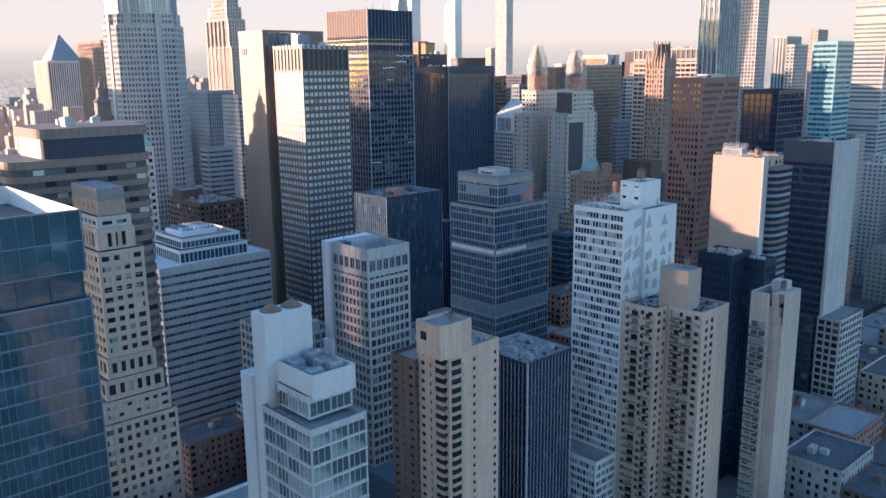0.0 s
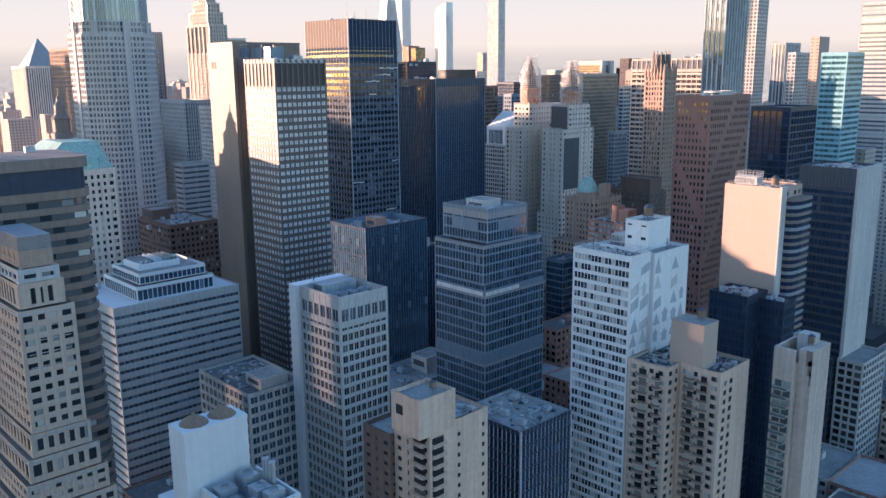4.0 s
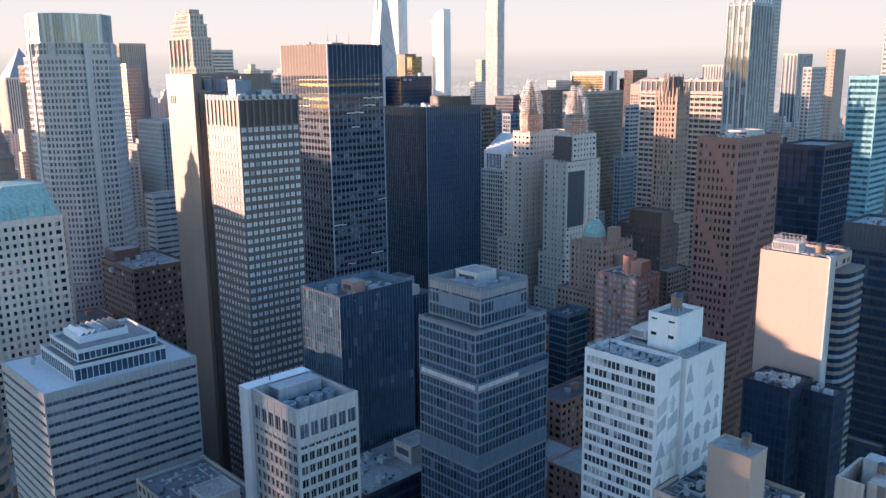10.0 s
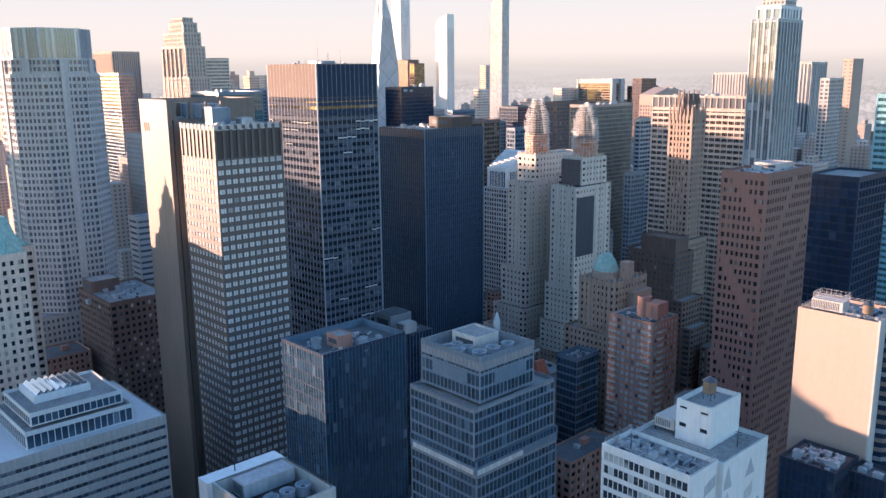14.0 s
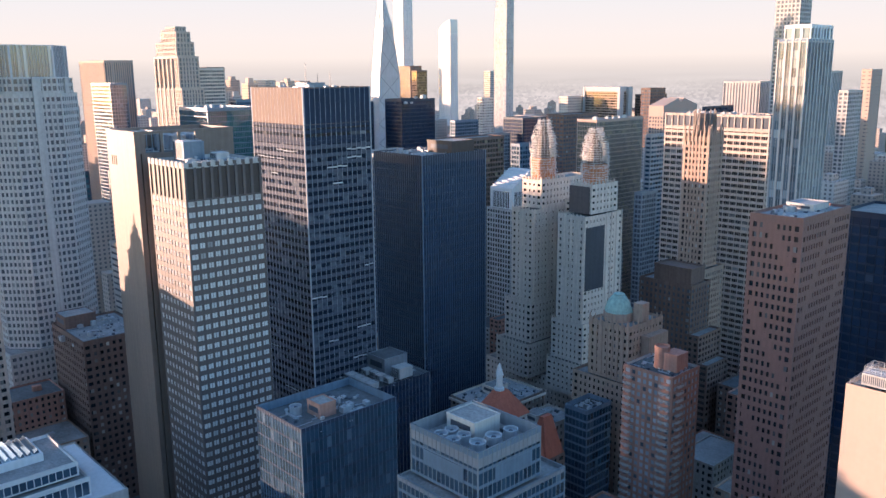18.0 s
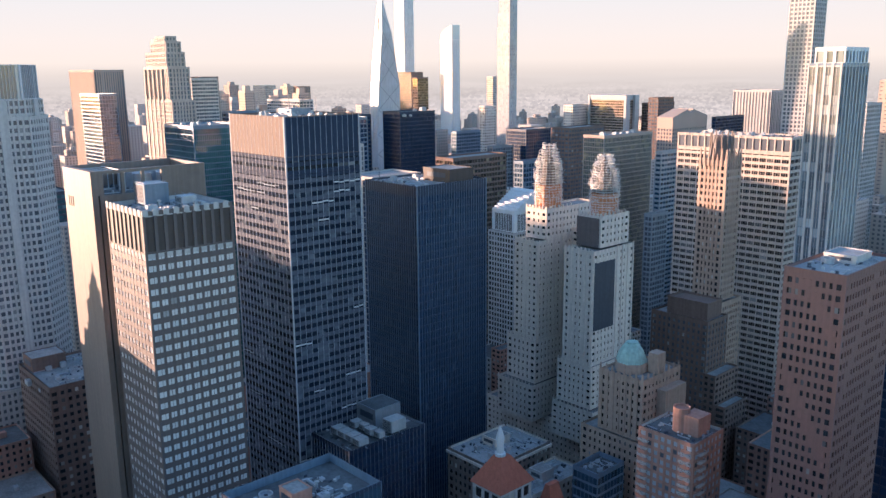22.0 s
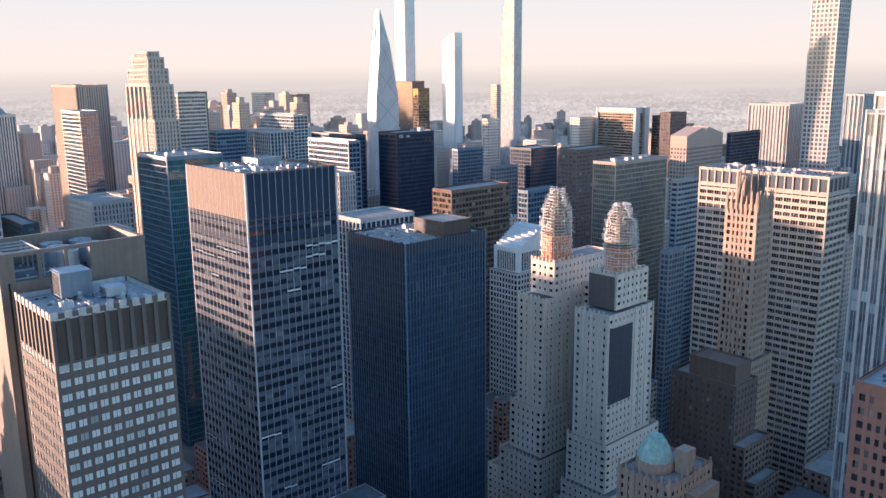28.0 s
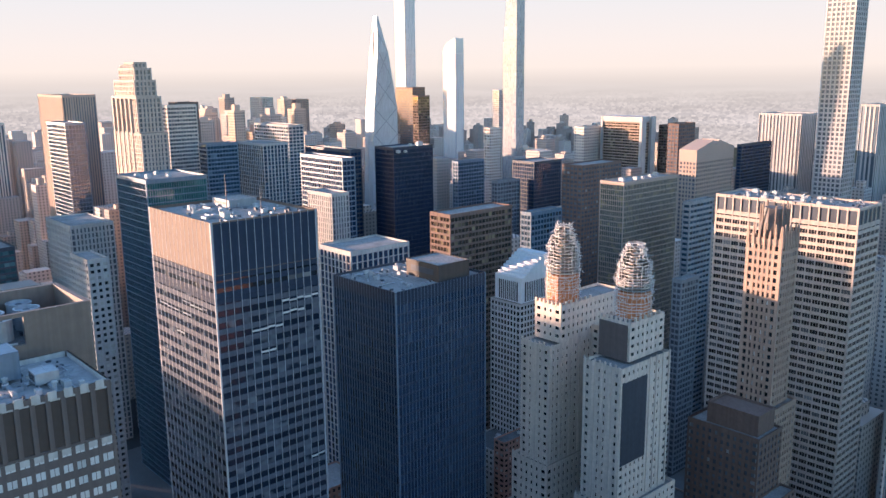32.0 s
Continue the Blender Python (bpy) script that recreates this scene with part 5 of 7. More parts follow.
# ---------------------------------------------------------------- middle distance and landmarks
tc = thing("slender_tower", "slender glass tower with pale vertical fins", "residential tower", 239, 551)
block(tc, -6.6, 6.6, -13, 13, 0, 236, "pale_stone", "g_pale", 3.2, 3.8, 1.0, 0.22, 0.5, 0.6, 1.0, band="blue_panel", mull=2)
block(tc, -5.0, 6.6, -11, 11, 236, 242, "white_panel", "g_pale", 3.2, 60, 1.1, 0.2, 0.5, 0.5, 1.0)
claim(230, 248, 536, 566)
far_list = [
    # label, x0, x1, y0, y1, z, wall, glass, bay, fh, pier, span
    ("dark glass office box", 272, 294, 526, 559, 168.5, "black", "g_black", 3.6, 3.9, 0.25, 0.8),
    ("turquoise office tower", 239, 257, 690, 720, 200, "turquoise", "g_teal", 3.0, 3.9, 0.05, 1.9),
    ("brown brick setback block", 127.5, 163, 605, 626, 100, "brown_brick", "g_dark", 3.2, 3.6, 1.6, 1.6),
    ("pale brown midrise with a heavy cornice", -52, -6, 320, 354, 86, "brown_brick", "g_home", 3.2, 3.7, 1.6, 1.8),
    ("dark teal glass office tower", -206, -160, 473, 512, 191, "blue_panel", "g_deep", 1.5, 3.9, 0.07, 0.55),
    ("black office tower", -261, -235, 721, 766, 191, "black", "g_black", 1.6, 3.8, 0.3, 1.0),
    ("dark office tower with white vertical ribs", -38, -10, 512, 550, 168, "pale_stone", "g_black", 3.4, 3.8, 0.75, 0.35),
    ("brown glass stepped office block", -73, -54, 620, 676, 169, "brown_brick", "g_bronze", 3.0, 3.8, 0.3, 1.4),
    ("gold glass office tower", -44, -23, 757, 825, 181, "tan_stucco", "g_gold", 1.8, 3.8, 0.25, 0.7),
    ("granite office tower with fine stripes", -689, -608, 575, 610, 225, "tan_stucco", "g_dark", 2.6, 225, 1.4, 0.3),
    ("tan office tower", -385, -323, 385, 412, 199, "tan_brick", "g_far", 3.0, 3.8, 1.4, 0.6),
    ("blue glass office block", -600, -545, 555, 575, 200, "blue_panel", "g_blue", 3.0, 3.9, 0.2, 0.9),
    ("pale office tower behind", -512, -498, 640, 672, 218, "limestone", "g_dark", 3.0, 3.8, 0.2, 1.6),
    ("blue-striped office block", -432, -416, 640, 673, 185, "blue_panel", "g_blue", 3.0, 3.8, 0.1, 1.4),
    ("pale ribbed office block", -467, -415, 700, 729, 182, "pale_stone", "g_blue", 4.0, 3.8, 1.2, 0.6),
    ("pale grid office block", -607, -528, 800, 821, 190, "pale_stone", "g_blue", 5.0, 3.8, 1.0, 1.3),
    ("dark blue office block", -254, -196, 640, 652, 190, "blue_panel", "g_black", 3.0, 3.8, 0.2, 1.0),
    ("dark office block", -339, -268, 700, 712, 187, "dark_grey", "g_black", 3.0, 3.8, 0.2, 1.2),
    ("cream stone office block", -115, -87, 520, 537, 168, "tan_stucco", "g_dark", 4.0, 6.0, 2.4, 3.4),
    ("white block with dark window bands", -120, -106, 380, 403, 112, "concrete", "g_dark", 14, 3.8, 0.3, 2.2),
    ("green glass block", -350, -288, 420, 432, 135, "dark_grey", "g_teal", 3.0, 3.8, 0.1, 1.3),
    ("pale stone ribbed block", -301, -250, 457, 486, 152, "pale_stone", "g_dark", 2.6, 3.8, 1.3, 1.0),
    ("pale stone tower", -171, -143, 430, 442, 152, "concrete", "g_home", 3.0, 3.6, 1.6, 1.8),
    ("grey ribbed office block", -183, -153, 600, 615, 172, "concrete", "g_dark", 2.4, 3.8, 1.1, 0.7),
    ("dark office tower", -263, -233, 900, 942, 167, "dark_grey", "g_black", 3.0, 3.8, 0.5, 0.9),
    ("brown banded office tower", -146, -124, 838, 894, 178, "brown_brick", "g_dark", 4.0, 3.7, 1.0, 1.8),
    ("cream hotel tower", -409, -392, 1180, 1228, 182, "limestone", "g_dark", 4.0, 4.0, 2.0, 2.0),
    ("brown banded office slab", -556, -534, 668, 692, 219, "brown_brick", "g_dark", 30.0, 3.8, 0.2, 1.7),
    ("dark brown office tower", -321, -305, 1250, 1310, 187, "brown_brick", "g_bronze", 4.0, 3.8, 0.4, 1.2),
    ("dark glass office block", -152, -146, 1150, 1219, 178, "dark_grey", "g_black", 4.0, 3.8, 0.4, 1.2),
    ("white ribbed marble office slab", -183, -130, 1255, 1296, 209, "concrete", "g_dark", 4.4, 60.0, 2.3, 0.5),
    ("pale stone tower", -80, -68, 1300, 1351, 190, "pale_stone", "g_home", 4.0, 4.0, 2.0, 2.0),
    ("brown office tower", -859, -812, 1230, 1259, 224, "brown_brick", "g_dark", 4.0, 4.0, 1.0, 1.5),
    ("dark bronze tower", -658, -645, 1100, 1123, 217, "brown_brick", "g_bronze", 4.0, 4.0, 0.6, 1.2),
    ("blue office block", -353, -344, 900, 941, 158, "blue_panel", "g_blue", 4.0, 4.0, 0.6, 1.2),
    ("cream tower", -504, -493, 1100, 1124, 178, "limestone", "g_home", 4.0, 4.0, 2.0, 2.0),
    ("grey office block", -253, -245, 860, 893, 150, "grey_panel", "g_dark", 4.0, 4.0, 0.6, 1.2),
    ("blue-green office block", -68, -58, 700, 733, 161, "blue_panel", "g_blue", 3.0, 3.8, 0.4, 1.2),
    ("slim pale tower", -880, -862, 1500, 1520, 216, "pale_stone", "g_pale", 4.0, 4.0, 1.0, 1.5),
    ("slim pale tower", -1503, -1445, 1300, 1330, 185, "limestone", "g_pale", 4.0, 4.0, 1.0, 1.5),
    ("brown tower", -1333, -1297, 1300, 1333, 186, "tan_brick", "g_dark", 4.0, 4.0, 1.0, 1.5),
    ("brown tower", -1051, -1020, 1000, 1028, 150, "tan_brick", "g_dark", 4.0, 4.0, 1.0, 1.5),
    ("blue banded office tower", 10, 16, 780, 810, 170, "steel", "g_blue", 4.0, 3.8, 0.1, 1.8),
    ("grey office block", 43, 50, 720, 740, 131, "grey_panel", "g_dark", 3.0, 3.8, 0.4, 1.2),
    ("white striped tower", -62, -42, 1250, 1297, 224, "concrete", "g_pale", 4.4, 60, 2.0, 0.5),
    ("grey slab tower", 75, 84, 1000, 1035, 206, "concrete", "g_dark", 4.0, 4.0, 1.5, 1.5),
    ("pale slab tower", 56, 66, 1100, 1128, 226, "tan_stucco", "g_dark", 4.0, 4.0, 3.0, 3.0),
    ("dark tower", -211, -197, 1100, 1134, 200, "brown_brick", "g_dark", 4.0, 4.0, 1.0, 1.5),
    ("white banded tower", 184, 215, 900, 946, 248, "concrete", "g_pale", 30, 4.0, 0.05, 2.2),
]
for lb, x0, x1, y0, y1, z, wall, glass, bay, fh, pier, span in far_list:
    # distant towers swap to the paler glass that has haze in its colour
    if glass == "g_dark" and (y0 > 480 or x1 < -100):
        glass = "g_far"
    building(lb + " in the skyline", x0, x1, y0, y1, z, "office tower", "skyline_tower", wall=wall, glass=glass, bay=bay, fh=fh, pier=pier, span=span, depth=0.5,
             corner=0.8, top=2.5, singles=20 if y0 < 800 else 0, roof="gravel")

# stone and brick towers of the far west side
wr = random.Random(77)
for k in range(30):
    a, d = (radians(wr.uniform(143.6, 153.5)), wr.uniform(1250, 2050)) if k < 22 else (radians(wr.uniform(117, 139)), wr.uniform(1250, 1700))
    x, y = 338 + d * math.cos(a), 256 + d * math.sin(a)
    w, l = wr.uniform(9, 15), wr.uniform(9, 14)
    z = wr.uniform(135, 196) if k < 22 else wr.uniform(95, 165)
    if -1085 < x < -250 and y > 1325 or any(x - w < b[1] and x + w > b[0] and y - l < b[3] and y + l > b[2] for b in TAKEN):
        continue
    wall, colour = wr.choice((("tan_stucco", "tan"), ("beige_brick", "beige brick"), ("tan_brick", "tan brick"), ("pink_concrete", "pinkish"), ("limestone", "limestone"), ("concrete", "grey")))
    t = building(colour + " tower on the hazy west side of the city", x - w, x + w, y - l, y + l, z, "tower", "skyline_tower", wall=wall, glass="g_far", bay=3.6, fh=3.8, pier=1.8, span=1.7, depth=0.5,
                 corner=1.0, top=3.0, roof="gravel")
    part("penthouse", boxed("penthouse", [(-w * 0.5, w * 0.4, -l * 0.5, l * 0.5, z - 1.1, z + wr.uniform(3, 10))]), wall, t)

# slab with white ends
t9 = thing("skyline_tower", "orange-brown office slab framed by white stone ends", "office tower", -354, 1225)
block(t9, -30, 30, -14, 15, 0, 190, "tan_brick", "g_bronze", 4.0, 3.8, 0.2, 1.5, 0.4, 0.6, 1.0)
for u in ((-33, -30.1, -16, 16, 0, 197), (30.1, 34, -16, -6, 0, 197), (30.1, 34, 6, 16, 0, 197), (-30, 30, -15.5, 15.5, 190.2, 197)):
    part("white_end", boxed("white_end", [u]), "pale_stone", t9, "white stone end wall")
# granite tower with a broken pediment
tatt = thing("skyline_tower", "pink granite tower with a broken pediment on top", "office tower", -114.5, 1021)
block(tatt, -9.5, 9.5, -34, 35, 0, 181, "tan_stucco", "g_far", 3.4, 4.0, 1.5, 1.6, 0.5, 1.0, 9.0, singles=10)
ped = [(-34, 181), (35, 181), (35, 184), (5.5, 192), (4.2, 189), (0.5, 187.5), (-3.2, 189), (-4.5, 192), (-34, 184)]
nv = len(ped)
part("pediment", shaped("pediment", [(-9.5, y, z) for y, z in ped] + [(9.5, y, z) for y, z in ped], [tuple(range(nv))[::-1], tuple(range(nv, 2 * nv))] + [(k, (k + 1) % nv, nv + (k + 1) % nv, nv + k) for k in range(nv)]), "tan_stucco", tatt, "pediment with a round notch")

# supertall towers
t432 = thing("supertall_tower", "very slender white concrete tower with a grid of square windows", "residential tower", -50.6, 1152.6)
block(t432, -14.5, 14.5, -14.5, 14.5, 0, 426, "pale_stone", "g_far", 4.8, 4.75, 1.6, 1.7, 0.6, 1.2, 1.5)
t111 = thing("supertall_tower", "pencil-thin tower with a stone and bronze side", "residential tower", -580, 1235)
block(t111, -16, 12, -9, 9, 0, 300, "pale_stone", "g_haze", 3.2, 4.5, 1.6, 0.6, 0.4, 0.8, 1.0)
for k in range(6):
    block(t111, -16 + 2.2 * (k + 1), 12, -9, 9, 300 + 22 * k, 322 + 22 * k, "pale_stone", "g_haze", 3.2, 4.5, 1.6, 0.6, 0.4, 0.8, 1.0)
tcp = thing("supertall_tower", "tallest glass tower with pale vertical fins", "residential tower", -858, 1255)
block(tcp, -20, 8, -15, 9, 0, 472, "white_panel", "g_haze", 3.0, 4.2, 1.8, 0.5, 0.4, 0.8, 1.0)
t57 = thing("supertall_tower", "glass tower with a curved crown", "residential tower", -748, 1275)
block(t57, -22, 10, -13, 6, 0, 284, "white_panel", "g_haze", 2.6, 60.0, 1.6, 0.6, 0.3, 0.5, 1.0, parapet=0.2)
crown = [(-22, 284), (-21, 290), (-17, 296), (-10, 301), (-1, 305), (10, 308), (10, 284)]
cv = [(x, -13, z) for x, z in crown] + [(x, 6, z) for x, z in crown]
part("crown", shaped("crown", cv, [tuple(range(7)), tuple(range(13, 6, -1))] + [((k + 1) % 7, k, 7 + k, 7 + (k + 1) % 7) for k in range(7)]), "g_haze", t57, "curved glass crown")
t53 = thing("supertall_tower", "tapering faceted glass tower with a diagonal frame", "residential tower", -464, 895)
LEVELS = [(0, -36, -16, 25), (150, -28, -11, 23), (212, -23, -6, 19), (276, -12, 3, 0), (315, -3, 3, -14.5)]
bv = [p for z, x0, x1, y1 in LEVELS for p in ((x0, -15, z), (x1, -15, z), (x1, y1, z), (x0, y1, z))]
bf = [(3, 2, 1, 0), (16, 17, 18, 19)] + [(4 * r + k, 4 * r + (k + 1) % 4, 4 * r + 4 + (k + 1) % 4, 4 * r + 4 + k) for r in range(4) for k in range(4)]
part("body", shaped("body", bv, bf), "fin", t53)
for (za, a0, a1, ya), (zb, b0, b1, yb) in zip(LEVELS[:-1], LEVELS[1:]):
    for s0, s1 in ((0.0, 0.42), (0.6, 0.97)):
        q = [(a0 + (a1 - a0) * s0, -15.5, za), (a0 + (a1 - a0) * s1, -15.5, za), (b0 + (b1 - b0) * s1, -15.5, zb), (b0 + (b1 - b0) * s0, -15.5, zb)]
        part("steel_strip", shaped("steel_strip", q + [(x, -14.9, z) for x, y, z in q], [tuple(u) for u in SIDES]), "fin", t53, "bright steel strip")
    n = max(2, round((zb - za) / 26))
    for k in range(n):
        f0, f1 = k / n, (k + 1) / n
        for s0 in (0, 1):
            e = []
            for f, side in ((f0, s0), (f1, 1 - s0)):
                y1 = ya + (yb - ya) * f
                e.append((a1 + (b1 - a1) * f, -14.6 + (y1 + 14.2) * side, za + (zb - za) * f))
            q = [(p[0], p[1], p[2] + dz) for p in e for dz in (0, 1.2)]
            q = [q[0], q[2], q[3], q[1]]
            part("diagonal", shaped("diagonal", [(x - 0.2, y, z) for x, y, z in q] + [(x + 0.25, y, z) for x, y, z in q], [tuple(u) for u in SIDES]), "steel", t53)
part("open_top", boxed("open_top", [(-6.5, -4.2, -15.9, -15.5, 268, 308)]), "dark_grey", t53, "dark open frame near the tip")
trk = thing("stone_skyscraper", "limestone art deco skyscraper with narrow setbacks", "office tower", -432, 586)
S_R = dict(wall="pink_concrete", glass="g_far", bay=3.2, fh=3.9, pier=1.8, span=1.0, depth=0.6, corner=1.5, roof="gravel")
block(trk, -41, 22, -12, 13, 0, 200, top=2, **S_R)
block(trk, -41, 16, -11, 12, 200, 231, top=2, **S_R)
block(trk, -36, 12, -10, 10, 231, 245, top=2, **S_R)
block(trk, -27, 9, -8, 8, 244, 255, top=2, **S_R)
block(trk, -19, 4, -6, 6, 255, 260, top=1, **S_R)
for k in range(5):
    part("rib", boxed("rib", [(-38 + 10 * k, -35.5 + 10 * k, -12.6, -10.9, 0, 229)]), "pink_concrete", trk)
for k in range(8):
    part("finial", boxed("finial", [(-23 + 4 * k, -21.6 + 4 * k, -8.2, -7.2, 253, 257.5)]), "limestone", trk)
t383 = thing("office_tower", "pale granite octagonal office tower with a glazed crown", "office tower", -103, 331)
S_8 = dict(wall="pale_stone", glass="g_far", bay=2.7, fh=3.8, pier=1.3, span=1.8, depth=0.5, corner=1.0)


def octagon(parent, r, half, z0, z1, wall, glass, bay, fh, pier, span, depth, top, parapet=1.2):
    """An eight-sided storeyed block: half is half the width of a main side, r the distance of the sides from the middle."""
    cut = (r - half) * math.sqrt(2)
    ring = [(half, -r), (r, -half), (r, half), (half, r), (-half, r), (-r, half), (-r, -half), (-half, -r)]
    inner = [(x * (1 - depth / r), y * (1 - depth / r)) for x, y in ring]
    v = [(x, y, z) for z in (z0, z1 - parapet) for x, y in inner]
    part("core", shaped("core", v, [tuple(range(8))[::-1], tuple(range(8, 16))] + [(k, (k + 1) % 8, 8 + (k + 1) % 8, 8 + k) for k in range(8)]), glass, parent)
    for k in range(8):
        w = half if k % 2 == 0 else cut / 2
        out = r if k % 2 == 0 else (r + half) / math.sqrt(2)
        piers, bands, panes = face_strips(-w, w, -out, out, z0, z1, "S", bay, fh, pier, span, depth, 0.7, top, 0.0, 0)
        ends = [(-w, -w + 0.7, -out, -out + depth, z0, z1), (w - 0.7, w, -out, -out + depth, z0, z1)]
        cell = [(px - a / 2, px + a / 2, py - 0.04, py + 0.04, pz - h / 2, pz + h / 2) for (px, py, pz), a, h, i, j in panes]
        turn = Matrix.Rotation(math.pi / 4 * k, 4, "Z")
        for name, boxes, mat in (("facade_grid", piers + bands + ends, wall), ("glazing", cell, glass)):
            me = boxed(name, boxes)
            me.transform(turn)
            tagged(part(name, me, mat, parent), kind="stuff")


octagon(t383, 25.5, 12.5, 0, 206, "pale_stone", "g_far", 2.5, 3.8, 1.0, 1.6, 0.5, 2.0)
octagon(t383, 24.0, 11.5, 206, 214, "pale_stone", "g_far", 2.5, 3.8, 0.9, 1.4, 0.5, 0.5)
octagon(t383, 22.5, 11.0, 214, 231, "fin", "g_pale", 1.6, 16.0, 0.22, 0.5, 0.4, 0.4)
for k in range(8):
    me = boxed("corner_fin", [(-2.2, 2.2, -26.2, -25.2, 0, 214)])
    me.transform(Matrix.Rotation(math.pi / 4 * k, 4, "Z"))
    part("corner_fin", me, "pale_stone", t383, "projecting bay of pale granite")
block(t383, -30, 30, -30, 30, 0, 70, wall="pale_stone", glass="g_far", bay=2.7, fh=3.8, pier=1.3, span=1.8, depth=0.5, corner=1.0, top=2.0)
th = thing("stone_office_building", "ornate stone office building with a green copper roof and a cupola", "office building", 30, 240)
block(th, -52, -20, -14, 39, 0, 128, "limestone", "g_home", 3.2, 3.7, 1.7, 1.8, 0.4, 1.2, 3.0, singles=60)
block(th, -20, 26, -18, 22, 0, 134, "limestone", "g_home", 3.2, 3.7, 1.7, 1.8, 0.4, 1.2, 3.0, singles=60)
part("copper_roof", frustum("copper_roof", (-50, -21, -13, 38), (-42, -30, 0, 24), 128, 141), "copper", th)
part("copper_roof", frustum("copper_roof", (-19.5, 25.5, -17.5, 21.5), (-19, 11, 2, 20), 134, 147), "copper", th)
for k in range(5):
    part("dormer", frustum("dormer", (-42 + 5 * k, -40 + 5 * k, -13.4, -10), (-41.6 + 5 * k, -40.4 + 5 * k, -12, -10), 129, 133), "copper", th)
part("cupola", lathe("cupola", [(5.5, 146.5), (5.5, 150), (4.6, 150.5), (4.6, 157), (5.2, 157.3), (3.4, 159.5), (2.8, 161), (2.8, 164.5), (1.6, 166), (1.2, 168.5), (0.4, 169.5), (0.15, 173.4)], 12), "bronze_plain", th, "round cupola with a spike").location = (-17.6, 12.2, 0)
for k in range(5):
    part("dormer", frustum("dormer", (-16 + 8 * k, -13 + 8 * k, -17.2, -13), (-15.4 + 8 * k, -13.6 + 8 * k, -15.5, -13), 134.5, 139), "copper", th)
    part("dormer", frustum("dormer", (21, 25.2, -13 + 7 * k, -10 + 7 * k), (21, 23.5, -12.4 + 7 * k, -10.6 + 7 * k), 134.5, 139), "copper", th)
claim(-25, 56, 220, 280)
for u in ((-510, -425, 870, 925), (-620, -560, 1215, 1255), (-890, -840, 1230, 1275), (-780, -730, 1255, 1290), (-480, -380, 565, 605), (-70, -30, 1130, 1175), (-390, -318, 1205, 1245), (-128, -100, 985, 1060), (-1000, -925, 530, 605), (-140, -70, 300, 360)):
    claim(*u)
t570 = thing("brick_skyscraper", "slender orange-tan brick skyscraper with a lace-like stone crown", "office tower", 144, 638)
block(t570, -11, 11, -9.5, 13, 0, 104, "tan_brick", "g_home", 2.4, 3.6, 1.4, 1.5, 0.5, 1.4, 3.0)
block(t570, -8.5, 8.5, -8.5, 8, 104, 184, "tan_brick", "g_home", 2.3, 3.6, 1.3, 1.5, 0.6, 1.6, 3.0, singles=70)
for k in range(7):
    for s in (0, 1):
        px, py = (-7.8 + 2.6 * k, -8.3) if s == 0 else (8.3, -8.2 + 2.5 * k)
        hgt = 191 + 3.0 * (k % 2) + (2.5 if k in (0, 6) else 0)
        part("crown_spike", frustum("crown_spike", (px - 0.8, px + 0.8, py - 0.8, py + 0.8), (px - 0.2, px + 0.2, py - 0.2, py + 0.2), 181, hgt - 3), "tan_brick", t570)
part("crown_core", lathe("crown_core", [(6.5, 184), (6.2, 190), (5.4, 195), (4.8, 197.5)], 8), "bronze", t570, "dark crown with upright ribs")
for k in range(12):
    a = 2 * math.pi * k / 12
    part("crown_rib", boxed("crown_rib", [(6.1 * math.cos(a) - 0.3, 6.1 * math.cos(a) + 0.3, 6.1 * math.sin(a) - 0.3, 6.1 * math.sin(a) + 0.3, 184, 198 + (k % 3))]), "bronze_plain", t570)
claim(120, 170, 600, 670)

tsaw = thing("sawtooth_tower", "white grid office tower with a stepped sloping roof", "office tower", -14, 645)
block(tsaw, -15, 10, -14, 14, 0, 120, "pale_stone", "g_dark", 2.6, 3.7, 1.0, 1.3, 0.4, 0.8, 1.0, singles=80)
block(tsaw, -13, 9, -12, 13, 120, 134, "white_panel", "g_dark", 1.6, 13, 0.5, 0.6, 0.4, 3.0, 1.0)
for k in range(9):
    part("roof_step", boxed("roof_step", [(-13, 9.2, -12 + 2.4 * k, 13, 134 + 1.5 * k, 135.5 + 1.5 * k)]), "white_panel", tsaw)
tbs = thing("brown_tower_top", "brown brick attic block above a setback roof", "rooftop bulkhead", 148, 616, 98.9)
part("wall", boxed("wall", [(-13, 12, -7, 8, 0, 9)]), "brown_brick", tbs)
part("rim", boxed("rim", [(-13.2, 12.2, -7.2, -6.6, 9, 10), (-13.2, 12.2, 7.6, 8.2, 9, 10), (-13.2, -12.6, -6.6, 7.6, 9, 10), (11.6, 12.2, -6.6, 7.6, 9, 10)]), "brown_brick", tbs)

# pyramid-roofed tower and its neighbours far to the west
tpy = thing("pyramid_tower", "granite tower with a dark pyramid roof", "office tower", -962, 566)
block(tpy, -34, 34, -34, 34, 0, 181, "limestone", "g_far", 3.4, 181, 1.7, 0.3, 0.6, 1.5, 3.0)
part("pyramid", frustum("pyramid", (-25, 25, -25, 25), (-0.5, 0.5, -0.5, 0.5), 181, 221), "grey_panel", tpy, "dark pyramid roof")

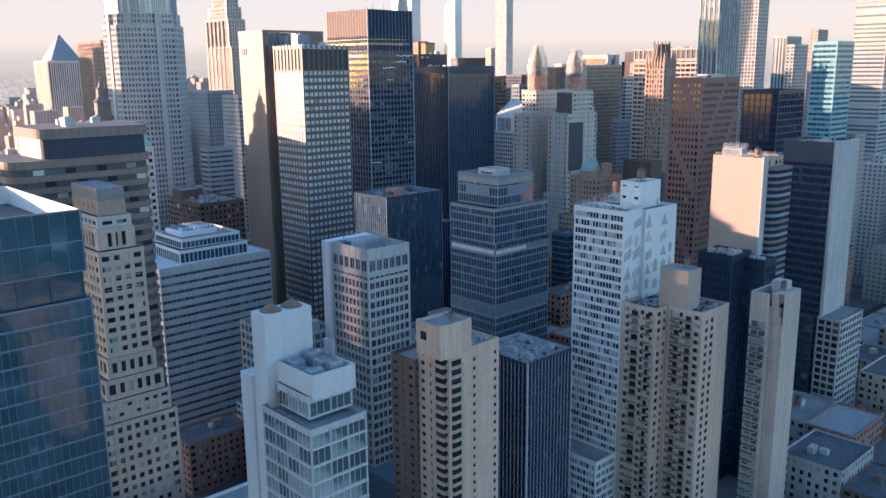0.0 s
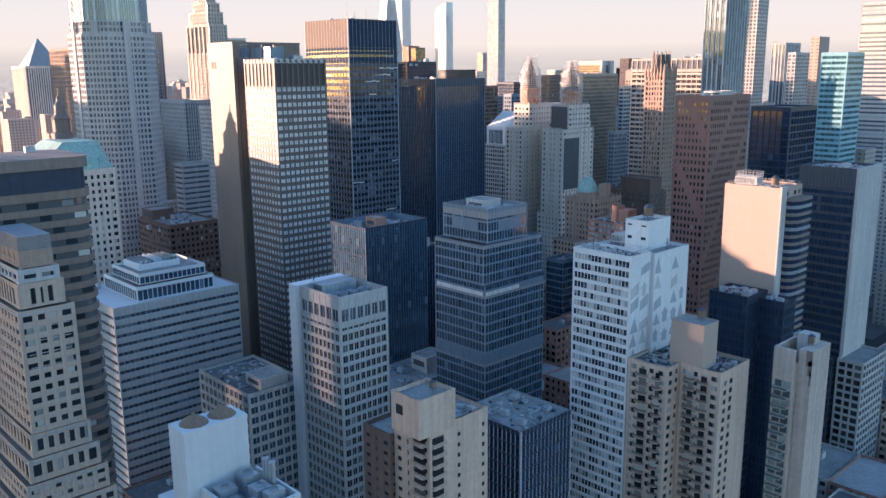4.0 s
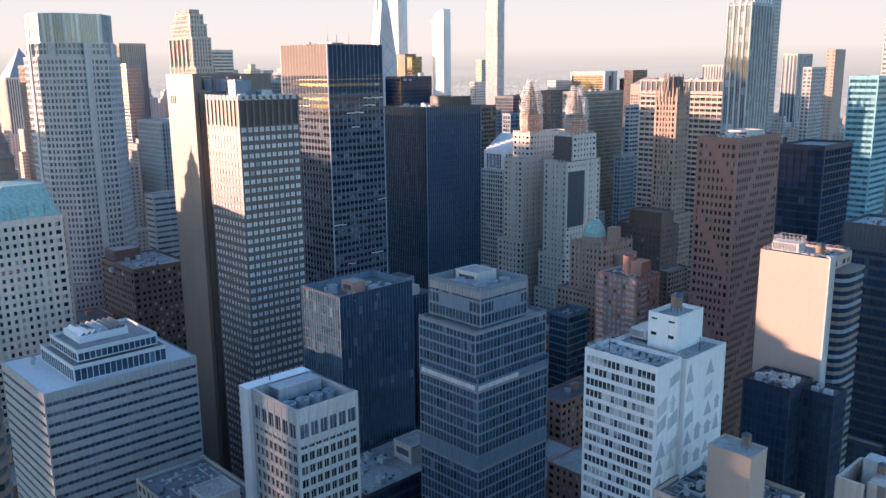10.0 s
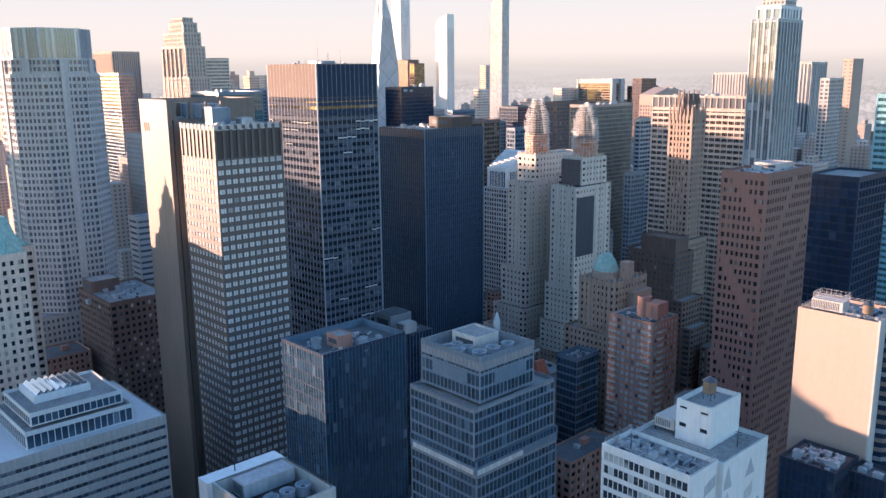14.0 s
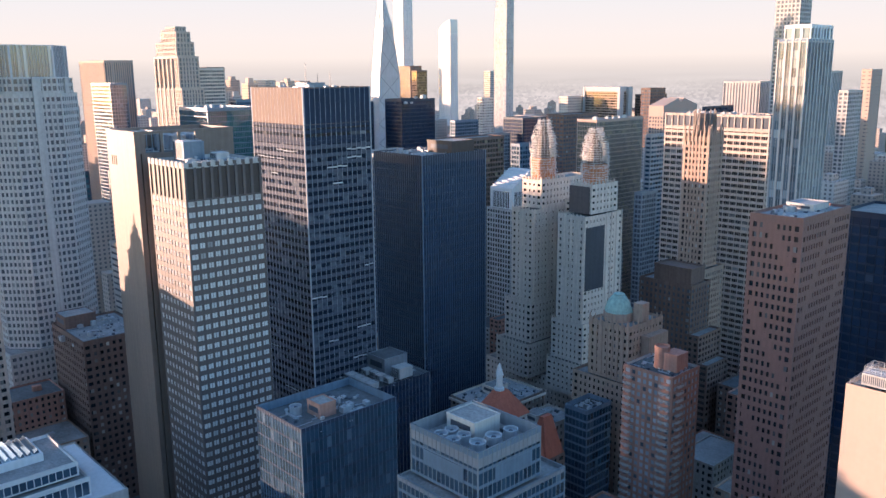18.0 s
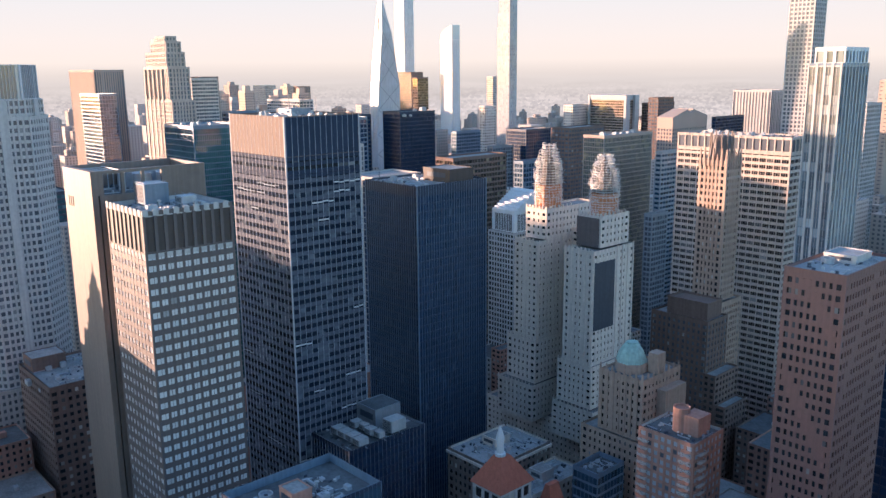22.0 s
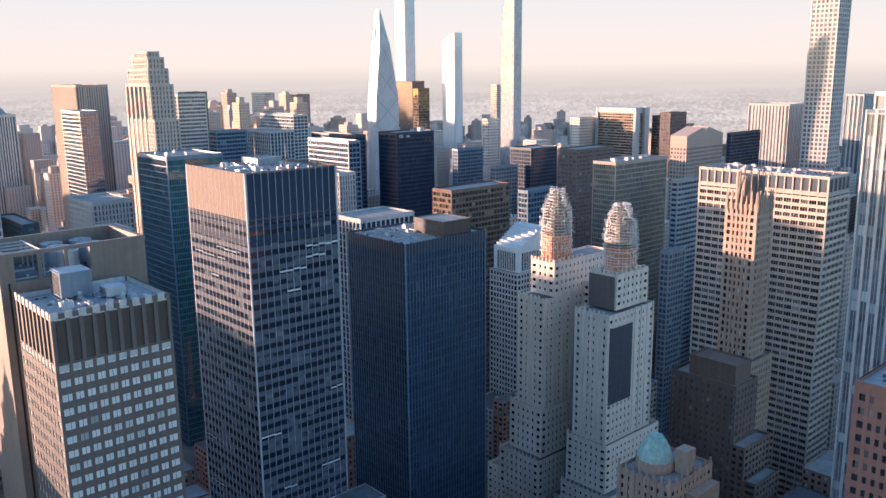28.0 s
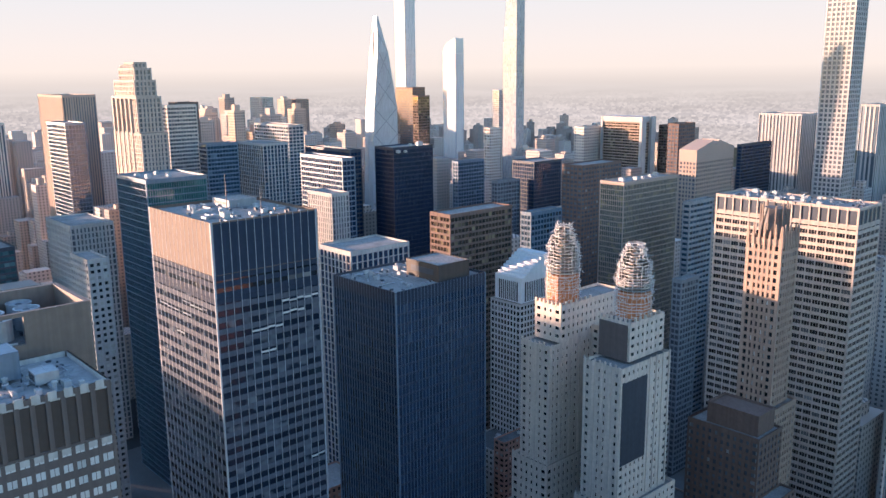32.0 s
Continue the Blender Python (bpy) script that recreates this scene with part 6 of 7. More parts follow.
# ---------------------------------------------------------------- unseen towers added south-west of the view to shade the streets
# an invented row of towers across the light: from, to along the row, and height
SHADE = [(-530, -509, 217), (-508, -481, 229), (-480, -441, 220), (-440, -406, 218), (-405, -371, 218), (-370, -337, 205), (-336, -303, 205), (-302, -265, 212), (-264, -250, 184), (-249, -222, 152), (-220, -193, 172), (-192, -165, 172),
         (-163, -143, 150), (-141, -101, 214), (-100, -61, 214), (-60, -16, 203), (-15, 30, 203), (31, 80, 203), (81, 130, 203)]
for w0, w1, z in SHADE:
    w, a = (w0 + w1) / 2, (w1 - w0) / 2.756
    x, y = -339.0 + 0.53 * w, -212.0 - 0.848 * w
    building("unseen plain tower added to cast shade", x - a, x + a, y - a, y + a, z, "office tower", "midtown_tower", wall="limestone", glass="g_dark", bay=4, fh=4, pier=1.8, span=1.8, depth=0.4, corner=1.0)

# unseen towers added behind and beside the flight's start, for east-facing glass to reflect
for k in range(18):
    x, y = 566 + 62 * (k % 3), -60 + 82 * (k // 3)
    building("unseen plain tower added for reflections in east-facing glass", x, x + 34, y, y + 44, 26 + (k * 37) % 34, "tower", "east_side_tower", wall=("brown_brick", "grey_panel", "dark_stone", "blue_panel")[k % 4], glass="g_blue", bay=4, fh=3.6, pier=1.8, span=1.8, depth=0.4, corner=1.0)

# ---------------------------------------------------------------- low houses that fill the blocks
lr = random.Random(11)


def low_house(x0, x1, y0, y1, z, wall, roof):
    """A plain street house: walls with windows on two sides, roof and parapet."""
    cx, cy = (x0 + x1) / 2, (y0 + y1) / 2
    t = thing("street_house", "low brick street house with a flat roof", "house", cx, cy, 0.0, "low houses between the towers")
    a, b, d = (x1 - x0) / 2, (y1 - y0) / 2, 0.25
    part("core", boxed("core", [(-a + d, a - d, -b + d, b - d, 0, z - 1.0)]), "g_home", t)
    grid = [(x, x + 0.8, y, y + 0.8, 0, z) for x in (-a, a - 0.8) for y in (-b, b - 0.8)]
    glass = []
    for face in "SE":
        piers, bands, panes = face_strips(-a, a, -b, b, 0, z, face, 3.0, 3.4, 1.7, 1.7, d, 0.8, 1.2, 0.0, 0)
        grid += piers + bands
        for (px, py, pz), w, h, i, j in panes:
            glass.append((px - w / 2, px + w / 2, py - 0.04, py + 0.04, pz - h / 2, pz + h / 2) if face == "S" else (px - 0.04, px + 0.04, py - w / 2, py + w / 2, pz - h / 2, pz + h / 2))
    grid += [(-a + 0.8, a - 0.8, b - 0.3, b, 0, z), (-a, -a + 0.3, -b + 0.8, b - 0.8, 0, z)]
    tagged(part("facade", boxed("facade", grid), wall, t), kind="stuff")
    tagged(part("glazing", boxed("glazing", glass), "g_home", t), kind="stuff")
    part("roof", boxed("roof", [(-a + 0.3, a - 0.3, -b + 0.3, b - 0.3, z - 1.2, z - 0.9)]), roof, t)
    if lr.random() < 0.45:
        sx, sy = lr.uniform(-a * 0.5, a * 0.2), lr.uniform(-b * 0.5, b * 0.5)
        part("stair_house", boxed("stair_house", [(sx, sx + 2.6, sy, sy + 4.2, z - 0.9, z + 1.9)]), wall, t)
    r = lr.random()
    if r < 0.2 and x1 - x0 > 10:
        water_tank(cx + lr.uniform(-2, 2), cy + lr.uniform(-3, 3), z - 0.9, 0.8)
    elif r < 0.8:
        rooftop_unit(cx + lr.uniform(-2, 2), cy + lr.uniform(-4, 4), z - 0.9, 0, lr.uniform(0.7, 1.1))


for bx0, bx1, by0, by1 in BLOCKS:
    if not (bx1 > -110 and bx0 < 500 and by1 > 190 and by0 < 640):
        continue
    for half in (0, 1):
        y0, y1 = (by0 + 1, by0 + 32) if half == 0 else (by0 + 35, by1 - 1)
        x = bx0 + 1
        while x < bx1 - 8:
            w = min(lr.choice((15, 20, 24, 30)), bx1 - 1 - x)
            x0, x1 = x, x + w - 0.4
            x += w
            if any(x0 < b[1] + 0.5 and x1 > b[0] - 0.5 and y0 < b[3] + 0.5 and y1 > b[2] - 0.5 for b in TAKEN):
                continue
            near_walk = x0 > 290 or (x0 > 160 and y0 < 225)
            z = lr.choice((16, 18, 20, 24, 30)) if near_walk else lr.choice((20, 28, 36, 44, 52, 60))
            if x1 - x0 > 4:
                low_house(x0, x1, y0, y1, z, lr.choice(("brown_brick", "red_brick", "beige_brick", "concrete", "tan_brick")), lr.choice(("gravel", "dark_roof", "dark_roof", "dark_roof", "pale_roof")))

# ---------------------------------------------------------------- far city, joined
far_wall = material("far_facade", (0.46, 0.40, 0.35), 0.9, 0.0, 0.2, 0.1, 0.01, 0.0)
fn, fl = far_wall.node_tree.nodes, far_wall.node_tree.links.new
fco, fsep = fn.new("ShaderNodeTexCoord"), fn.new("ShaderNodeSeparateXYZ")
fl(fco.outputs["Object"], fsep.inputs[0])
fsum = fn.new("ShaderNodeMath")
fsum.operation = "ADD"
fl(fsep.outputs["X"], fsum.inputs[0])
fl(fsep.outputs["Y"], fsum.inputs[1])
masks = []
for src, pitch, share in ((fsum.outputs[0], 4.0, 0.45), (fsep.outputs["Z"], 3.6, 0.5)):
    q = fn.new("ShaderNodeMath")
    q.operation = "DIVIDE"
    fl(src, q.inputs[0])
    q.inputs[1].default_value = pitch
    f = fn.new("ShaderNodeMath")
    f.operation = "FRACT"
    fl(q.outputs[0], f.inputs[0])
    c = fn.new("ShaderNodeMath")
    c.operation = "LESS_THAN"
    fl(f.outputs[0], c.inputs[0])
    c.inputs[1].default_value = share
    masks.append(c)
both = fn.new("ShaderNodeMath")
both.operation = "MULTIPLY"
fl(masks[0].outputs[0], both.inputs[0])
fl(masks[1].outputs[0], both.inputs[1])
fb = fn["Principled BSDF"]
old = fb.inputs["Base Color"].links[0].from_socket
tone = fn.new("ShaderNodeNewGeometry")
hue = fn.new("ShaderNodeValToRGB")
hue.color_ramp.elements[0].color, hue.color_ramp.elements[1].color = (0.34, 0.29, 0.26, 1), (0.54, 0.49, 0.45, 1)
e3 = hue.color_ramp.elements.new(0.5)
e3.color = (0.46, 0.375, 0.32, 1)
fl(tone.outputs["Random Per Island"], hue.inputs[0])
mixw = fn.new("ShaderNodeMix")
mixw.data_type = "RGBA"
fl(both.outputs[0], mixw.inputs[0])
fl(hue.outputs[0], mixw.inputs[6])
mixw.inputs[7].default_value = (0.15, 0.145, 0.15, 1)
fl(mixw.outputs[2], fb.inputs["Base Color"])
M["far_facade"] = far_wall
fr2 = random.Random(21)
boxes = []
for j in range(-2, 56):
    for i in range(-46, 4):
        x, y = 300 + i * 62 + fr2.uniform(-8, 8), 420 + j * 80.5
        dx, dy = x - 320, y - 275
        if y < 640 and x > -120 or dy < 0.15 * -dx or x < -2440 or math.hypot(x - 300, y - 150) > 2940 or (-1085 < x < -240 and 1325 < y < 5000):
            continue
        if x > -240 and y < 730:
            continue
        for s in range(2 if y < 900 else 3):
            w, l = fr2.uniform(12, 22), fr2.uniform(16, 32)
            tall = fr2.random()
            core = max(0.0, 1 - math.hypot(x + 500, y - 900) / 1100)
            z = fr2.uniform(25, 60) + (fr2.uniform(25, 85) if tall < 0.35 else 0) * (0.7 + core) + core * 35
            z = min(z, 130)
            if -1700 < x < -250 and 650 < y < 1330 and fr2.random() < 0.22:
                z = fr2.uniform(100, 168)
                w, l = fr2.uniform(16, 24), fr2.uniform(18, 30)
            px, py = x + (s - 0.8) * 22, y + fr2.uniform(-14, 14)
            if any(px - w / 2 < b[1] and px + w / 2 > b[0] and py - l / 2 < b[3] and py + l / 2 > b[2] for b in TAKEN):
                continue
            boxes.append((px - w / 2, px + w / 2, py - l / 2, py + l / 2, -0.2, z))
            if fr2.random() < 0.5:
                boxes.append((px - w / 5, px + w / 4, py - l / 5, py + l / 5, z, z + fr2.uniform(3, 8)))
fc = part("far_city", boxed("far_city", boxes), far_wall, None)
tagged(fc, "dense far city of stone and brick buildings", "far city", kind="stuff")
# park canopy
gx, gy = np.meshgrid(np.arange(-1075, -250, 14.0), np.arange(1330, 3100, 14.0))
gz = np.array([[9 + 5 * noise.noise((x * 0.05, y * 0.05, 0)) + 3 * noise.noise((x * 0.2, y * 0.2, 3)) for x, y in zip(rx, ry)] for rx, ry in zip(gx, gy)])
nr, nc = gx.shape
pv = np.stack([gx, gy, gz], -1).reshape(-1, 3)
pf = [(r * nc + c, r * nc + c + 1, (r + 1) * nc + c + 1, (r + 1) * nc + c) for r in range(nr - 1) for c in range(nc - 1)]
park = new("park_trees", shaped("park_trees", pv, pf))
M["canopy"] = material("autumn_canopy", (0.085, 0.075, 0.045), 0.95, 0.0, 0.4, 0.1, 0.02, 0.3, streak=0.0)
park.data.materials.append(M["canopy"])
tagged(park, "brown and green treetops of a large park", "park trees", kind="stuff")

# ---------------------------------------------------------------- things on the roofs
def cooling_tower(x, y, z, r=2.2, h=2.6):
    t = thing("cooling_tower", "round grey cooling tower with an open fan top", "cooling tower", x, y, z, "rooftop cooling towers")
    part("drum", lathe("drum", [(r, 0), (r, h), (r * 1.05, h), (r * 1.05, h + 0.25), (r * 0.9, h + 0.25), (r * 0.88, h - 0.5)], 20), "galvanised", t)
    part("fan", lathe("fan", [(r * 0.3, h - 0.5), (r * 0.28, h - 0.2), (0.05, h - 0.1)], 12), "dark_grey", t)
    return t


def mast(x, y, z, h):
    t = thing("antenna_mast", "thin grey antenna mast with cross arms on a roof", "antenna mast", x, y, z, "antenna masts")
    part("pole", lathe("pole", [(0.16, 0), (0.06, h)], 6), "dark_grey", t)
    for k in range(3):
        part("arm", boxed("arm", [(-1.0 + 0.2 * k, 1.0 - 0.2 * k, -0.05, 0.05, h * (0.5 + 0.17 * k), h * (0.5 + 0.17 * k) + 0.08)]), "dark_grey", t)
    return t


def plant_box(x0, x1, y0, y1, z0, z1, mat="pale_stone"):
    """A big box of cooling plant on a steel frame with pipes."""
    cx, cy = (x0 + x1) / 2, (y0 + y1) / 2
    w, l, h = (x1 - x0) / 2, (y1 - y0) / 2, z1 - z0
    t = thing("cooling_plant", "boxy cooling plant on a steel frame on the roof", "cooling plant", cx, cy, z0, "rooftop cooling plants")
    part("casing", boxed("casing", [(-w, w, -l, l, 1.0, h)]), mat, t)
    for a in (-w, w - 0.25):
        for b in (-l, l - 0.25):
            part("leg", boxed("leg", [(a, a + 0.25, b, b + 0.25, 0, 1.0)]), "dark_grey", t)
    for k in range(3):
        part("rail", boxed("rail", [(-w, w, -l + 0.05 + k * 0.9 * l, -l + 0.12 + k * 0.9 * l, h + 0.4, h + 0.5)]), "galvanised", t)
    part("pipe", boxed("pipe", [(w, w + 2.5, -0.3, 0.1, 0.4, 0.8)]), "galvanised", t)
    part("louvre", boxed("louvre", [(-w + 0.3 + 0.5 * k, -w + 0.5 + 0.5 * k, -l - 0.06, -l, 1.4, h - 0.4) for k in range(max(2, int((2 * w - 0.6) / 0.5)))]), "dark_grey", t)
    return t


def roof_rail(x0, x1, y0, y1, z, h=1.2, mat="galvanised"):
    """A safety railing round a roof's edge."""
    cx, cy, w, l = (x0 + x1) / 2, (y0 + y1) / 2, (x1 - x0) / 2, (y1 - y0) / 2
    t = thing("roof_railing", "thin metal safety railing round a flat roof", "railing", cx, cy, z, "roof railings")
    for u in (h * 0.55, h):
        for b in ((-w, w, -l, -l + 0.07), (-w, w, l - 0.07, l), (-w, -w + 0.07, -l + 0.07, l - 0.07), (w - 0.07, w, -l + 0.07, l - 0.07)):
            part("rail", boxed("rail", [(*b, u - 0.07, u)]), mat, t)
    posts = [(-w + (2 * w - 0.08) * k / 6, s) for k in range(7) for s in (-l, l - 0.08)] + [(s, -l + (2 * l - 0.08) * k / 6) for k in range(1, 6) for s in (-w, w - 0.08)]
    for a, b in posts:
        part("post", piece_mesh("post", (0.08, 0.08, h), mat), mat, t, at=(a + 0.04, b + 0.04, h / 2))
    return t


roof_rail(329.6, 350.6, 297.4, 307.6, 132.2)
roof_rail(327.8, 349.4, 398.2, 415.8, 143.6, 1.0)
roof_rail(330.5, 339, 399.5, 405.5, 146.5, 2.2, "unit_white")
# bronze tower and the slab behind
plant_box(118, 126, 315, 323, 188.1, 195.5, "blue_panel")
plant_box(128, 133, 324, 329, 188.1, 191.5, "galvanised")
scatter_units(130, 139, 311, 332, 188.1, 6, 3, 0.8)
for k in range(3):
    cooling_tower(84.5 + 7.0 * k, 326, 190.2, 3.1, 5.2)
    cooling_tower(84.5 + 7.0 * k, 334.5, 190.2, 3.1, 5.2)
gantry = thing("roof_gantry", "open steel gantry with pale round hoops over rooftop plant", "gantry", 93, 316, 190.2)
for k in range(5):
    part("post", boxed("post", [(-10 + 5 * k, -9.75 + 5 * k, -7.2, -6.95, 0, 6.6)]), "galvanised", gantry)
    part("post", boxed("post", [(-10 + 5 * k, -9.75 + 5 * k, 2.0, 2.25, 0, 6.6)]), "galvanised", gantry)
    part("beam", boxed("beam", [(-10 + 5 * k, -9.75 + 5 * k, -7.2, 2.25, 6.6, 7.0)]), "galvanised", gantry)
for y in (-7.2, 2.0):
    part("beam", boxed("beam", [(-10, 10.25, y, y + 0.25, 7.0, 7.3)]), "galvanised", gantry)
# steel tower
mast(74, 402, 212, 12)
mast(82, 410, 212, 8)
mast(66, 414, 212, 7)
scatter_units(62, 92, 390, 416, 212.0, 10, 4, 0.8)
bulkhead(60, 72, 404, 414, 212.0, 214.6, "grey_panel", "gravel")
# black tower
scatter_units(60, 80, 458, 496, 178.3, 9, 5, 0.8)
mast(62, 460, 178.3, 6)
# block with white plant
for k in range(4):
    plant_box(106 + 5.2 * k, 110.5 + 5.2 * k, 398, 403, 78.9, 82.6)
    plant_box(106 + 5.2 * k, 110.0 + 5.2 * k, 408 + (k % 2), 412, 78.9, 82.4)
plant_box(119, 125, 416, 424, 78.9, 85)
bulkhead(101, 114, 416, 430, 78.9, 87, "grey_panel", "dark_roof")
# setback glass tower
bulkhead(262, 272, 316, 325, 133.1, 137.6, "pale_stone", "gravel", "square pale rim round a sunken rooftop")
for k in range(4):
    cooling_tower(267 + 4.4 * (k % 2), 309.5 + 4.4 * (k // 2) * 0.8, 133.1, 1.7, 2.4)
cooling_tower(277, 312, 133.1, 2.0, 2.6)
cooling_tower(277, 317.5, 133.1, 2.0, 2.6)
cooling_tower(277.5, 323, 133.1, 1.8, 2.6)
# blue glass block
bulkhead(199, 206, 316, 322, 116.6, 121.4, "red_brick", "gravel", "brick rooftop bulkhead with a hatch")
cooling_tower(197, 313, 116.6, 1.9, 2.6)
scatter_units(203, 214, 322, 336, 116.6, 9, 6, 0.9)
scatter_units(192, 200, 322, 336, 116.6, 4, 7, 0.8)
# ribbed white tower
plant_box(261, 266.5, 244, 258, 111, 115.6, "galvanised")
for k in range(4):
    cooling_tower(272 + 0.0 * k, 243.5 + 4.4 * k, 111, 1.8, 2.4)
mast(257, 247, 115, 5)
# mural tower
scatter_units(332, 347, 299, 306, 131.1, 7, 8, 0.7)
mast(334, 301, 131.1, 4)
mast(349, 320, 130.5, 4)
water_tank(341, 321, 139.1, 0.8)
plant_box(331, 336, 315, 325, 130.5, 134)
# balcony tower
water_tank(368.5, 309, 111.95, 0.6)
scatter_units(354, 363, 300, 316, 99.9, 5, 9, 0.6)
scatter_units(376, 378, 306, 320, 99.9, 3, 10, 0.6)
# tan slab
plant_box(330, 339, 400, 405, 142.5, 146.5)
water_tank(345, 403, 142.5, 0.75)
scatter_units(330, 345, 408, 415, 142.5, 4, 12, 0.6)
# dark pair
scatter_units(336, 349, 380, 392, 103.3, 10, 13, 0.8)
scatter_units(352, 359, 388, 395, 101.5, 5, 14, 0.7)
# granite tower
cooling_tower(277, 466, 174.6, 2.0, 1.6)
bulkhead(274, 284, 470, 482, 174.6, 177.2, "pale_stone", "pale_roof")
# others
scatter_units(342, 352, 454, 470, 146.8, 5, 15, 0.8)
scatter_units(386, 389, 331, 336, 99.9, 2, 16, 0.6)
water_tank(391.5, 336, 105.6, 0.55)
scatter_units(336, 343, 230, 240, 96.4, 6, 17, 0.6)
water_tank(341, 225, 105.9, 0.45)
for k, (ux, uy, uw, ul, uh) in enumerate(((379.6, 144.4, 2.6, 3.0, 2.6), (383.0, 144.0, 2.2, 2.4, 1.8), (386.2, 144.4, 2.2, 3.4, 2.4), (379.4, 148.6, 3.0, 2.4, 3.4), (383.4, 148.4, 2.8, 2.8, 2.8), (386.4, 149.0, 1.8, 3.0, 3.0))):
    chiller = thing("chiller", "galvanised rooftop chiller box with a fan ring", "rooftop unit", ux, uy, 121.2, "chillers on the white tower")
    part("housing", boxed("housing", [(-uw / 2, uw / 2, -ul / 2, ul / 2, 0, uh)]), "galvanised", chiller)
    part("fan_ring", lathe("fan_ring", [(0.8, uh), (0.8, uh + 0.3), (0.66, uh + 0.3), (0.64, uh + 0.1), (0.1, uh + 0.1)], 14), "steel", chiller)
    part("duct", boxed("duct", [(-0.25, 0.25, ul / 2, ul / 2 + 0.9, 0.3 * uh, 0.3 * uh + 0.5)]), "grey_panel", chiller)
for k in range(4):
    flue = thing("flue", "upright galvanised flue with a capped top", "flue", 381.2 + 0.95 * k, 150.6, 121.2, "flues on the white tower")
    part("pipe", lathe("pipe", [(0.32, 0), (0.32, 5.6 + 0.5 * (k % 2)), (0.42, 5.7 + 0.5 * (k % 2)), (0.05, 6.1 + 0.5 * (k % 2))], 10), "galvanised", flue)
scatter_units(378.5, 392, 139.3, 140.5, 113.9, 5, 19, 0.4)
scatter_units(132, 152, 450, 480, 64.9, 9, 33, 1.0)
bulkhead(134, 142, 462, 472, 64.9, 69, "limestone")
scatter_units(161, 174, 450, 480, 58.9, 6, 34, 0.9)
bulkhead(163, 170, 462, 470, 58.9, 63.5, "pale_stone")
scatter_units(198, 206, 451, 464, 80.0, 6, 35, 0.6)
scatter_units(220, 238, 226, 243, 76.9, 22, 20, 0.35)
scatter_units(318, 340, 262, 281, 82.9, 10, 21, 0.8)
scatter_units(218, 244, 294, 314, 56.9, 8, 22, 0.9)
scatter_units(100, 165, 676, 702, 194.4, 22, 23, 1.0)
scatter_units(118, 128, 222, 226, 89.5, 3, 24, 1.0)
scatter_units(226, 232, 452, 466, 106.9, 4, 25, 0.6)
scatter_units(300, 350, 146, 180, 50.9, 7, 26, 1.0)
scatter_units(200, 222, 155, 180, 158.8, 5, 27, 1.2)
scatter_units(-40, -14, 315, 342, 84.9, 8, 28, 1.2)
bulkhead(-50, -36, 322, 338, 84.9, 92, "brown_brick", "gravel")
scatter_units(-240, -228, 720, 752, 190.8, 6, 29, 1.4)
scatter_units(-40, -28, 765, 818, 179.8, 9, 30, 1.3)
scatter_units(-195, -165, 478, 504, 189.8, 8, 31, 1.4)

# ducts and cowls
dr = random.Random(44)
for x0, x1, y0, y1, z, n in ((191, 214, 307, 336, 116.6, 4), (101, 126, 394, 432, 78.9, 4), (129, 155, 448, 482, 64.9, 5), (160, 175, 449, 482, 58.9, 3), (180, 188, 388, 430, 68.9, 2), (60, 90, 386, 420, 212.0, 4),
                             (58, 78, 458, 496, 178.3, 4), (120, 138, 310, 334, 188.1, 3), (97, 166, 675, 703, 194.4, 6), (328, 340, 298, 306, 131.1, 2), (355, 364, 300, 318, 99.9, 2), (336, 350, 380, 392, 103.3, 3),
                             (-48, -10, 322, 352, 84.9, 3), (318, 342, 260, 282, 82.9, 3), (298, 354, 142, 182, 50.9, 4), (218, 244, 294, 315, 56.9, 3)):
    for k in range(n):
        roof_duct(dr.uniform(x0 + 4, x1 - 4), dr.uniform(y0 + 3, y1 - 3), z, dr.choice((0, 1.571, 3.142, 4.712)), dr.uniform(0.55, 1.0))


def roof_clutter(x0, x1, y0, y1, z, n, seed):
    """Vents, hatches, curbs and pipe runs too many to count, on one roof."""
    r = random.Random(seed)
    cx, cy = (x0 + x1) / 2, (y0 + y1) / 2
    lots = {"galvanised": [], "dark_grey": [], "pale_stone": []}
    for k in range(n):
        x, y = r.uniform(x0 + 0.6, x1 - 0.6) - cx, r.uniform(y0 + 0.6, y1 - 0.6) - cy
        if r.random() < 0.25:
            a, h = r.uniform(1.5, 4.0), r.uniform(0.25, 0.6)
            b = (max(x - a, x0 - cx + 0.4), min(x + a, x1 - cx - 0.4), y - 0.1, y + 0.1) if r.random() < 0.5 else (x - 0.1, x + 0.1, max(y - a, y0 - cy + 0.4), min(y + a, y1 - cy - 0.4))
            lots["galvanised"].append((*b, 0.0, h))
        else:
            a, b, h = r.uniform(0.12, 0.6), r.uniform(0.12, 0.6), r.uniform(0.2, 1.1)
            lots[r.choice(("galvanised", "dark_grey", "dark_grey", "pale_stone"))].append((x - a, x + a, y - b, y + b, 0.0, h))
    t = thing("roof_clutter", "scattered vents, hatches and pipe runs on a roof", "roof clutter", cx, cy, z, "roof clutter", "stuff")
    for mat, boxes in lots.items():
        tagged(part("vents_and_pipes", boxed("vents_and_pipes", boxes), mat, t), kind="stuff")


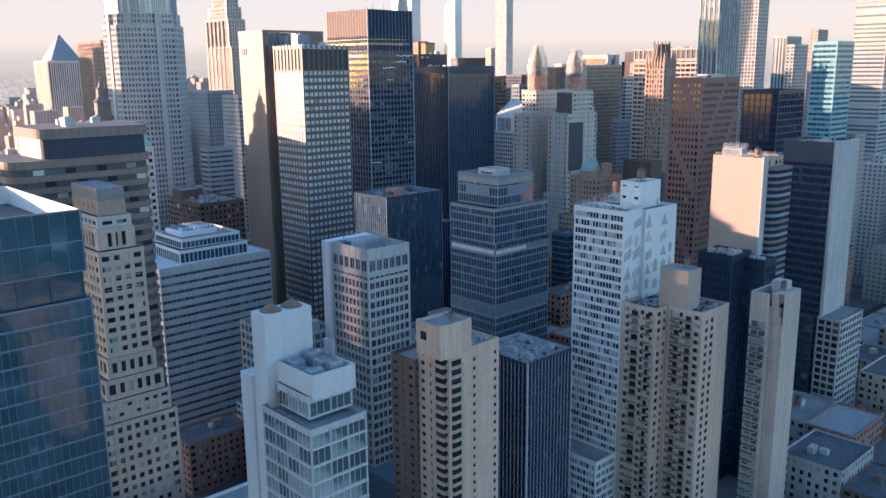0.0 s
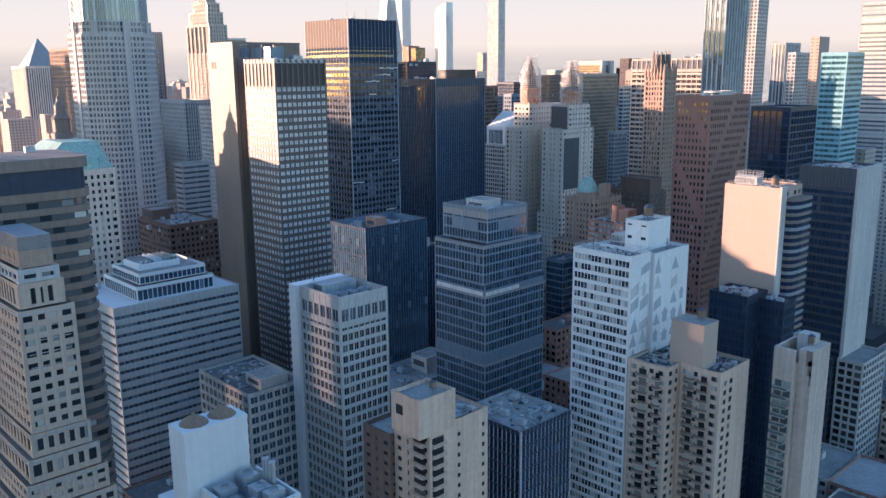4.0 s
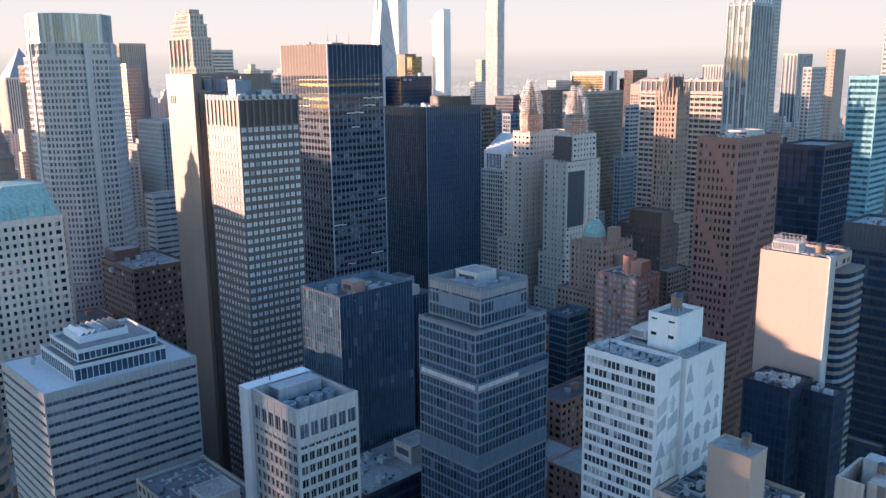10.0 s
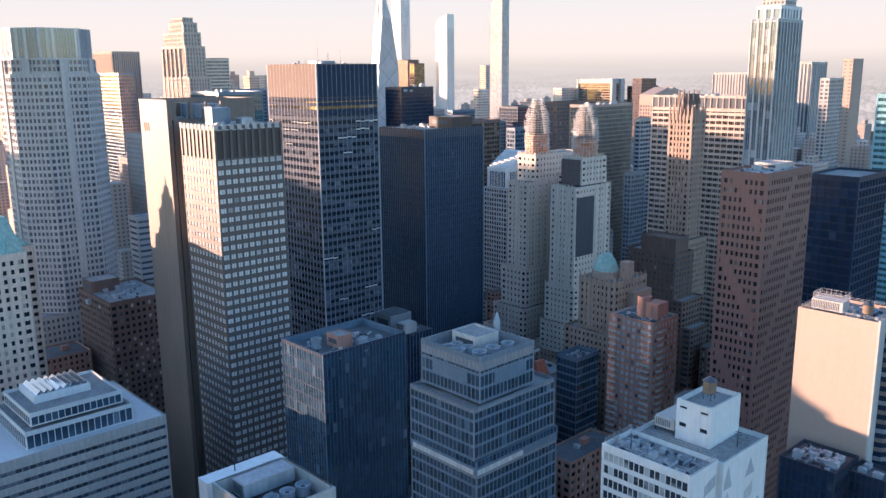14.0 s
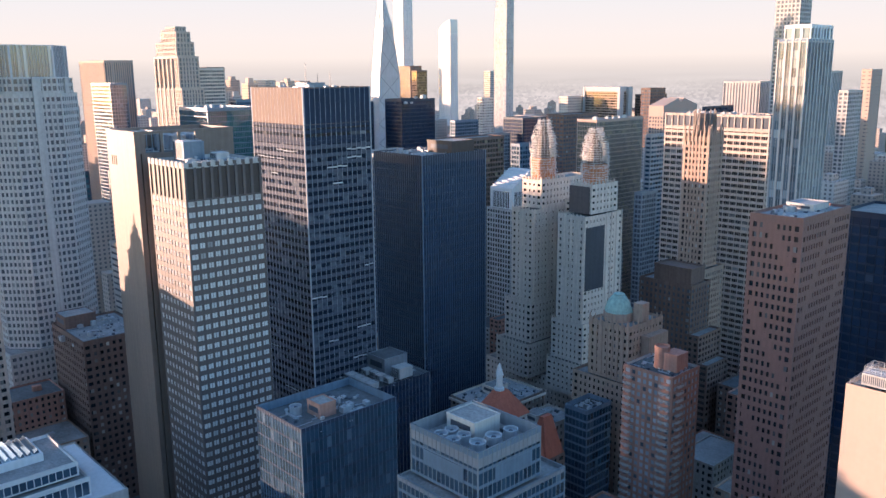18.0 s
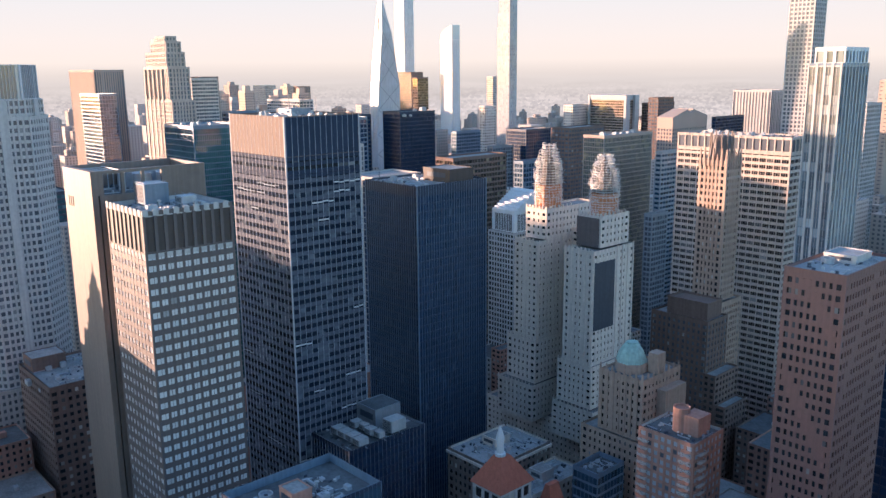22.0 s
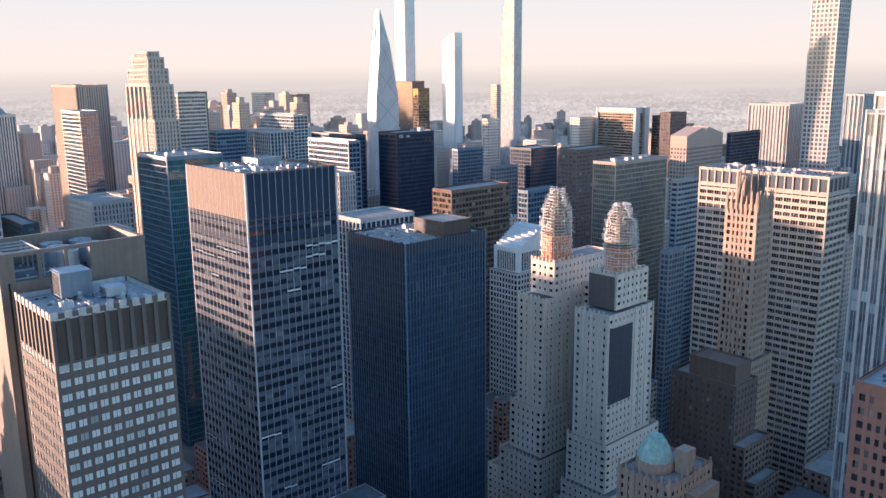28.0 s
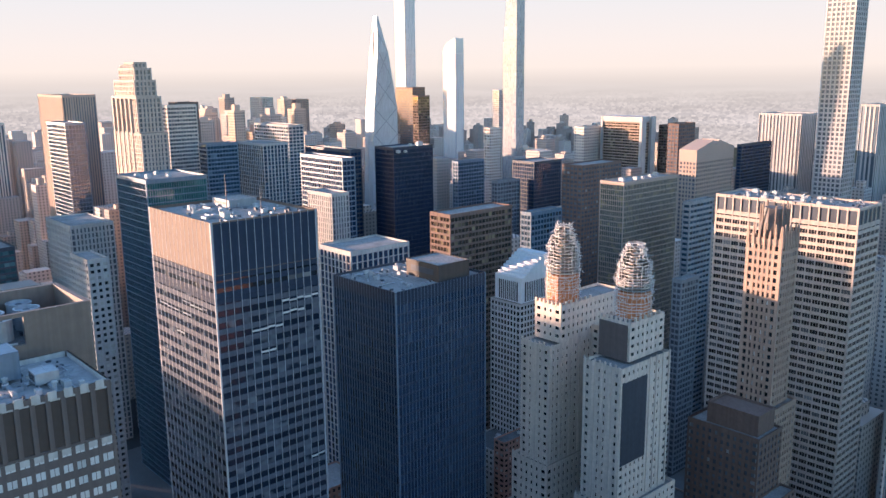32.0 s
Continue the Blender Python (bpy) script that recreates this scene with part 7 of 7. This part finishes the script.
for k, q in enumerate(((191, 214, 306, 336, 116.6, 60), (101, 126, 394, 432, 78.9, 70), (130, 154, 448, 482, 64.9, 80), (160, 174.5, 449, 482, 58.9, 50), (179, 186, 390, 430, 68.9, 30), (57, 96, 386, 418, 212.0, 70),
                        (58, 94, 457, 498, 178.3, 70), (115, 140, 309, 335, 188.1, 60), (97, 166, 674, 704, 194.4, 120), (331, 350, 298, 307, 131.1, 40), (353, 365, 299, 319, 99.9, 40), (367, 378, 306, 321, 99.9, 30),
                        (336, 349, 379, 393, 103.3, 50), (-50, -8, 322, 352, 84.9, 60), (318, 342, 260, 282, 82.9, 50), (298, 354, 142, 182, 50.9, 80), (218, 244, 292, 343, 56.9, 70), (260, 281, 308, 327, 133.1, 40),
                        (225, 246, 450, 467, 106.9, 40), (273, 288, 452, 486, 174.6, 40), (335, 357, 451, 473, 146.8, 50), (329, 349, 399, 415, 142.5, 40), (219, 251, 224, 244, 76.9, 60), (79, 106, 309, 344, 190.2, 50),
                        (332, 343, 229, 241, 96.4, 30), (190, 206, 474, 498, 86.9, 30), (197, 207, 450, 465, 80.0, 25), (378, 388, 142, 150, 118.5, 30))):
    roof_clutter(*q, 100 + k)

# ---------------------------------------------------------------- level the plan
# The plan was drawn on axes that lean a little to the east; heights and places are set upright here.
def bounds(ob):
    """Footprint and top of a thing in its own coordinates."""
    lo, hi = np.full(3, 1e9), np.full(3, -1e9)
    for o in ob.children_recursive:
        me = o.data
        if me.name not in SPANS:
            co = np.empty(len(me.vertices) * 3)
            me.vertices.foreach_get("co", co)
            co = co.reshape(-1, 3)
            SPANS[me.name] = (co.min(0), co.max(0))
        at = np.array(o.location) + (np.array(o.parent.location) if o.parent != ob else 0)
        lo, hi = np.minimum(lo, SPANS[me.name][0] + at), np.maximum(hi, SPANS[me.name][1] + at)
    return lo, hi


SPANS, HOSTS, loose = {}, [], []
for ob in list(scene.collection.objects):
    if ob.parent or ob.type != "EMPTY" or ob.name.split(".")[0] in ("pavement", "street_house", "midtown_tower", "east_side_tower"):
        continue
    if ob.location.z > 5:
        loose.append(ob)
        continue
    lo, hi = bounds(ob)
    x, y, top = ob.location.x, ob.location.y, hi[2]
    dx, dy = 0.0188 * (top - 138) - 0.0038 * (y - 408) - 0.7, 0.0115 * (top - 138) + 0.0036 * (x - 157) - 0.4
    grow = 1 + (0.75 - 0.0188 * (x - 157) - 0.01144 * (y - 408)) / top
    HOSTS.append((x + lo[0] * ob.scale.x, x + hi[0] * ob.scale.x, y + lo[1], y + hi[1], top, dx, dy, grow))
    ob.location.x, ob.location.y = x + dx, y + dy
    ob.scale.z = grow
for ob in loose:
    x, y, z = ob.location
    under = [h for h in HOSTS if h[0] - 0.5 < x < h[1] + 0.5 and h[2] - 0.5 < y < h[3] + 0.5 and h[4] > z - 3]
    if under:
        h = min(under, key=lambda h: abs(h[4] - z))
        ob.location = (x + h[5], y + h[6], z * h[7])
